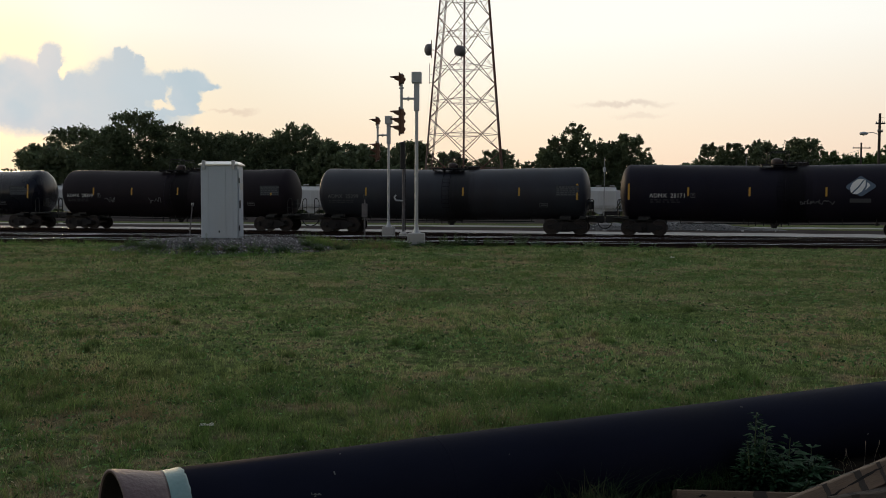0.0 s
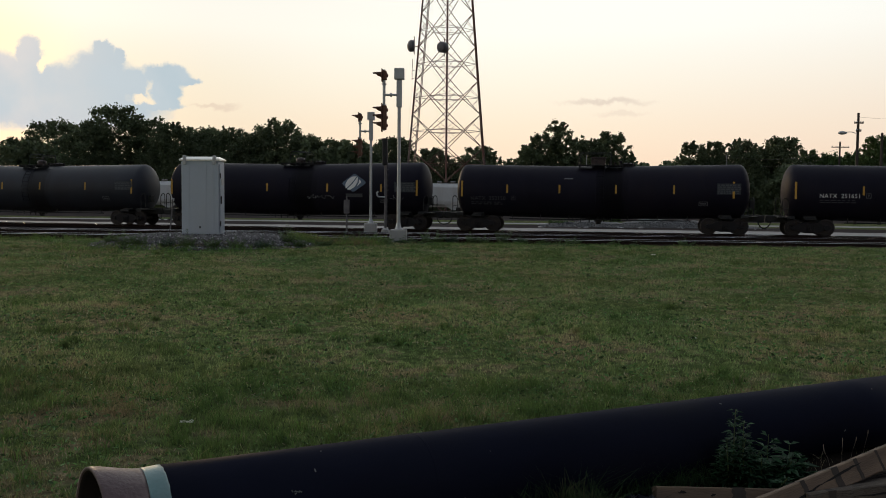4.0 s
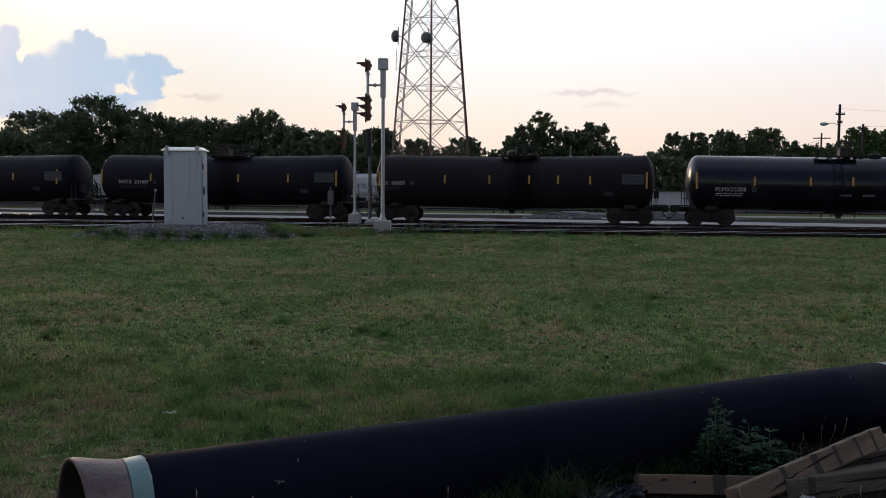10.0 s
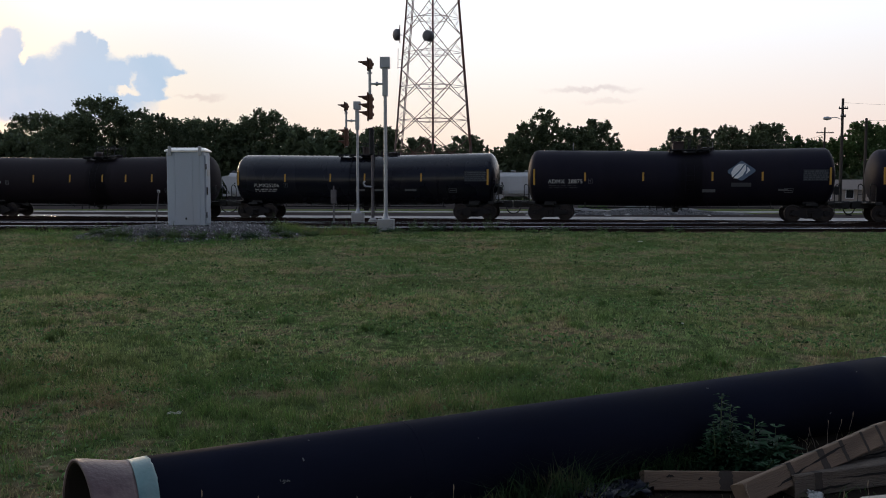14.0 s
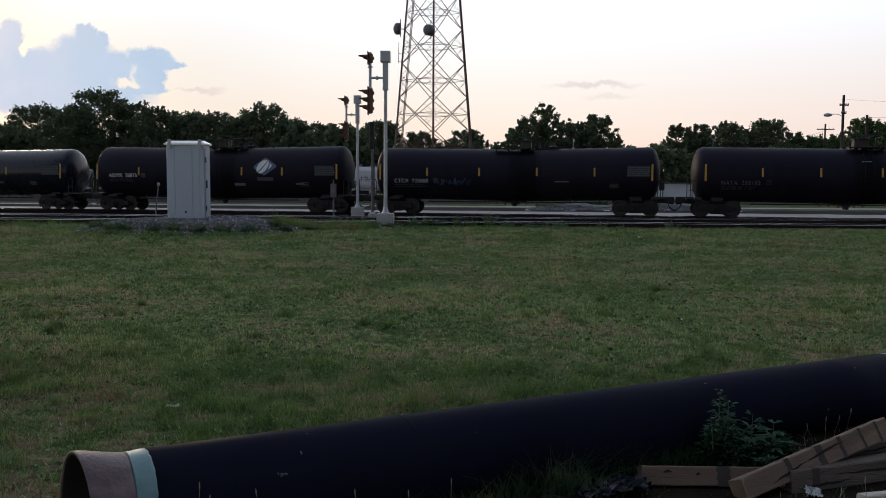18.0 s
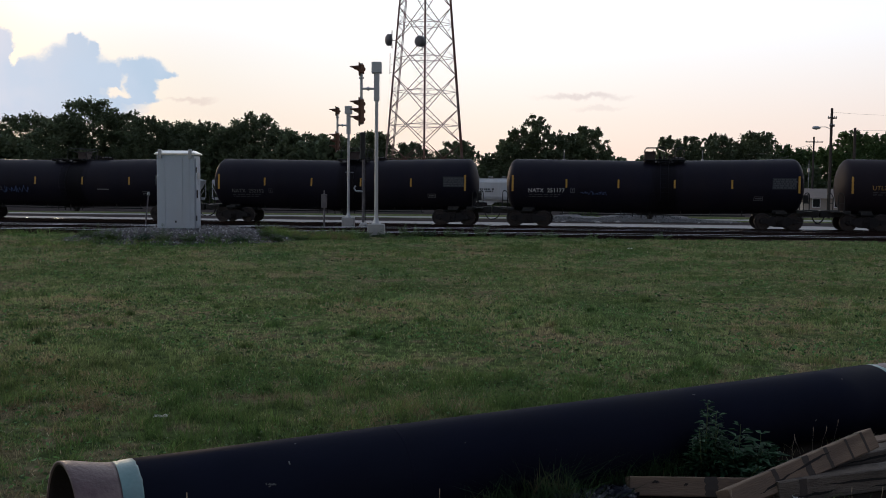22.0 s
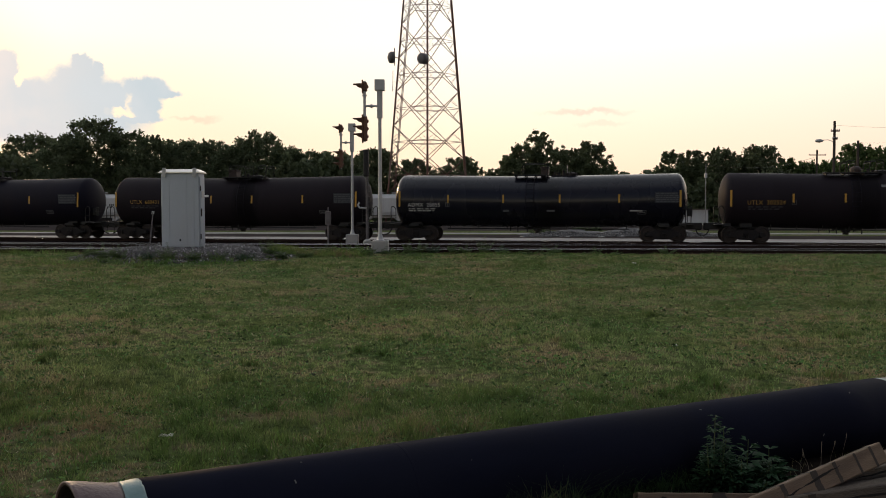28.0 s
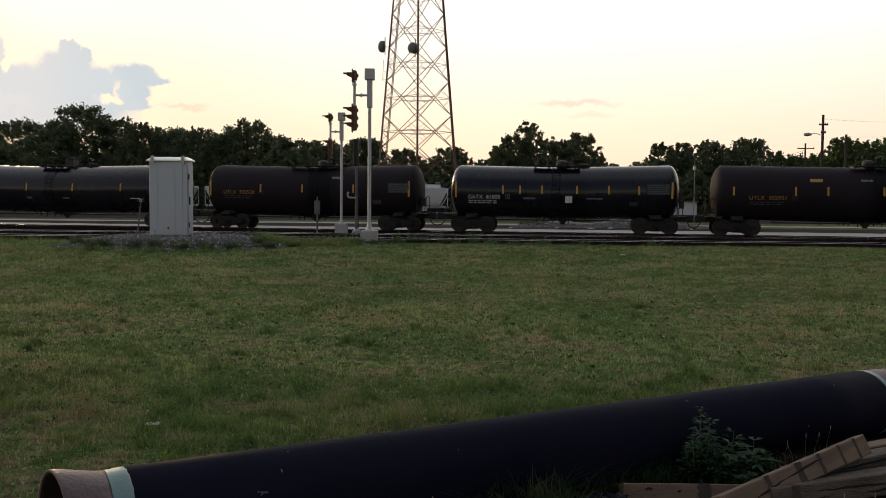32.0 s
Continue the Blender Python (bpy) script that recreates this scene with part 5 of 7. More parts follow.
def big_pipe():
    R, L = 0.254, 6.08
    root = thing("steel_pipe", PIPE_M, "large black coated steel pipe lying in the grass", "pipe")
    n = 72

    def shell(x0, x1, r0, r1, wall, steps=8, dent=0.0, skew=0.0):
        """A length of pipe whose radius runs smoothly from r0 to r1."""
        rnd = random.Random(int(x0 * 100) + 3)
        prof = []
        for k in range(steps + 1):
            f = k / steps
            e = f * f * (3 - 2 * f)
            prof.append((x0 + (x1 - x0) * f, r0 + (r1 - r0) * e))
        prof += [(x, r - wall) for x, r in prof[::-1]]
        bm = bmesh.new()
        rings = []
        for a, rr in prof:
            ring = []
            for i in range(n):
                k = 2 * math.pi * i / n
                q = rr + dent * (math.sin(3 * k + a * 20) + math.sin(5 * k + 1)) * 0.5
                ring.append(bm.verts.new((a - skew * math.cos(k) * max(0.0, 1 - a / 0.2), q * math.cos(k), q * math.sin(k))))
            rings.append(ring)
        for p, q in zip(rings, rings[1:] + rings[:1]):
            for i in range(n):
                j = (i + 1) % n
                bm.faces.new((p[i], p[j], q[j], q[i]))
        bmesh.ops.recalc_face_normals(bm, faces=bm.faces[:])
        return bm
    part("coated_length", shell(0.292, L - 0.262, R, R, 0.018), M_PIPE, root, "smooth black coating", None, True)
    part("bell_end", shell(0.0, 0.212, R + 0.028, R - 0.006, 0.014, 12, 0.0015, 0.03), M_RED_PRIMER, root, "flared bare reddish-brown end", None, True)
    part("bare_end", shell(L - 0.20, L, R - 0.006, R - 0.006, 0.012), M_RED_PRIMER, root, "bare greyish-brown end", None, True)
    # the band's edge against the coating is brushed on unevenly
    band = shell(0.213, 0.297, R - 0.004, R + 0.0012, 0.014)
    for v in band.verts:
        if v.co.x > 0.294:
            k = math.atan2(v.co.z, v.co.y)
            v.co.x += 0.007 * noise.noise((3 * math.cos(k) * 3, 3 * math.sin(k) * 3, 1.0)) + 0.004 * noise.noise((40 * math.cos(k), 40 * math.sin(k), 2.0))
    part("coating_band", band, M_TEAL, root, "pale teal band with a ragged brushed edge", None, True)
    part("coating_band", shell(L - 0.261, L - 0.201, R - 0.002, R - 0.002, 0.014), M_TEAL, root, "pale teal band", None, True)
    # added inner layer that puts the opening's shade into colour
    part("bell_lining", shell(0.006, 0.226, R + 0.0125, R - 0.0215, 0.002, 12, 0.0, 0.03), M_SHADED_BORE, root, "thin inner layer of the flared end with shade in its colour", None, True)
    part("coating_seam", shell(1.585, 1.600, R + 0.0010, R + 0.0010, 0.003), M_PIPE, root, "faint ring seam in the coating", None, True)
    part("bore", shell(0.23, L - 0.004, R - 0.0205, R - 0.0205, 0.004), M_SHADED_BORE, root, "rusty inside wall with shade in its colour", None, True)
    rnd = random.Random(4)
    for k in range(15):
        a = radians(rnd.uniform(75, 190)) if k < 7 else radians(152 + rnd.uniform(-4, 4))
        x = rnd.uniform(0.5, L - 0.4) if k < 7 else 0.85 + rnd.uniform(-0.022, 0.022)
        bm = bmesh.new()
        s = rnd.uniform(0.0015, 0.0035)
        box(bm, -s * rnd.uniform(1, 4), s * 2, -s, s, 0, 0.0015)
        part("paint_chip", bm, M_CHIP, root, "", Matrix.Translation((x, 0, 0)) @ Matrix.Rotation(a - math.pi / 2, 4, "X") @ Matrix.Translation((0, 0, R + 0.0005)) @ Matrix.Rotation(rnd.uniform(0, 3), 4, "Z"))


M_CHIP = material("pale_scuff", (0.13, 0.13, 0.125), 0.8, 0, 0.3, 30, 80, 0.0)
big_pipe()

# ---- trees ----


def tree(name, x, y, h, w, seed, mat, label, density=1.0, base=0.12, leaf=0.42, z0=-0.3):
    """Tapered trunk with limbs, and a crown of clumps of small leaves with gaps between."""
    rnd = np.random.default_rng(seed)
    r2 = random.Random(seed)
    root = thing(name, pose(x, y, z0, 0, 0, r2.uniform(0, 360)), label, "tree", "trees behind the yard")
    bm = bmesh.new()
    tr = 0.018 * h + 0.05
    pts = [Vector((0, 0, -0.1))]
    for k in range(1, 7):
        pts.append(Vector((r2.uniform(-0.02, 0.02) * h, r2.uniform(-0.02, 0.02) * h, h * 0.8 * k / 6)))
    for k in range(6):
        tube(bm, pts[k], pts[k + 1], tr * (1 - k / 7.0), tr * (1 - (k + 1) / 7.0), 8, False)
    nclump = int(58 * density)
    cs = []
    for i in range(nclump):
        u = rnd.uniform(base, 0.96)
        prof = math.sin(math.pi * min(1, max(0, (u - base) / (1.02 - base))) ** 0.75) ** 0.55
        rr = w / 2 * prof * math.sqrt(rnd.uniform(0.15, 1.0)) * 0.86
        a = rnd.uniform(0, 2 * math.pi)
        c = Vector((rr * math.cos(a), rr * math.sin(a), h * u))
        cs.append((c, rnd.uniform(0.07, 0.17) * w * (0.7 if u > 0.8 else 1.0)))
    cs.append((Vector((0, 0, h * 0.86)), 0.16 * w))
    # sprays of twigs that break the outline
    for i in range(int(70 * density)):
        u = rnd.uniform(base + 0.1, 1.0)
        prof = math.sin(math.pi * min(1, max(0, (u - base) / (1.04 - base))) ** 0.75) ** 0.55
        a = rnd.uniform(0, 2 * math.pi)
        rr = w / 2 * prof * rnd.uniform(0.88, 1.16)
        cs.append((Vector((rr * math.cos(a), rr * math.sin(a), h * u)), rnd.uniform(0.03, 0.08) * w))
    for k in range(15):
        a = rnd.uniform(0, 2 * math.pi)
        rr = rnd.uniform(0, 0.25) * w
        cs.append((Vector((rr * math.cos(a), rr * math.sin(a), h * rnd.uniform(base + 0.05, 0.84))), 0.21 * w))
    # young shoots that stand out of the crown
    for k in range(int(46 * density)):
        u = rnd.uniform(0.45, 0.99)
        prof = math.sin(math.pi * min(1, max(0, (u - base) / (1.02 - base))) ** 0.75) ** 0.55
        a = rnd.uniform(0, 2 * math.pi)
        rr = w / 2 * prof * rnd.uniform(0.55, 1.0)
        c = Vector((rr * math.cos(a), rr * math.sin(a), h * u * 0.97))
        out = Vector((math.cos(a) * rnd.uniform(0.1, 0.9), math.sin(a) * rnd.uniform(0.1, 0.9), rnd.uniform(0.5, 1.3))).normalized()
        ln = rnd.uniform(0.05, 0.13) * min(w, 9)
        for q in range(4):
            cs.append((c + out * ln * q / 3, 0.045 * min(w, 9) * (1.0 - 0.2 * q)))
    for c, s in cs[:14]:
        st = pts[min(5, max(1, int(c.z / (h * 0.8) * 6) - 1))]
        tube(bm, st, c, tr * 0.32, tr * 0.08, 5, False)
    part("trunk", bm, M_BARK, root)
    V = []
    for c, s in cs:
        k = int(84 * density ** 0.5 * min(1.9, (s / leaf / 2.6) ** 2 + 0.16))
        d = rnd.normal(size=(k, 3))
        d /= np.linalg.norm(d, axis=1)[:, None]
        p = np.array(c) + d * (s * np.minimum(1.12, np.abs(rnd.normal(0, 0.60, (k, 1))) + 0.12)) * np.array([1, 1, 0.85])
        n1 = rnd.normal(size=(k, 3))
        n1 /= np.linalg.norm(n1, axis=1)[:, None]
        n2 = np.cross(n1, rnd.normal(size=(k, 3)))
        n2 /= np.linalg.norm(n2, axis=1)[:, None]
        sz = leaf * rnd.uniform(0.5, 1.15, (k, 1))
        V.append(np.stack([p - n1 * sz * 0.5, p + n2 * sz * 0.36, p + n1 * sz * 0.6, p - n2 * sz * 0.36], 1).reshape(-1, 3))
    V = np.concatenate(V)
    part("crown", raw_mesh("crown", V, np.arange(len(V)).reshape(-1, 4), mat), None, root)
    return root


BIG = "large dark broadleaf tree in full leaf at dusk"
TREES = [
    # x, height, width, depth offset
    (-76.5, 12.2, 11, 0), (-71.0, 15.5, 12, 4), (-65.0, 14.8, 10, -4), (-60.0, 17.9, 13, 0), (-54.6, 16.2, 10, 3), (-50.0, 15.2, 10, -3), (-45.0, 14.4, 11, 2), (-40.0, 14.2, 10, -2), (-36.0, 13.6, 9, 4),
    (-31.8, 15.8, 11, 0), (-26.5, 13.6, 10, -3), (-21.0, 12.2, 10, 3), (-16.0, 11.6, 9, -2), (-11.5, 12.9, 10, 2), (-4.6, 11.0, 8, 0), (3.6, 11.4, 9, 3), (-0.5, 8.8, 7, 8), (9.2, 9.4, 3.6, 0),
    (12.0, 11.8, 5, 1), (14.0, 14.2, 6, -2), (17.0, 15.9, 6.4, 1), (20.2, 13.4, 6.4, -2), (22.9, 13.2, 5.6, 2), (26.3, 14.3, 7, -1), (29.6, 10.0, 3.6, 2),
    (40.4, 12.5, 6.2, 0), (44.0, 12.6, 5.6, 2), (48.6, 13.1, 7.4, -2), (52.0, 11.6, 6.0, 2), (55.6, 13.7, 8.4, 0),
    (60.0, 11.2, 6, 3), (63.6, 10.8, 6.4, 0), (67.8, 11.0, 5.6, 4), (72.0, 13.8, 6.6, 0), (76.6, 13.4, 8, -3), (81.0, 13.8, 9, 2), (87.0, 13.0, 10, 2),
    (-88.5, 8.6, 7, 12),
]
for i, (x, h, w, dy) in enumerate(TREES):
    fresh = x > 59
    tree("tree", x * (1 + dy / 150), 150 + dy, h * (1 + dy / 170) * 0.988, w * 1.12, 100 + i, M_LEAF_B if fresh else M_LEAF,
         "mid-green broadleaf tree behind the houses" if fresh else BIG, 1.3, 0.10, 0.43)


def undergrowth():
    """Hedge and scrub along the far side of the yard."""
    rnd = np.random.default_rng(5)
    k = 64000
    x = rnd.uniform(-130, 120, k)
    top = 4.6 + 1.6 * np.sin(x * 0.23) + 1.1 * np.sin(x * 0.71 + 1) + 0.8 * np.sin(x * 1.9)
    top = np.where((x > -76) & (x < -10), top + 4.6, top)
    top = np.where((x > 13) & (x < 27), top + 3.0, top)
    top = np.where((x > 39) & (x < 58), top + 2.5, top)
    top = np.where((x > 27) & (x <= 39), 8.1 + 0.5 * np.sin(x * 1.3) + 0.4 * np.sin(x * 3.7), top)
    z = rnd.uniform(0, 1, k) ** 0.7 * top - 0.3
    y = 146 + rnd.uniform(-2.5, 2.5, k) + 3 * np.sin(x * 0.1)
    p = np.stack([x, y, z], 1)
    n1 = rnd.normal(size=(k, 3))
    n1 /= np.linalg.norm(n1, axis=1)[:, None]
    n2 = np.cross(n1, rnd.normal(size=(k, 3)))
    n2 /= np.linalg.norm(n2, axis=1)[:, None]
    sz = rnd.uniform(0.5, 1.15, (k, 1))
    v = np.stack([p - n1 * sz * 0.5, p + n2 * sz * 0.4, p + n1 * sz * 0.6, p - n2 * sz * 0.4], 1).reshape(-1, 3)
    ob = new("scrub", raw_mesh("scrub", v, np.arange(len(v)).reshape(-1, 4), M_LEAF))
    tagged(ob, "dense dark scrub below the trees", "bushes", kind="stuff")


undergrowth()


# ---- standing hopper cars on the far track ----


def hopper_car(x, y):
    L, H = 17.6, 4.55
    root = thing("hopper_car", pose(x, y, RAIL_Z - 0.05, 0, 0, -2), "pale grey covered hopper car standing on a far track", "railcar", "standing hopper cars")
    o = [(-1.35, 1.25), (-1.52, 1.7), (-1.52, 3.7), (-1.2, 4.15), (-0.5, H - 0.25), (0.5, H - 0.25), (1.2, 4.15), (1.52, 3.7), (1.52, 1.7), (1.35, 1.25)]
    bm = prism(bmesh.new(), o, -L / 2 + 1.6, L / 2 - 1.6)
    me = mesh_of("body", bm, M_HOPPER)
    me.transform(pose(0, 0, 0, 0, 0, 90))
    part("body", me, None, root)
    for s in (-1, 1):
        bm = prism(bmesh.new(), [(s * (L / 2 - 1.6), 3.9), (s * (L / 2 - 0.5), 3.7), (s * (L / 2 - 0.5), 3.55), (s * (L / 2 - 1.6), 1.4)], -1.4, 1.4)
        part("end_slope", bm, M_HOPPER, root)
        bm = bmesh.new()
        for y2 in (-1.4, 1.4):
            bar(bm, [(s * (L / 2 - 0.55), y2, 1.0), (s * (L / 2 - 0.55), y2, 3.6)], 0.06)
            bar(bm, [(s * (L / 2 - 1.5), y2, 1.1), (s * (L / 2 - 0.6), y2, 2.6)], 0.05)
        part("end_post", bm, M_HOPPER, root)
        part("truck", box(bmesh.new(), s * (L / 2 - 2.2) - 1.25, s * (L / 2 - 2.2) + 1.25, -1.1, 1.1, 0.3, 0.85, 0.06), M_STEEL_DARK, root)
        for xx in (-0.85, 0.85):
            part("wheel", tube(bmesh.new(), (s * (L / 2 - 2.2) + xx, -0.8, 0.46), (s * (L / 2 - 2.2) + xx, 0.8, 0.46), 0.46, 0.46, 18), M_WHEEL, root)
    part("centre_sill", box(bmesh.new(), -L / 2 + 0.3, L / 2 - 0.3, -0.3, 0.3, 0.85, 1.2, 0.02), M_HOPPER, root)
    for k in range(3):
        xx = -L / 3.4 + k * L / 3.4
        bm = prism(bmesh.new(), [(xx - 1.6, 1.3), (xx + 1.6, 1.3), (xx + 0.4, 0.45), (xx - 0.4, 0.45)], -1.0, 1.0)
        part("hopper_chute", bm, M_HOPPER, root)
    for k in range(13):
        xx = -L / 2 + 1.7 + k * (L - 3.4) / 12
        part("side_rib", box(bmesh.new(), xx - 0.05, xx + 0.05, -1.58, -1.52, 1.3, 3.75, 0.01), M_HOPPER, root)
    bm = bmesh.new()
    rnd = random.Random(int(x * 10) + 500)
    for z in (2.62, 2.30):
        xx = -L / 2 + 2.35
        while xx < -L / 2 + 4.2:
            wd = rnd.uniform(0.16, 0.26)
            box(bm, xx, xx + wd, -1.535, -1.525, z, z + 0.22)
            xx += wd + (0.08 if rnd.random() < 0.8 else 0.35)
    part("lettering", bm, M_BLACK, root, "black stencilled marks")
    bm = box(bmesh.new(), -L / 2 + 1.2, L / 2 - 1.2, -0.75, 0.75, H - 0.1, H - 0.04)
    part("running_board", bm, M_STEEL_DARK, root)
    for k in range(8):
        xx = -L / 2 + 2 + k * (L - 4) / 7
        part("roof_hatch", box(bmesh.new(), xx - 0.35, xx + 0.35, -0.3, 0.3, H - 0.25, H + 0.02, 0.03), M_HOPPER, root)


for k in range(7):
    hopper_car(12.55 - k * 18.3, 124.0 + 0.6 * k)

M_POLE_GREY = material("dull_grey_pole_paint", (0.28, 0.28, 0.285), 0.6, 0.3, 0.2, 4, 40, 0.0)

# ---- poles, house, small yard things ----


def utility_pole(x, y, h, arms, lamp, label):
    root = thing("utility_pole", pose(x, y, -0.3), label, "utility pole", "utility poles")
    part("pole", tube(bmesh.new(), (0, 0, 0), (0, 0, h), 0.17, 0.12, 12), M_WOOD_POLE, root)
    for z, w in arms:
        part("crossarm", box(bmesh.new(), -w / 2, w / 2, -0.20, -0.09, z - 0.07, z + 0.07, 0.01), M_WOOD_POLE, root)
        for k in (-0.45, -0.2, 0.2, 0.45):
            part("insulator", lathe(bmesh.new(), [(z + 0.07, 0.03), (z + 0.12, 0.06), (z + 0.2, 0.03)], 8, "z"), M_GALV, root, "", pose(k * w, -0.145, 0))
    if lamp:
        bm = bmesh.new()
        bar(bm, [(0, 0, lamp - 0.1), (-0.6, 0, lamp + 0.12), (-1.2, 0, lamp + 0.1)], 0.035, 8)
        arm = part("lamp_arm", bm, M_GALV, root)
        part("lamp_head", lathe(bmesh.new(), [(-1.95, 0.05), (-1.85, 0.14), (-1.5, 0.2), (-1.2, 0.12), (-1.1, 0.05)], 14), M_GALV, arm, "unlit cobra-head street lamp", pose(0, 0, lamp + 0.02))
    return root


utility_pole(39.74, 87, 11.1, [(10.1, 0.9), (9.3, 0.5)], 9.1, "dark wooden utility pole with a street lamp")
utility_pole(42.15, 87, 9.15, [], 0, "short dark wooden utility pole")
utility_pole(56.8, 130, 11.3, [(10.5, 2.6)], 0, "weathered utility pole with a single crossarm")
for x, y, h in ((14.1, 96, 7.2), (30.8, 100, 7.5), (51.0, 118, 7.2), (-92, 160, 11.5)):
    root = thing("light_pole", pose(x, y, -0.3), "slim grey light pole in the far yard", "pole", "far light poles")
    part("pole", tube(bmesh.new(), (0, 0, 0), (0, 0, h), 0.06, 0.04, 8), M_POLE_GREY, root)
    part("pole_top", box(bmesh.new(), -0.15, 0.15, -0.1, 0.1, h - 1.6, h - 1.1, 0.02) if x > 0 else box(bmesh.new(), -0.1, 0.9, -0.1, 0.1, h - 0.2, h, 0.02), M_GALV, root)


def wire(a, b, drop, label, thick=0.018):
    bm = bmesh.new()
    a, b = Vector(a), Vector(b)
    pts = []
    for k in range(13):
        f = k / 12
        p = a.lerp(b, f)
        p.z -= drop * 4 * f * (1 - f)
        pts.append(p)
    bar(bm, pts, thick, 4)
    tagged(part("overhead_wire", bm, M_BLACK), label, "wire", "overhead wires")


for dz, dr in ((-0.2, 0.9), (-0.9, 1.1)):
    wire((30.8, 100, 7.3 + dz), (56.8, 130, 10.2 + dz), dr, "thin dark overhead wire between poles")
wire((39.74, 87, 10.4), (75, 110, 14.0), 0.8, "thin dark overhead wire from the street pole", 0.009)
wire((42.15, 87, 8.6), (75, 108, 12.5), 0.6, "thin dark overhead wire from the street pole", 0.009)

M_HOUSE = material("cream_siding", (0.42, 0.36, 0.30), 0.8, 0, 0.12, 1.5, 20, 0.1, None, 0, (1, 1, 8))
M_ROOF = material("brown_grey_shingles", (0.17, 0.14, 0.12), 0.9, 0, 0.25, 2, 20, 0.3)
M_GLASS_DARK = material("dark_window_glass", (0.02, 0.022, 0.025), 0.08, 0, 0.1, 2, 20, 0.0)
M_TRIM = material("white_trim", (0.82, 0.81, 0.79), 0.6, 0, 0.1, 5, 40, 0.0)


def house(x, y, w, d, wall_h, roof_h, label):
    root = thing("house", pose(x, y, -0.3, 0, 0, -4), label, "house")
    part("wall", box(bmesh.new(), -w / 2, w / 2, -d / 2, d / 2, 0, wall_h, 0.01), M_HOUSE, root)
    bm = bmesh.new()
    o = 0.5
    vs = [bm.verts.new(p) for p in ((-w / 2 - o, -d / 2 - o, wall_h), (w / 2 + o, -d / 2 - o, wall_h), (w / 2 + o, d / 2 + o, wall_h), (-w / 2 - o, d / 2 + o, wall_h), (-w / 2 + 1, 0, wall_h + roof_h), (w / 2 - 1, 0, wall_h + roof_h))]
    for q in ((0, 1, 5, 4), (2, 3, 4, 5), (1, 2, 5), (3, 0, 4), (3, 2, 1, 0)):
        bm.faces.new([vs[i] for i in q])
    part("roof", bm, M_ROOF, root)
    for k in range(int(w / 2.6)):
        xx = -w / 2 + 1.4 + k * 2.6
        win = part("window", box(bmesh.new(), xx - 0.5, xx + 0.5, -d / 2 - 0.03, -d / 2 + 0.02, 0.9, 2.0), M_TRIM, root)
        part("pane", box(bmesh.new(), xx - 0.42, xx + 0.42, -d / 2 - 0.05, -d / 2 - 0.031, 0.98, 1.92), M_GLASS_DARK, win)


house(50.5, 108, 11, 8, 2.0, 1.25, "low cream house with a grey roof behind the yard")


def white_shed(x, y, w, d, h, label):
    root = thing("shed", pose(x, y, -0.3, 0, 0, -3), label, "shed")
    part("wall", box(bmesh.new(), -w / 2, w / 2, -d / 2, d / 2, 0, h, 0.02), M_HOPPER, root)
    part("roof", box(bmesh.new(), -w / 2 - 0.2, w / 2 + 0.2, -d / 2 - 0.2, d / 2 + 0.2, h, h + 0.15, 0.02), M_ROOF, root)


white_shed(33.0, 128, 12, 6, 2.2, "long low pale shed behind the yard")


def debris():
    """Broken pale rubble and scrap in the far yard."""
    rnd = random.Random(12)
    for k in range(60):
        x, y = rnd.gauss(9.0, 2.0) if k < 25 else rnd.uniform(8, 23), rnd.uniform(66.5, 72)
        s = rnd.uniform(0.06, 0.20)
        bm = box(bmesh.new(), -s, s * rnd.uniform(0.5, 2), -s * 0.5, s * 0.6, 0, s * rnd.uniform(0.4, 0.9), s * 0.12)
        for v in bm.verts:
            v.co += Vector((rnd.uniform(-1, 1), rnd.uniform(-1, 1), rnd.uniform(-0.5, 1))) * s * 0.15
        tagged(part("rubble_piece", bm, M_CONC if rnd.random() < 0.75 else M_TRIM, None, "", pose(x, y, -0.36, rnd.uniform(-10, 10), rnd.uniform(-15, 15), rnd.uniform(0, 180))),
               "pale broken concrete lump in the far yard", "rubble", "rubble in the yard")


debris()
for x, y, sx, sy, h in ((17.0, 71.0, 5.5, 2.2, 0.75), (11.5, 72.5, 3.0, 1.8, 0.5)):
    bm = bmesh.new()
    n = 26
    g = [[bm.verts.new((sx * (i / n * 2 - 1), sy * (j / 10 * 2 - 1), max(-0.1, h * (1 - (i / n * 2 - 1) ** 2) * (1 - (j / 10 * 2 - 1) ** 2) * (0.8 + 0.5 * noise.noise((i * 0.4, j * 0.4, x)))))) for i in range(n + 1)] for j in range(11)]
    for j in range(10):
        for i in range(n):
            bm.faces.new((g[j][i], g[j][i + 1], g[j + 1][i + 1], g[j + 1][i]))
    tagged(part("gravel_pile", bm, M_HEAP, None, "", pose(x, y, -0.3)), "low heap of grey gravel in the far yard", "gravel", kind="stuff")

# ---- timbers, weeds and grass near the pipe ----


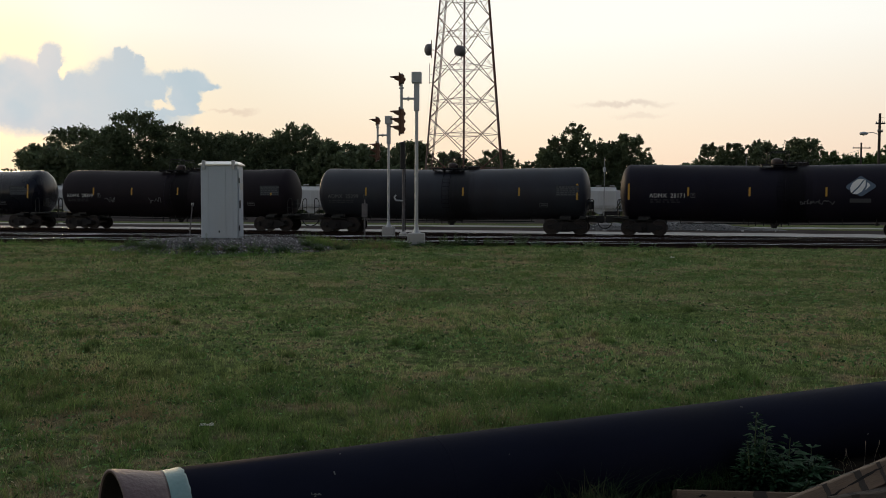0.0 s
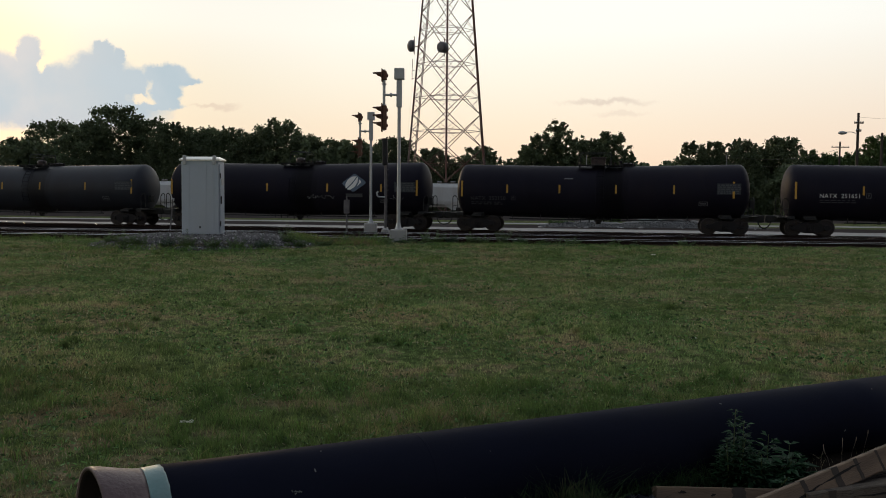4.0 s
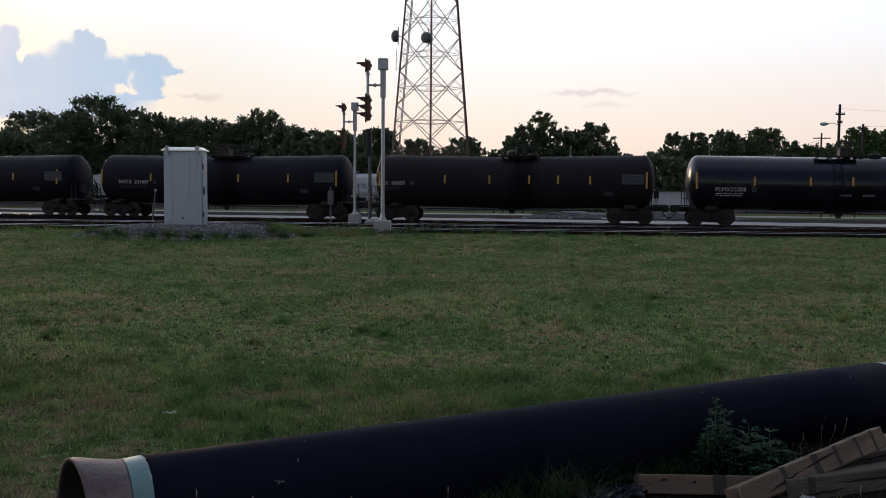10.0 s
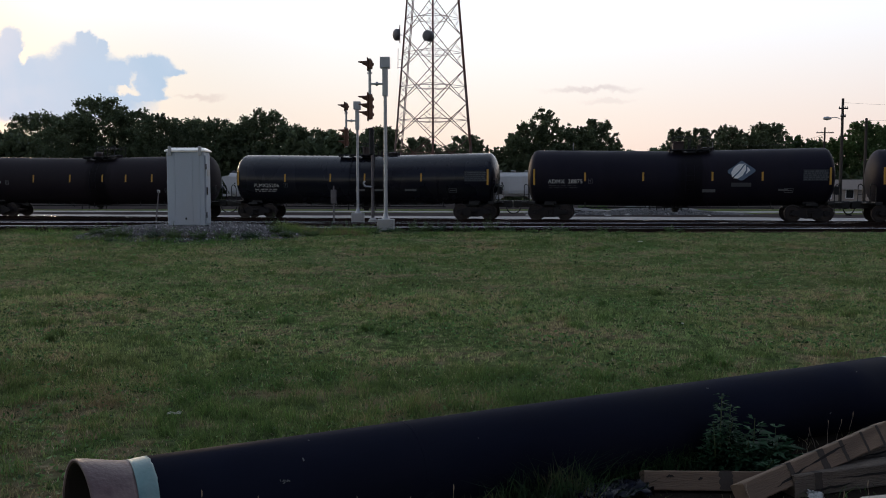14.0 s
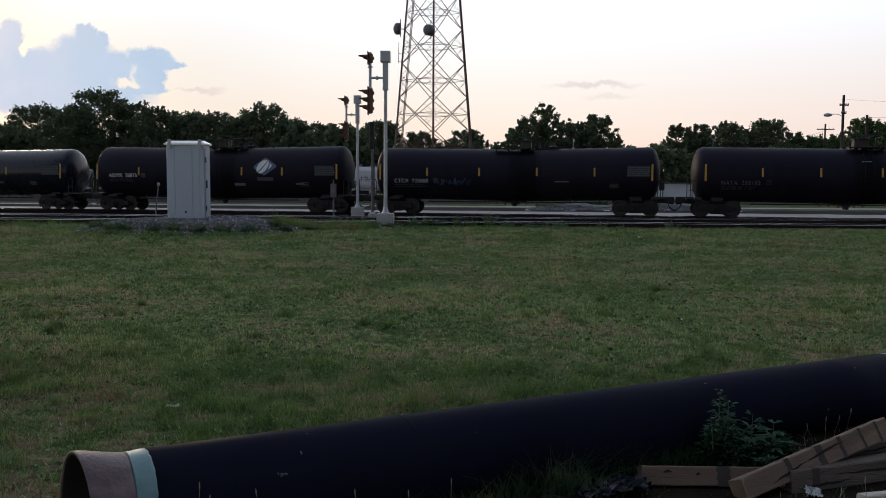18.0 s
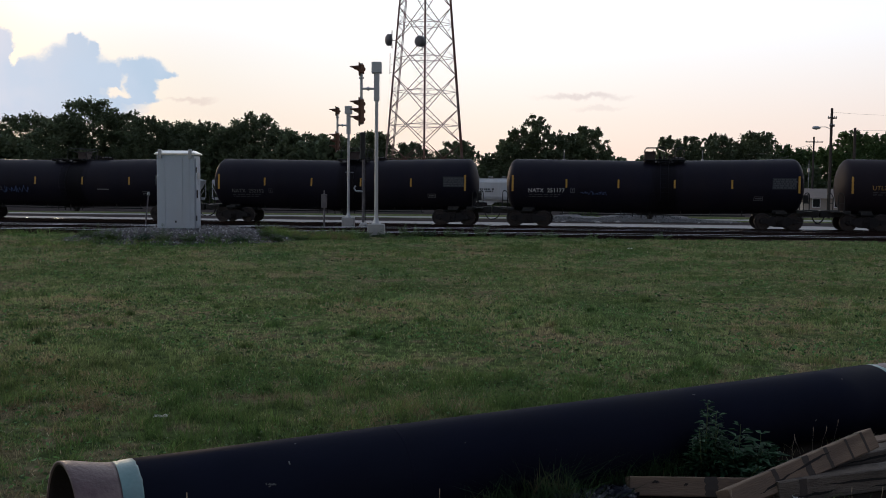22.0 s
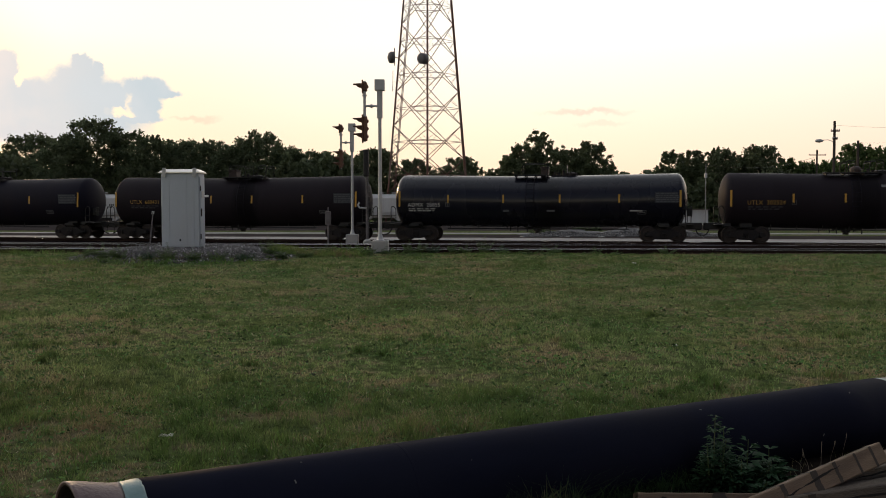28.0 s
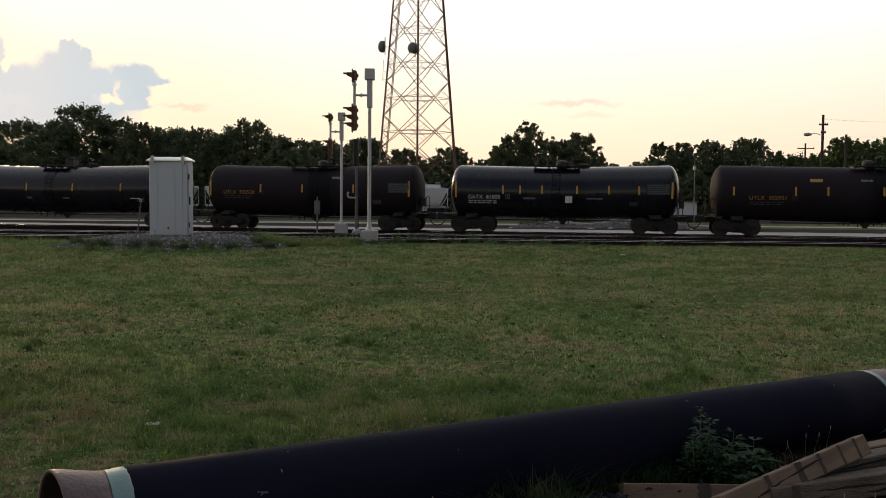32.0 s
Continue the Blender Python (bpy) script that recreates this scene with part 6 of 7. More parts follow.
def timber(a, b, w, h, roll, stains, cracks, label, seed, wood=None):
    """A squared timber from a to b, with band stains, drying cracks and rough ends."""
    a, b = Vector(a), Vector(b)
    ln = (b - a).length
    d = (b - a).normalized()
    m = Matrix.Translation(a) @ d.to_track_quat("X", "Z").to_matrix().to_4x4() @ Matrix.Rotation(radians(roll), 4, "X")
    rnd = random.Random(seed)
    root = thing("timber", m, label, "timber", "timbers beside the pipe")
    bm = bmesh.new()
    n = 14
    rings = []
    for i in range(n + 1):
        x = ln * i / n
        ch = 0.006
        o = [(-w / 2 + ch, -h / 2), (w / 2 - ch, -h / 2), (w / 2, -h / 2 + ch), (w / 2, h / 2 - ch), (w / 2 - ch, h / 2), (-w / 2 + ch, h / 2), (-w / 2, h / 2 - ch), (-w / 2, -h / 2 + ch)]
        rings.append([bm.verts.new((x + (rnd.uniform(-0.006, 0.006) if i in (0, n) else 0), y + rnd.uniform(-0.0012, 0.0012), z + rnd.uniform(-0.0012, 0.0012))) for y, z in o])
    for p, q in zip(rings[:-1], rings[1:]):
        for i in range(8):
            j = (i + 1) % 8
            bm.faces.new((p[i], p[j], q[j], q[i]))
    bm.faces.new(rings[0][::-1])
    bm.faces.new(rings[-1])
    bmesh.ops.recalc_face_normals(bm, faces=bm.faces[:])
    part("beam", bm, wood or M_LUMBER, root)
    for x, wd in stains:
        bm = bmesh.new()
        y1, z1 = w / 2 + 0.0016, h / 2 + 0.0016
        loop = [(-y1, -z1 + 2 * z1 * k / 8) for k in range(8)] + [(-y1 + 2 * y1 * k / 8, z1) for k in range(9)]
        lo = [bm.verts.new((x - wd / 2 + rnd.uniform(-0.09, 0.09) * wd, y, z)) for y, z in loop]
        hi = [bm.verts.new((x + wd / 2 + rnd.uniform(-0.09, 0.09) * wd, y, z)) for y, z in loop]
        for k in range(16):
            bm.faces.new((lo[k], hi[k], hi[k + 1], lo[k + 1]))
        part("band_stain", bm, M_STRAP_MARK, root)
    for x0, x1, z0, z1 in cracks:
        bm = bmesh.new()
        k = 9
        up, dn = [], []
        for i in range(k + 1):
            f = i / k
            x, z = x0 + (x1 - x0) * f, z0 + (z1 - z0) * f + rnd.uniform(-0.004, 0.004)
            t = 0.0075 * math.sin(math.pi * min(0.97, max(0.03, f)))
            up.append(bm.verts.new((x, -w / 2 - 0.0024, z + t)))
            dn.append(bm.verts.new((x, -w / 2 - 0.0024, z - t)))
        for i in range(k):
            bm.faces.new((dn[i], dn[i + 1], up[i + 1], up[i]))
        part("drying_crack", bm, M_CRACK, root)
    return root


M_CRACK = material("dark_wood_crack", (0.012, 0.009, 0.007), 0.95, 0, 0.2, 20, 80, 0.0)
M_OLD_LOG = material("grey_weathered_log", (0.125, 0.098, 0.074), 0.9, 0, 0.6, 3.5, 26, 0.7, (0.045, 0.036, 0.030), 0.75, (1, 5, 5), 0.1)
timber((1.111, 4.775, 0.055), (1.93, 4.76, 0.055), 0.10, 0.108, -20, [(0.46, 0.075)], [(0.12, 0.17, 0.022, 0.024), (0.30, 0.33, 0.01, 0.012)], "pale squared timber lying in the grass", 1)
timber((1.595, 4.56, 0.048), (2.665, 5.150, 0.228), 0.105, 0.120, -27, [(0.36, 0.035), (0.62, 0.05), (0.80, 0.03), (0.985, 0.02), (1.13, 0.022)], [(0.20, 0.50, -0.032, 0.004), (0.48, 0.84, 0.0, 0.030)],
       "weathered squared timber leaning on others, with dark band stains", 2)
timber((1.90, 4.72, 0.050), (3.05, 5.10, 0.062), 0.16, 0.125, -8, [(0.16, 0.05)], [(0.30, 0.9, 0.02, 0.0), (0.1, 0.4, -0.03, -0.02), (0.62, 1.1, -0.03, -0.022)], "grey weathered timber on the ground", 3, M_OLD_LOG)
timber((2.28, 5.08, 0.075), (3.45, 5.52, 0.14), 0.15, 0.08, -6, [], [(0.2, 0.8, 0.0, 0.01), (0.5, 1.1, 0.02, 0.012)], "grey split timber across the stack", 4, M_OLD_LOG)
timber((2.24, 4.50, 0.035), (2.98, 4.66, 0.045), 0.09, 0.035, -10, [], [(0.1, 0.5, 0.004, 0.0)], "pale bleached board in the grass", 5, M_PALE_BOARD)
timber((2.42, 4.44, 0.018), (2.78, 4.46, 0.018), 0.10, 0.035, -6, [], [], "short pale bleached offcut board in the grass", 6, M_PALE_BOARD)
timber((2.66, 5.40, 0.08), (3.70, 5.80, 0.12), 0.10, 0.10, 0, [], [], "pale timber end behind the stack", 7)


def stone_pad():
    """Crushed stone on the mound under the cabinet, and pale stones along the rail."""
    rnd = np.random.default_rng(8)
    base = np.array([(1, 0, 0), (0, 1, 0), (-1, 0, 0), (0, -1, 0), (0, 0, 1), (0, 0, -1)], float)
    tri = np.array([(0, 1, 4), (1, 2, 4), (2, 3, 4), (3, 0, 4), (1, 0, 5), (2, 1, 5), (3, 2, 5), (0, 3, 5)])
    V, F = [], []
    k = 0
    while k < 11000:
        x, y = rnd.uniform(-14.2, -3.8), rnd.uniform(27.3, 35.6)
        d = ((x + 9.3) / 4.3) ** 2 + ((y - 32.0) / 4.6) ** 2
        if d > 0.97 or rnd.uniform() < (d - 0.6) * 1.2:
            continue
        s = rnd.uniform(0.022, 0.056)
        b = base * s * rnd.uniform(0.6, 1.3, (6, 1)) * rnd.uniform(0.7, 1.2, (1, 3))
        a = rnd.uniform(0, 6.28)
        c, q = math.cos(a), math.sin(a)
        b = b @ np.array([[c, q, 0], [-q, c, 0], [0, 0, 1]])
        V.append(b + np.array([x, y, ground_height(x, y) + s * 0.3]))
        F.append(tri + 6 * k)
        k += 1
    ob = new("gravel_mound", raw_mesh("gravel_mound", np.concatenate(V), np.concatenate(F), M_STONES))
    tagged(ob, "mound of crushed purplish-grey stone", "gravel", kind="stuff")


def stone_material():
    m = bpy.data.materials.new("crushed_stone")
    m.use_nodes = True
    n, l = m.node_tree.nodes, m.node_tree.links
    b = n["Principled BSDF"]
    b.inputs["Roughness"].default_value = 0.85
    g = n.new("ShaderNodeNewGeometry")
    r = n.new("ShaderNodeValToRGB")
    e = r.color_ramp.elements
    e[0].position, e[0].color = 0.0, (0.050, 0.047, 0.048, 1)
    e[1].position, e[1].color = 1.0, (0.46, 0.45, 0.44, 1)
    e.new(0.6).color = (0.115, 0.107, 0.108, 1)
    e.new(0.86).color = (0.21, 0.20, 0.20, 1)
    l.new(g.outputs["Random Per Island"], r.inputs[0])
    l.new(r.outputs[0], b.inputs["Base Color"])
    return m


M_STONES = stone_material()
stone_pad()


def blade_material(name, green, straw, dry, through=0.5):
    """Blades of grass: green to straw in patches, every blade a little different."""
    m = bpy.data.materials.new(name)
    m.use_nodes = True
    n, l = m.node_tree.nodes, m.node_tree.links
    b = n["Principled BSDF"]
    b.inputs["Roughness"].default_value, b.inputs["Specular IOR Level"].default_value = 0.55, 0.3
    co = n.new("ShaderNodeTexCoord")
    f = []
    for sc, det in ((0.55, 6), (3.2, 6)):
        t = n.new("ShaderNodeTexNoise")
        t.inputs["Scale"].default_value, t.inputs["Detail"].default_value = sc, det
        l.new(co.outputs["Object"], t.inputs[0])
        f.append(t)
    mixn = n.new("ShaderNodeMix")
    mixn.inputs[0].default_value = 0.5
    l.new(f[0].outputs[0], mixn.inputs[2])
    l.new(f[1].outputs[0], mixn.inputs[3])
    g = n.new("ShaderNodeNewGeometry")
    add = n.new("ShaderNodeMath")
    add.operation = "MULTIPLY_ADD"
    add.inputs[1].default_value = 0.15
    l.new(g.outputs["Random Per Island"], add.inputs[0])
    pale = n.new("ShaderNodeMapRange")
    pale.inputs[1].default_value, pale.inputs[2].default_value, pale.inputs[4].default_value = 0.88, 0.90, 0.08
    l.new(g.outputs["Random Per Island"], pale.inputs[0])
    base = n.new("ShaderNodeMath")
    con = n.new("ShaderNodeMapRange")
    con.clamp = False
    con.inputs[1].default_value, con.inputs[2].default_value, con.inputs[3].default_value, con.inputs[4].default_value = 0.3, 0.7, -0.06, 1.06
    l.new(mixn.outputs[0], con.inputs[0])
    l.new(con.outputs[0], base.inputs[0])
    l.new(pale.outputs[0], base.inputs[1])
    l.new(base.outputs[0], add.inputs[2])
    r = n.new("ShaderNodeValToRGB")
    e = r.color_ramp.elements
    e[0].position, e[0].color = dry - 0.17, (*[c * 0.66 for c in green], 1)
    e[1].position, e[1].color = dry + 0.13, (*straw, 1)
    e.new(dry - 0.05).color = (*green, 1)
    e.new(dry + 0.05).color = (*[(c + d) / 2 for c, d in zip(green, straw)], 1)
    l.new(add.outputs[0], r.inputs[0])
    wn = n.new("ShaderNodeTexWhiteNoise")
    wn.noise_dimensions = "1D"
    l.new(g.outputs["Random Per Island"], wn.inputs["W"])
    mr = n.new("ShaderNodeMapRange")
    mr.inputs[3].default_value, mr.inputs[4].default_value = 0.55, 1.55
    l.new(wn.outputs[0], mr.inputs[0])
    mx = n.new("ShaderNodeMix")
    mx.data_type, mx.blend_type = "RGBA", "MULTIPLY"
    mx.inputs[0].default_value = 1
    l.new(r.outputs[0], mx.inputs[6])
    l.new(mr.outputs[0], mx.inputs[7])
    # broad drifts: fresh bluish green here, tired purplish brown there
    drift = n.new("ShaderNodeTexNoise")
    drift.inputs["Scale"].default_value, drift.inputs["Detail"].default_value, drift.inputs["Roughness"].default_value = 0.30, 5, 0.6
    l.new(co.outputs["Object"], drift.inputs[0])
    dr = n.new("ShaderNodeValToRGB")
    de = dr.color_ramp.elements
    de[0].position, de[0].color = 0.34, (0.80, 0.96, 0.90, 1)
    de[1].position, de[1].color = 0.68, (1.06, 0.84, 0.95, 1)
    de.new(0.50).color = (1.04, 1.04, 1.0, 1)
    l.new(drift.outputs[0], dr.inputs[0])
    dm = n.new("ShaderNodeMix")
    dm.data_type, dm.blend_type = "RGBA", "MULTIPLY"
    dm.inputs[0].default_value = 1
    l.new(mx.outputs[2], dm.inputs[6])
    l.new(dr.outputs[0], dm.inputs[7])
    l.new(dm.outputs[2], b.inputs["Base Color"])
    tr = n.new("ShaderNodeBsdfTranslucent")
    l.new(dm.outputs[2], tr.inputs[0])
    ms = n.new("ShaderNodeMixShader")
    ms.inputs[0].default_value = through
    l.new(b.outputs[0], ms.inputs[1])
    l.new(tr.outputs[0], ms.inputs[2])
    l.new(ms.outputs[0], n["Material Output"].inputs[0])
    return m


M_BLADE = blade_material("lawn_blade", (0.212, 0.285, 0.112), (0.276, 0.250, 0.142), 0.65)
M_BLADE_NEAR = blade_material("lush_lawn_blade", (0.168, 0.236, 0.078), (0.270, 0.215, 0.128), 0.665)
M_BLADE_MID = blade_material("middle_lawn_blade", (0.246, 0.336, 0.126), (0.328, 0.290, 0.164), 0.65)
M_TALL = blade_material("tall_grass_blade", (0.124, 0.205, 0.058), (0.20, 0.17, 0.09), 0.75)


def blades(px, py, h, w, rnd, lean=0.5, simple=False):
    """Bent blades, two quads each, rooted at px, py."""
    k = len(px)
    pz = np.array([ground_height(float(a), float(b)) for a, b in zip(px, py)]) - 0.004
    root = np.stack([px, py, pz], 1)
    a = rnd.uniform(0, 2 * np.pi, k)
    side = np.stack([np.cos(a), np.sin(a), 0 * a], 1) * (w / 2)[:, None]
    b = rnd.uniform(0, 2 * np.pi, k)
    tilt = rnd.uniform(0.1, lean, k) * h
    out = np.stack([np.cos(b) * tilt, np.sin(b) * tilt, 0 * a], 1)
    up = np.zeros((k, 3))
    up[:, 2] = h
    mid = root + up * 0.55 + out * 0.3
    tip = root + up * 0.95 + out
    if simple:
        v = np.stack([root - side, root + side, tip + side * 0.25, tip - side * 0.25], 1).reshape(-1, 3)
        return v, np.arange(k * 4).reshape(-1, 4)
    v = np.stack([root - side, root + side, mid + side * 0.8, mid - side * 0.8, tip + side * 0.12, tip - side * 0.12], 1).reshape(-1, 3)
    i = np.arange(k)[:, None] * 6
    f = np.concatenate([i + np.array([[0, 1, 2, 3]]), i + np.array([[3, 2, 4, 5]])], 1).reshape(-1, 4)
    return v, f


def under_pipe(x, y, grow=0.0):
    p = PIPE_M.inverted() @ Vector((x, y, 0.15))
    return -0.02 < p.x < 6.08 and abs(p.y) < 0.16 + grow


def lawn():
    rnd = np.random.default_rng(21)
    for y0, y1, dens, h, w, name in ((2.6, 8.0, 3300, 0.066, 0.0046, "near"), (8.0, 14.0, 1400, 0.050, 0.0072, "mid"), (14.0, 23.0, 620, 0.048, 0.0125, "far"), (23.0, 37.5, 280, 0.052, 0.021, "edge")):
        area = 0.60 * (y1 ** 2 - y0 ** 2)
        tufts = int(area * dens / 7)
        ty = np.sqrt(rnd.uniform(y0 ** 2, y1 ** 2, tufts))
        tx = ty * rnd.uniform(-0.60, 0.60, tufts)
        if y1 < 15:
            # let one kind of turf run into the next
            ty = np.maximum(2.7, ty + rnd.normal(0, 0.55, tufts))
        # patchy growth: thick darker tufts here, thin cropped turf there
        g = np.sin(tx * 0.9 + 1.3 * np.sin(ty * 0.6)) + np.sin(ty * 1.1 + 1.7 * np.sin(tx * 0.45)) + np.sin(tx * 2.3 + ty * 1.9) * 0.6
        big = np.clip(0.75 + 0.15 * g + rnd.normal(0, 0.18, tufts), 0.35, 1.9)
        big = np.where(rnd.uniform(0, 1, tufts) < 0.03, big * 1.7, big)
        reps = 7
        px = np.repeat(tx, reps) + rnd.normal(0, 1, tufts * reps) * (0.022 if y1 < 15 else 0.05)
        py = np.repeat(ty, reps) + rnd.normal(0, 1, tufts * reps) * (0.022 if y1 < 15 else 0.05)
        hh = np.repeat(big, reps) * h * rnd.uniform(0.55, 1.25, tufts * reps)
        lim = 34.15 + np.where(px < -3.5, 3.4, 0.0) - 0.04 * px + rnd.normal(0, 0.15, len(px))
        ok = py < lim
        d = ((px + 9.3) / 4.1) ** 2 + ((py - 32.3) / 4.1) ** 2
        ok &= (d > 0.95) | (rnd.uniform(0, 1, len(px)) < 0.04)
        if name == "near":
            ok &= ~np.array([under_pipe(a, b) for a, b in zip(px, py)])
            ok &= ~((px > 0.25) & (py < 3.609 + (px + 1.587) * 0.5994) & (rnd.uniform(0, 1, len(px)) < 0.95))
        px, py, hh = px[ok], py[ok], hh[ok]
        v, f = blades(px, py, hh, rnd.uniform(0.7, 1.4, len(px)) * w, rnd, 1.15, y0 > 13)
        # coarse darker tufts standing out of the turf
        nt = int(area * (11.0 if y1 < 9 else 1.2 if y1 < 15 else 0.8))
        ty = np.sqrt(rnd.uniform(y0 ** 2, y1 ** 2, nt))
        tx = ty * rnd.uniform(-0.60, 0.60, nt)
        per = 62 if y1 < 9 else 95 if y1 < 15 else 52
        sp = np.repeat(rnd.uniform(0.02, 0.085, nt), per) * (1 if y1 < 15 else 1.8)
        cx = np.repeat(tx, per) + rnd.normal(0, 1, nt * per) * sp * 1.4
        cy = np.repeat(ty, per) + rnd.normal(0, 1, nt * per) * sp
        ch = np.repeat(rnd.uniform(0.7, 1.5, nt), per) * h * 1.6 * rnd.uniform(0.5, 1.2, nt * per)
        ok = (cy < 33.8) & ((((cx + 9.3) / 4.1) ** 2 + ((cy - 32.3) / 4.1) ** 2) > 0.95)
        if name == "near":
            ok &= ~np.array([under_pipe(a, b) for a, b in zip(cx, cy)])
            ok &= ~((cx > 0.25) & (cy < 3.7 + (cx + 1.587) * 0.5994))
        cx, cy, ch = cx[ok], cy[ok], ch[ok]
        v2, f2 = blades(cx, cy, ch, rnd.uniform(0.8, 1.4, len(cx)) * w, rnd, 1.0, y0 > 13)
        tagged(new("coarse_grass", raw_mesh("coarse_grass", v2, f2, M_TALL)), "coarse dark green tufts in the lawn", "grass", kind="stuff")
        tagged(new("lawn_grass", raw_mesh("lawn_grass", v, f, {"near": M_BLADE_NEAR, "mid": M_BLADE_MID}.get(name, M_BLADE))), "short mown grass with dry straw patches", "grass", kind="stuff")


lawn()

M_CLOVER = leaf_material("broad_lawn_weed_leaf", (0.085, 0.175, 0.055), 0.8, 0.3)
M_DRY_TIP = leaf_material("dry_seed_tip", (0.40, 0.35, 0.24), 0.5, 0.3)
M_DARK_GROUND = material("near_black_ground", (0.020, 0.016, 0.013), 0.95, 0, 0.5, 6, 60, 0.5, (0.035, 0.028, 0.02), 0.5, (1, 1, 1), 0, 0.0)


def lawn_speckle():
    """Broad little weed leaves and pale dry tips scattered through the turf."""
    rnd = np.random.default_rng(55)
    for y0, y1, leaves, tips, s in ((2.6, 8.0, 420, 130, 1.0), (8.0, 14.0, 150, 60, 1.5), (14.0, 24.0, 40, 14, 2.0), (24.0, 34.0, 12, 3, 2.6)):
        area = 0.60 * (y1 ** 2 - y0 ** 2)
        for kind, k in (("leaf", int(area * leaves)), ("tip", int(area * tips))):
            y = np.sqrt(rnd.uniform(y0 ** 2, y1 ** 2, k))
            x = y * rnd.uniform(-0.60, 0.60, k)
            keep = np.sin(x * 2.1 + 1.7 * np.sin(y * 1.3)) + np.sin(y * 2.7 + 1.1 * np.sin(x * 1.9)) + rnd.normal(0, 0.8, k) > -0.2
            keep &= (((x + 9.3) / 4.3) ** 2 + ((y - 32.0) / 4.6) ** 2) > 1.0
            keep &= ~((x > 0.25) & (y < 3.7 + (x + 1.587) * 0.5994))
            if y1 < 9:
                keep &= ~np.array([under_pipe(a, b, 0.02) for a, b in zip(x, y)])
            x, y = x[keep], y[keep]
            k = len(x)
            z = np.array([ground_height(float(a), float(b)) for a, b in zip(x, y)])
            p = np.stack([x, y, z + rnd.uniform(0.02, 0.055, k) * (1 if kind == "leaf" else 1.35)], 1)
            d = rnd.normal(size=(k, 3)) * np.array([1, 1, 0.45 if kind == "leaf" else 2.0])
            d /= np.linalg.norm(d, axis=1)[:, None]
            e = np.cross(d, rnd.normal(size=(k, 3)))
            e /= np.linalg.norm(e, axis=1)[:, None]
            ln = rnd.uniform(0.010, 0.024, (k, 1)) * s * (1 if kind == "leaf" else 0.8)
            wd = ln * (0.42 if kind == "leaf" else 0.16)
            v = np.stack([p - d * ln, p + e * wd, p + d * ln, p - e * wd], 1).reshape(-1, 3)
            name = "lawn_weeds" if kind == "leaf" else "dry_grass_tips"
            ob = new(name, raw_mesh(name, v, np.arange(len(v)).reshape(-1, 4), M_CLOVER if kind == "leaf" else M_DRY_TIP))
            tagged(ob, "small broad-leaved weeds through the lawn" if kind == "leaf" else "pale dry grass tips through the lawn", "grass", kind="stuff")


lawn_speckle()


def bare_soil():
    """Near-black sheet over the ground under the timbers, in front of the pipe."""
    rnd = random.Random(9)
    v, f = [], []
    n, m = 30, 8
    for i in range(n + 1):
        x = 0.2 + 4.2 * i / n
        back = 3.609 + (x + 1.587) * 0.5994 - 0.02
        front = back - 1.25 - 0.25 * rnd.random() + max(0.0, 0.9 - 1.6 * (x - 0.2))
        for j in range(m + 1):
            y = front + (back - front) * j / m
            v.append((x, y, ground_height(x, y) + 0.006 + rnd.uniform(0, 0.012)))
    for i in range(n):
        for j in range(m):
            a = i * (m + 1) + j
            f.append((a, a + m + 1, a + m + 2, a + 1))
    tagged(new("bare_soil", raw_mesh("bare_soil", v, f, M_DARK_GROUND)), "near-black ground under the timbers by the pipe", "soil", kind="structure")


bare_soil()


def seed_stalk(x, y, h, lean, seed):
    """A thin dry stalk with a seed head."""
    rnd = random.Random(seed)
    root = thing("seed_stalk", pose(x, y, ground_height(x, y) - 0.01, 0, lean, rnd.uniform(0, 360)), "thin pale dry grass stalk with a seed head", "grass", "seed stalks")
    bm = bmesh.new()
    bar(bm, [(0, 0, 0), (0.01, 0, h * 0.5), (0.03, 0, h - 0.03)], 0.0011, 5)
    part("stem", bm, M_DRY_STALK, root)
    bm = lathe(bmesh.new(), [(h - 0.035, 0.001), (h - 0.025, 0.0026), (h - 0.01, 0.0024), (h, 0.0008)], 8, "z")
    part("seed_head", bm, M_DRY_STALK, root, "", pose(0.03, 0, 0))


M_DRY_STALK = material("dry_straw", (0.34, 0.26, 0.18), 0.8, 0, 0.3, 20, 90, 0.0)
for i, (x, y, h, lean) in enumerate([(-1.02, 3.50, 0.48, 2), (-0.98, 3.52, 0.40, -4), (-0.74, 3.62, 0.40, 6), (-1.50, 3.42, 0.41, -3), (-0.36, 3.88, 0.30, 5), (-0.17, 3.92, 0.28, -5), (0.03, 3.98, 0.36, 9),
                                     (1.62, 4.45, 0.17, 2), (2.22, 4.42, 0.20, -6), (2.35, 4.40, 0.24, 8), (2.52, 4.46, 0.20, -10), (2.05, 4.38, 0.15, 4), (2.66, 4.50, 0.18, 5),
                                     (2.38, 5.58, 0.17, -6), (2.46, 5.62, 0.14, 8), (2.55, 5.66, 0.20, -3), (2.62, 5.70, 0.22, 5), (2.72, 5.74, 0.26, 3)]):
    seed_stalk(x, y, h, lean, 500 + i)


# darker copy of the tall grass: the pipe's shade is in its colour
M_TALL_SHADE = blade_material("shaded_long_grass_blade", (0.048, 0.098, 0.036), (0.13, 0.11, 0.06), 0.72)


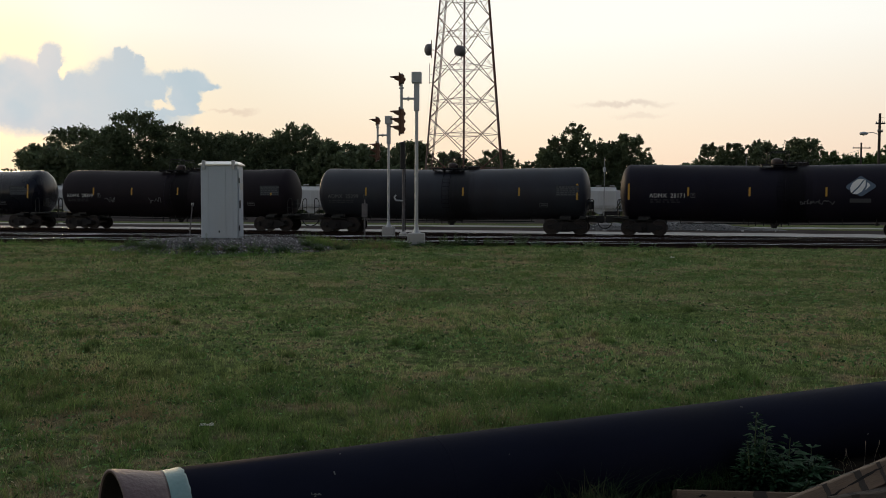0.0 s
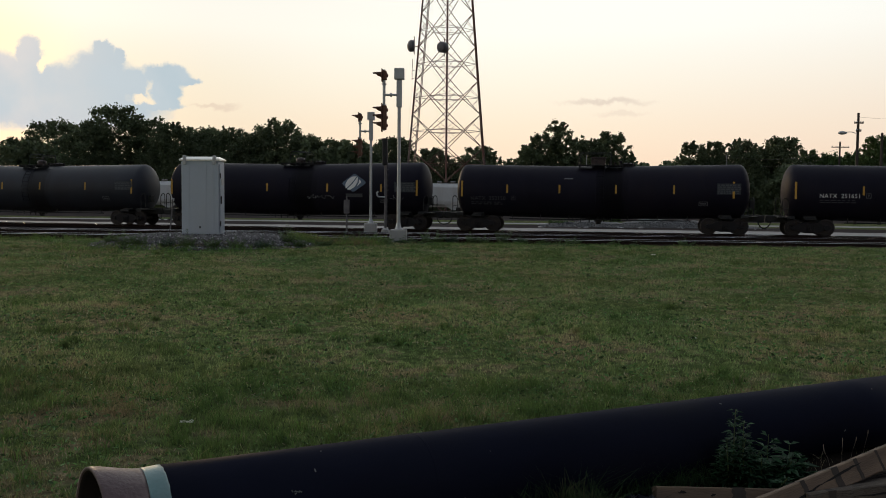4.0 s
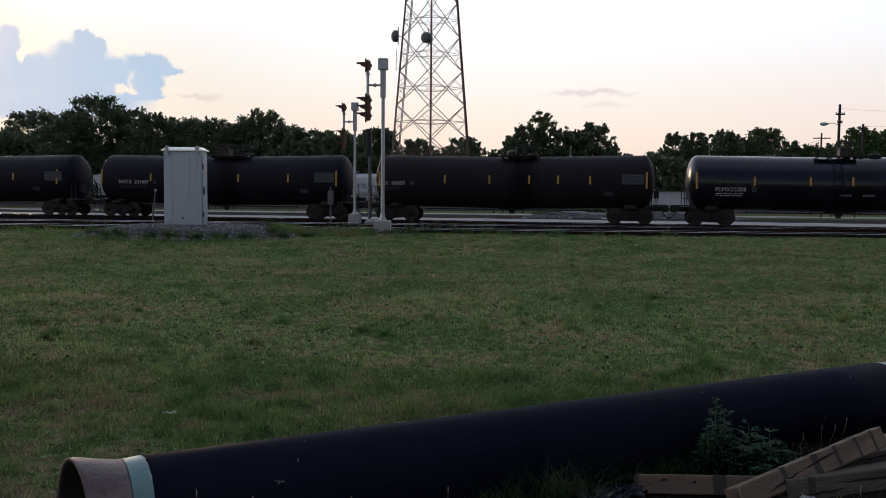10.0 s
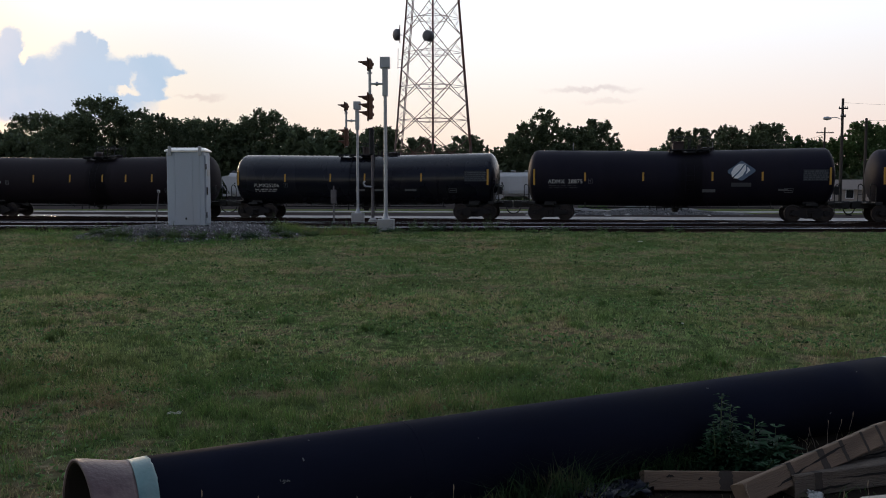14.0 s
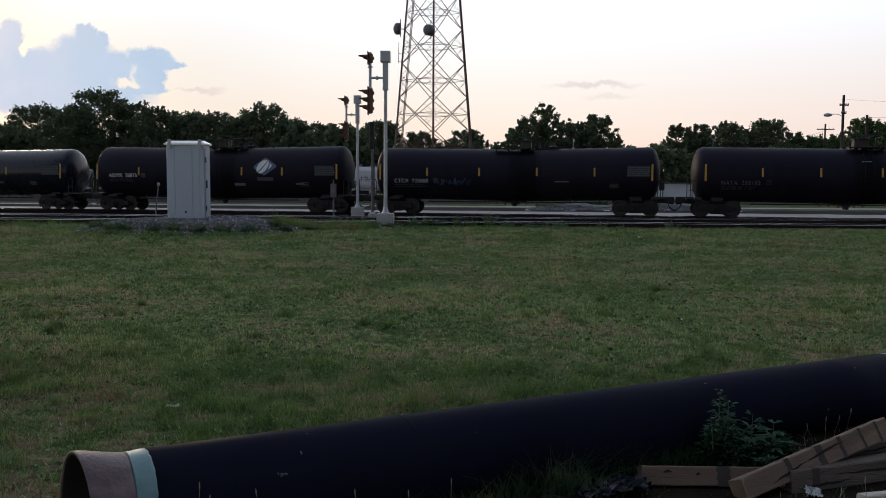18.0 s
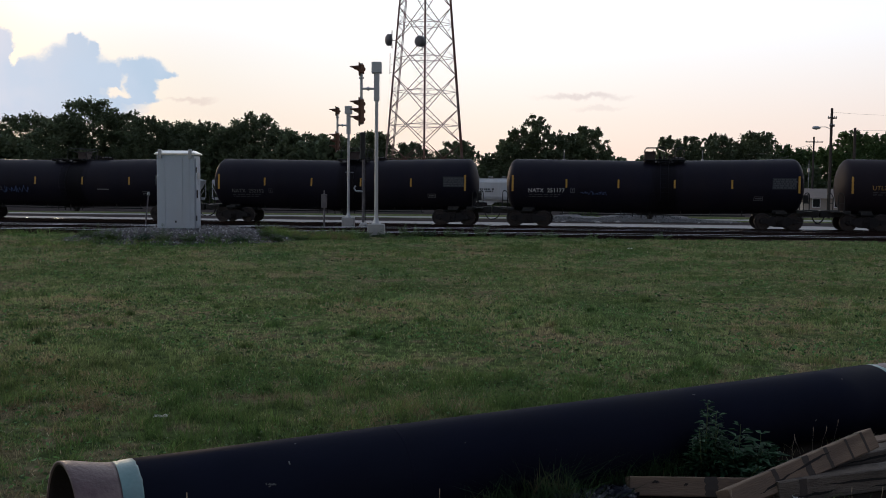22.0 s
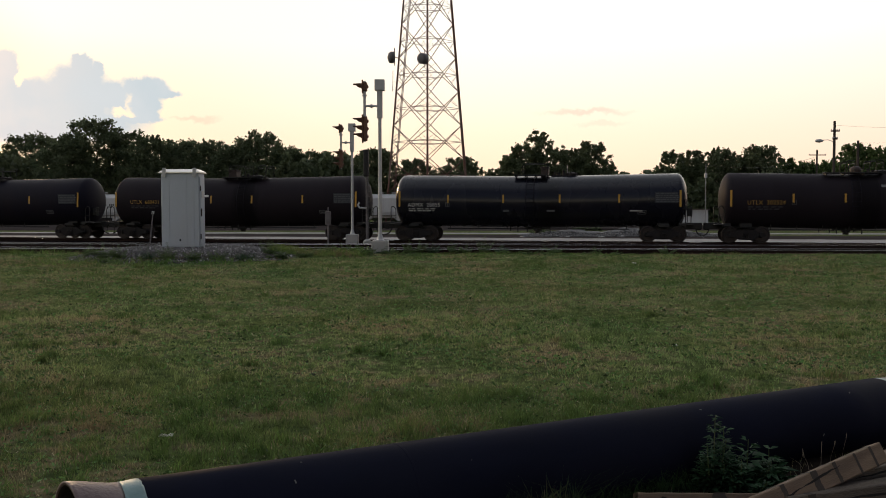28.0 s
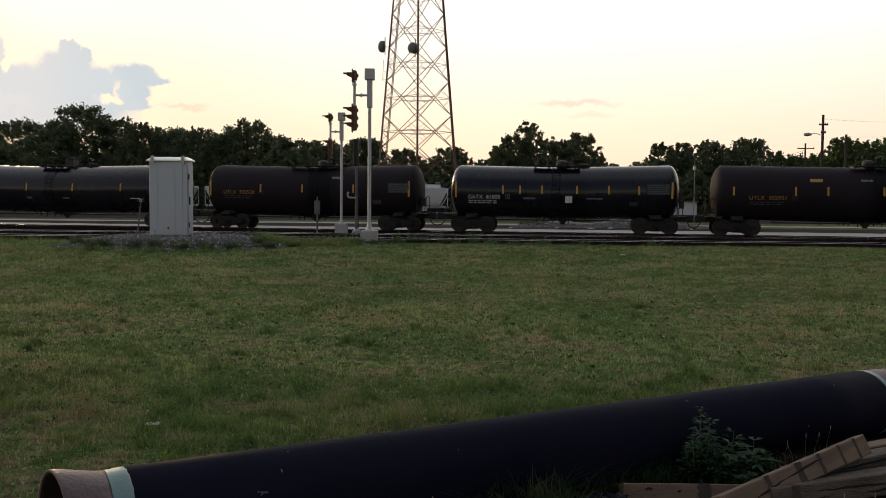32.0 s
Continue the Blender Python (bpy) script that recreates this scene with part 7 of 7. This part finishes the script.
def grass_clump(x, y, n, h, spread, seed, label="tuft of tall green grass with shade in its colour"):
    rnd = np.random.default_rng(seed)
    px, py = x + rnd.normal(0, spread, n), y + rnd.normal(0, spread * 0.7, n)
    ok = ~np.array([under_pipe(a, b, 0.03) for a, b in zip(px, py)])
    px, py = px[ok], py[ok]
    v, f = blades(px, py, h * rnd.uniform(0.4, 1.1, len(px)), rnd.uniform(0.003, 0.006, len(px)), rnd, 1.4)
    tagged(new("grass_tuft", raw_mesh("grass_tuft", v, f, M_TALL_SHADE)), label, "grass", "tall grass by the pipe", kind="stuff")


def pipe_front(x):
    return 3.609 + (x + 1.587) * 0.5994 - 0.30


for i, (x, dy, n, h, s) in enumerate([(0.40, -0.05, 220, 0.26, 0.10), (0.62, -0.02, 260, 0.30, 0.10), (0.78, -0.12, 160, 0.20, 0.12), (1.05, 0.05, 160, 0.20, 0.08), (1.28, 0.04, 200, 0.20, 0.10), (1.48, 0.0, 160, 0.18, 0.10),
                                      (0.15, -0.1, 160, 0.18, 0.13), (2.6, -1.1, 26, 0.11, 0.2), (2.95, -1.1, 26, 0.13, 0.15), (1.95, -0.75, 40, 0.10, 0.12),
                                      (-0.3, -0.05, 60, 0.24, 0.12), (-0.7, -0.1, 50, 0.20, 0.12), (-1.3, -0.1, 90, 0.14, 0.14), (0.0, -0.15, 70, 0.2, 0.15)]):
    y = pipe_front(x) + dy
    grass_clump(x, y, n, h, s, 300 + i)

M_WEED = leaf_material("weed_leaf", (0.026, 0.068, 0.032), 0.5, 0.25)
M_WEED_B = leaf_material("bright_weed_leaf", (0.075, 0.135, 0.040), 0.4, 0.3)
M_EDGE = blade_material("edge_weed_blade", (0.150, 0.262, 0.064), (0.18, 0.14, 0.08), 0.68)
M_WEED_DRY = leaf_material("dry_weed_leaf", (0.13, 0.075, 0.045), 0.4, 0.2)
M_STEM = material("green_stem", (0.07, 0.10, 0.035), 0.6, 0, 0.2, 10, 60, 0.0)


def leafy_stem(rnd, base, top, leaves, size):
    """Pointed leaflets in threes along a rising stem; quads as arrays."""
    out = []
    base, top = np.array(base), np.array(top)
    ax = (top - base) / np.linalg.norm(top - base)
    for i in range(leaves):
        f = 0.12 + 0.88 * (i + rnd.uniform(0, 1)) / leaves
        p = base + (top - base) * f
        a = i * 2.4 + rnd.uniform(-0.4, 0.4)
        rad = np.array([math.cos(a), math.sin(a), 0])
        ln = size * (1.15 - 0.75 * f) * rnd.uniform(0.7, 1.2)
        for da in (-0.75, 0.0, 0.75):
            d = np.array([math.cos(a + da), math.sin(a + da), 0]) + np.array([0, 0, rnd.uniform(-0.1, 0.7)])
            d /= np.linalg.norm(d)
            s = np.cross(d, (0, 0, 1.0))
            s /= np.linalg.norm(s)
            s += np.array([0, 0, rnd.uniform(-0.5, 0.5)])
            st = p + rad * ln * 0.25
            k = ln * (0.8 if da else 1.0)
            wd = k * 0.16
            e = st + d * k - np.array([0, 0, k * 0.22])
            m = st + d * k * 0.45
            out.append([st, m + s * wd, e, m - s * wd])
    return out


def weed(name, x, y, stems, h, size, spread, mat, seed, label, leaves=16):
    rnd = np.random.default_rng(seed)
    z = ground_height(x, y)
    root = thing(name, pose(x, y, z - 0.005), label, "weed", "weeds")
    q = []
    for s in range(stems):
        a = rnd.uniform(0, 6.28)
        r = spread * (0.15 if s == 0 else math.sqrt(rnd.uniform(0.2, 1)))
        hh = h * (1.0 if s == 0 else rnd.uniform(0.4, 0.75))
        top = (r * math.cos(a), r * math.sin(a), hh)
        bm = tube(bmesh.new(), (0.3 * top[0], 0.3 * top[1], 0), top, 0.006 * h * 2, 0.002, 5, False)
        part("stem", bm, M_STEM, root)
        q += leafy_stem(rnd, (0.3 * top[0], 0.3 * top[1], 0.0), top, leaves if s == 0 else int(leaves * 0.7), size)
    v = np.array(q).reshape(-1, 3)
    part("foliage", raw_mesh("foliage", v, np.arange(len(v)).reshape(-1, 4), mat), None, root)


weed("leafy_weed", 1.63, 5.06, 4, 0.50, 0.10, 0.09, M_WEED, 41, "tall dark green leafy weed against the pipe", 44)
weed("leafy_weed", 1.70, 5.10, 6, 0.42, 0.12, 0.13, M_WEED, 44, "dark green leafy weed against the pipe", 34)
weed("leafy_weed", 1.86, 5.14, 9, 0.34, 0.17, 0.17, M_WEED, 42, "bushy dark green broad-leaved weed against the pipe", 20)
weed("leafy_weed", 1.80, 5.02, 8, 0.25, 0.11, 0.20, M_WEED, 43, "low dark green leafy weed by the timbers", 22)
weed("leafy_weed", 2.02, 5.16, 7, 0.27, 0.19, 0.13, M_WEED, 45, "low broad-leaved weed beside the timbers", 12)
rw = random.Random(77)
EDGE = [(-13.0, 35.6, 0.5), (-12.2, 29.8, 0.45), (-11.2, 28.6, 0.7), (-10.6, 28.4, 0.6), (-9.6, 28.0, 0.55), (-9.0, 28.1, 0.7), (-8.2, 28.2, 0.45), (-7.4, 28.4, 0.5), (-6.6, 28.9, 0.5), (-6.1, 30.6, 0.9), (-5.6, 30.2, 0.5),
        (-4.9, 31.2, 0.5), (-4.4, 33.0, 0.6), (-3.8, 33.2, 0.6), (-3.3, 33.4, 0.6), (-2.95, 34.4, 0.35), (-2.35, 34.5, 0.22), (-1.95, 34.4, 0.3), (-1.2, 34.4, 0.7), (-0.9, 34.3, 0.75), (-0.3, 34.4, 0.6), (0.5, 34.5, 0.6), (1.0, 34.6, 0.5), (1.8, 34.6, 0.9), (2.5, 34.6, 0.5), (4.6, 34.5, 0.4), (9.0, 34.2, 0.4)]
for i, (x, y, h) in enumerate(EDGE):
    weed("weed_clump", x, y, 12, h * 0.85, 0.12, 0.42, M_WEED_B if i % 4 else M_WEED, 60 + i, "soft green weed clump at the lawn's edge", 26)
for i in range(30):
    x = rw.uniform(-13.5, 8) if i % 3 else rw.uniform(-6, -2)
    y = (rw.uniform(27.4, 28.8) if -12.5 < x < -6 else rw.uniform(32.6, 34.4))
    weed("weed_clump", x, y, 5, rw.uniform(0.2, 0.42), 0.18, 0.4, M_WEED_DRY if -6 < x < -3 and i % 2 == 0 else M_WEED_B, 120 + i, "low weed clump at the lawn's edge", 7)


for i, (x, y) in enumerate(((13.6, 86.0), (14.6, 87.5), (15.4, 86.6), (16.2, 88.0), (8.2, 74.5), (9.0, 75.0))):
    weed("yard_weed", x, y, 10, 0.75, 0.30, 0.6, M_WEED_B, 200 + i, "green weed growing through the far yard gravel", 18)


def crumpled(name, x, y, s, mat, label, seed):
    rnd = random.Random(seed)
    bm = bmesh.new()
    n = 22

    def fold(i, j):
        p = (i * 0.30 + seed * 7.0, j * 0.30, seed)
        ridge = 1 - abs(noise.noise(p)) * 2.2
        return s * (0.02 + 0.17 * ridge * (0.6 + 0.6 * noise.noise((i * 0.13, j * 0.13, seed + 4.0))) + 0.05 * noise.noise((i * 0.9, j * 0.9, seed)))

    g = [[bm.verts.new((s * (i / n - 0.5) + 0.12 * s * noise.noise((i * 0.4, j * 0.4, 9.0 + seed)), s * 0.6 * (j / n - 0.5) + 0.12 * s * noise.noise((j * 0.4, i * 0.4, 3.0 + seed)), fold(i, j))) for i in range(n + 1)] for j in range(n + 1)]
    for j in range(n):
        for i in range(n):
            bm.faces.new((g[j][i], g[j][i + 1], g[j + 1][i + 1], g[j + 1][i]))
    bmesh.ops.solidify(bm, geom=bm.faces[:], thickness=0.002)
    tagged(part(name, bm, mat, None, "", pose(x, y, ground_height(x, y) + 0.03, 0, 0, rnd.uniform(0, 90)), True), label, "litter")


crumpled("litter_paper", -2.03, 6.30, 0.095, M_TRIM, "crumpled white scrap of paper in the grass", 1)
crumpled("litter_paper", 2.93, 10.64, 0.09, M_TRIM, "small white scrap of paper in the grass", 2)
crumpled("litter_paper", 6.19, 27.37, 0.16, M_TRIM, "small white scrap of paper in the grass", 3)
crumpled("litter_wrapper", 2.02, 4.60, 0.13, M_TRIM, "crinkled white plastic wrapper beside the timbers", 6)
crumpled("plastic_sheet", 0.90, 4.60, 0.42, M_TARP, "crumpled glossy black plastic sheet by the pipe", 4)
crumpled("plastic_sheet", 0.55, 4.35, 0.30, M_TARP, "crumpled dark plastic sheet in the grass", 5)
marker_post(-16.6, 49.0, 1.95, 6)


def edge_growth():
    """Rank bright green growth along the lawn's far edge and round the stone mound."""
    rnd = np.random.default_rng(91)
    spots = []
    for x0, x1, y0, y1, k, h in ((-6.4, -3.0, 31.6, 34.2, 6200, 0.25), (-1.9, 3.2, 33.2, 34.4, 1800, 0.10), (3.2, 12.0, 33.4, 34.2, 1200, 0.08), (-13.2, -5.4, 26.9, 28.2, 1100, 0.22), (-22.0, -13.0, 33.0, 37.2, 2600, 0.22)):
        n = k // 26
        cx, cy = rnd.uniform(x0, x1, n), rnd.uniform(y0, y1, n)
        q = rnd.uniform(0.45, 1.35, n)
        px = np.repeat(cx, 26) + rnd.normal(0, 0.13, n * 26)
        py = np.repeat(cy, 26) + rnd.normal(0, 0.13, n * 26)
        spots.append((px, py, np.repeat(q, 26) * h * rnd.uniform(0.4, 1.2, n * 26)))
    px, py, h = (np.concatenate(c) for c in zip(*spots))
    v, f = blades(px, py, h, rnd.uniform(0.010, 0.020, len(px)), rnd, 1.2, True)
    tagged(new("edge_weeds", raw_mesh("edge_weeds", v, f, M_EDGE)), "rank bright green weeds along the lawn's edge", "weeds", kind="stuff")


edge_growth()


def yard_stones():
    """Loose broken stone over the heaps behind the train."""
    rnd = np.random.default_rng(18)
    base = np.array([(1, 0, 0), (0, 1, 0), (-1, 0, 0), (0, -1, 0), (0, 0, 1), (0, 0, -1)], float)
    tri = np.array([(0, 1, 4), (1, 2, 4), (2, 3, 4), (3, 0, 4), (1, 0, 5), (2, 1, 5), (3, 2, 5), (0, 3, 5)])
    k = 5200
    x = rnd.uniform(6.5, 24.0, k)
    y = rnd.uniform(66.8, 72.5, k)
    heap = 0.42 * np.exp(-((x - 9.5) / 2.2) ** 2) + 0.62 * np.exp(-((x - 17.0) / 4.2) ** 2)
    z = -0.28 + heap * np.exp(-((y - 69.6) / 1.7) ** 2) * (0.75 + 0.25 * np.sin(x * 3.1) * np.sin(y * 2.3))
    s = rnd.uniform(0.03, 0.09, k)
    b = base[None] * s[:, None, None] * rnd.uniform(0.6, 1.3, (k, 6, 1)) * rnd.uniform(0.6, 1.2, (k, 1, 3))
    v = (b + np.stack([x, y, z], 1)[:, None, :]).reshape(-1, 3)
    f = (tri[None] + 6 * np.arange(k)[:, None, None]).reshape(-1, 3)
    tagged(new("loose_stone", raw_mesh("loose_stone", v, f, M_HEAP)), "loose broken grey stone heaped in the far yard", "gravel", kind="stuff")


yard_stones()


def motions():
    for car, mid in TRAIN:
        rows = []
        for t in range(0, 33):
            x = TRAIN_D * (mid - run(t))
            rows.append((t, pose(x, TRAIN_D + TRAIN_TAN * x, RAIL_Z, 0, 0, TRAIN_ANGLE)))
        walk(car, rows)
        # the wheels roll on the rail while the car is near
        steps_at = [k / 15 for k in range(481) if abs(TRAIN_D * (mid - run(k / 15))) < 48]
        turns = {0.0: 0.0, 32.0: 0.0}
        for t in steps_at:
            turns[t] = math.degrees(TRAIN_D * SLOPE * (run(steps_at[0]) - run(t)) / 0.46)
        turns[0.0] = 0.0
        turns[32.0] = turns[steps_at[-1]]
        for ws, x in WHEELS[car.name]:
            walk(ws, [(t, pose(x, 0, 0.46, 0, turns[t], 0)) for t in sorted(turns)])


motions()
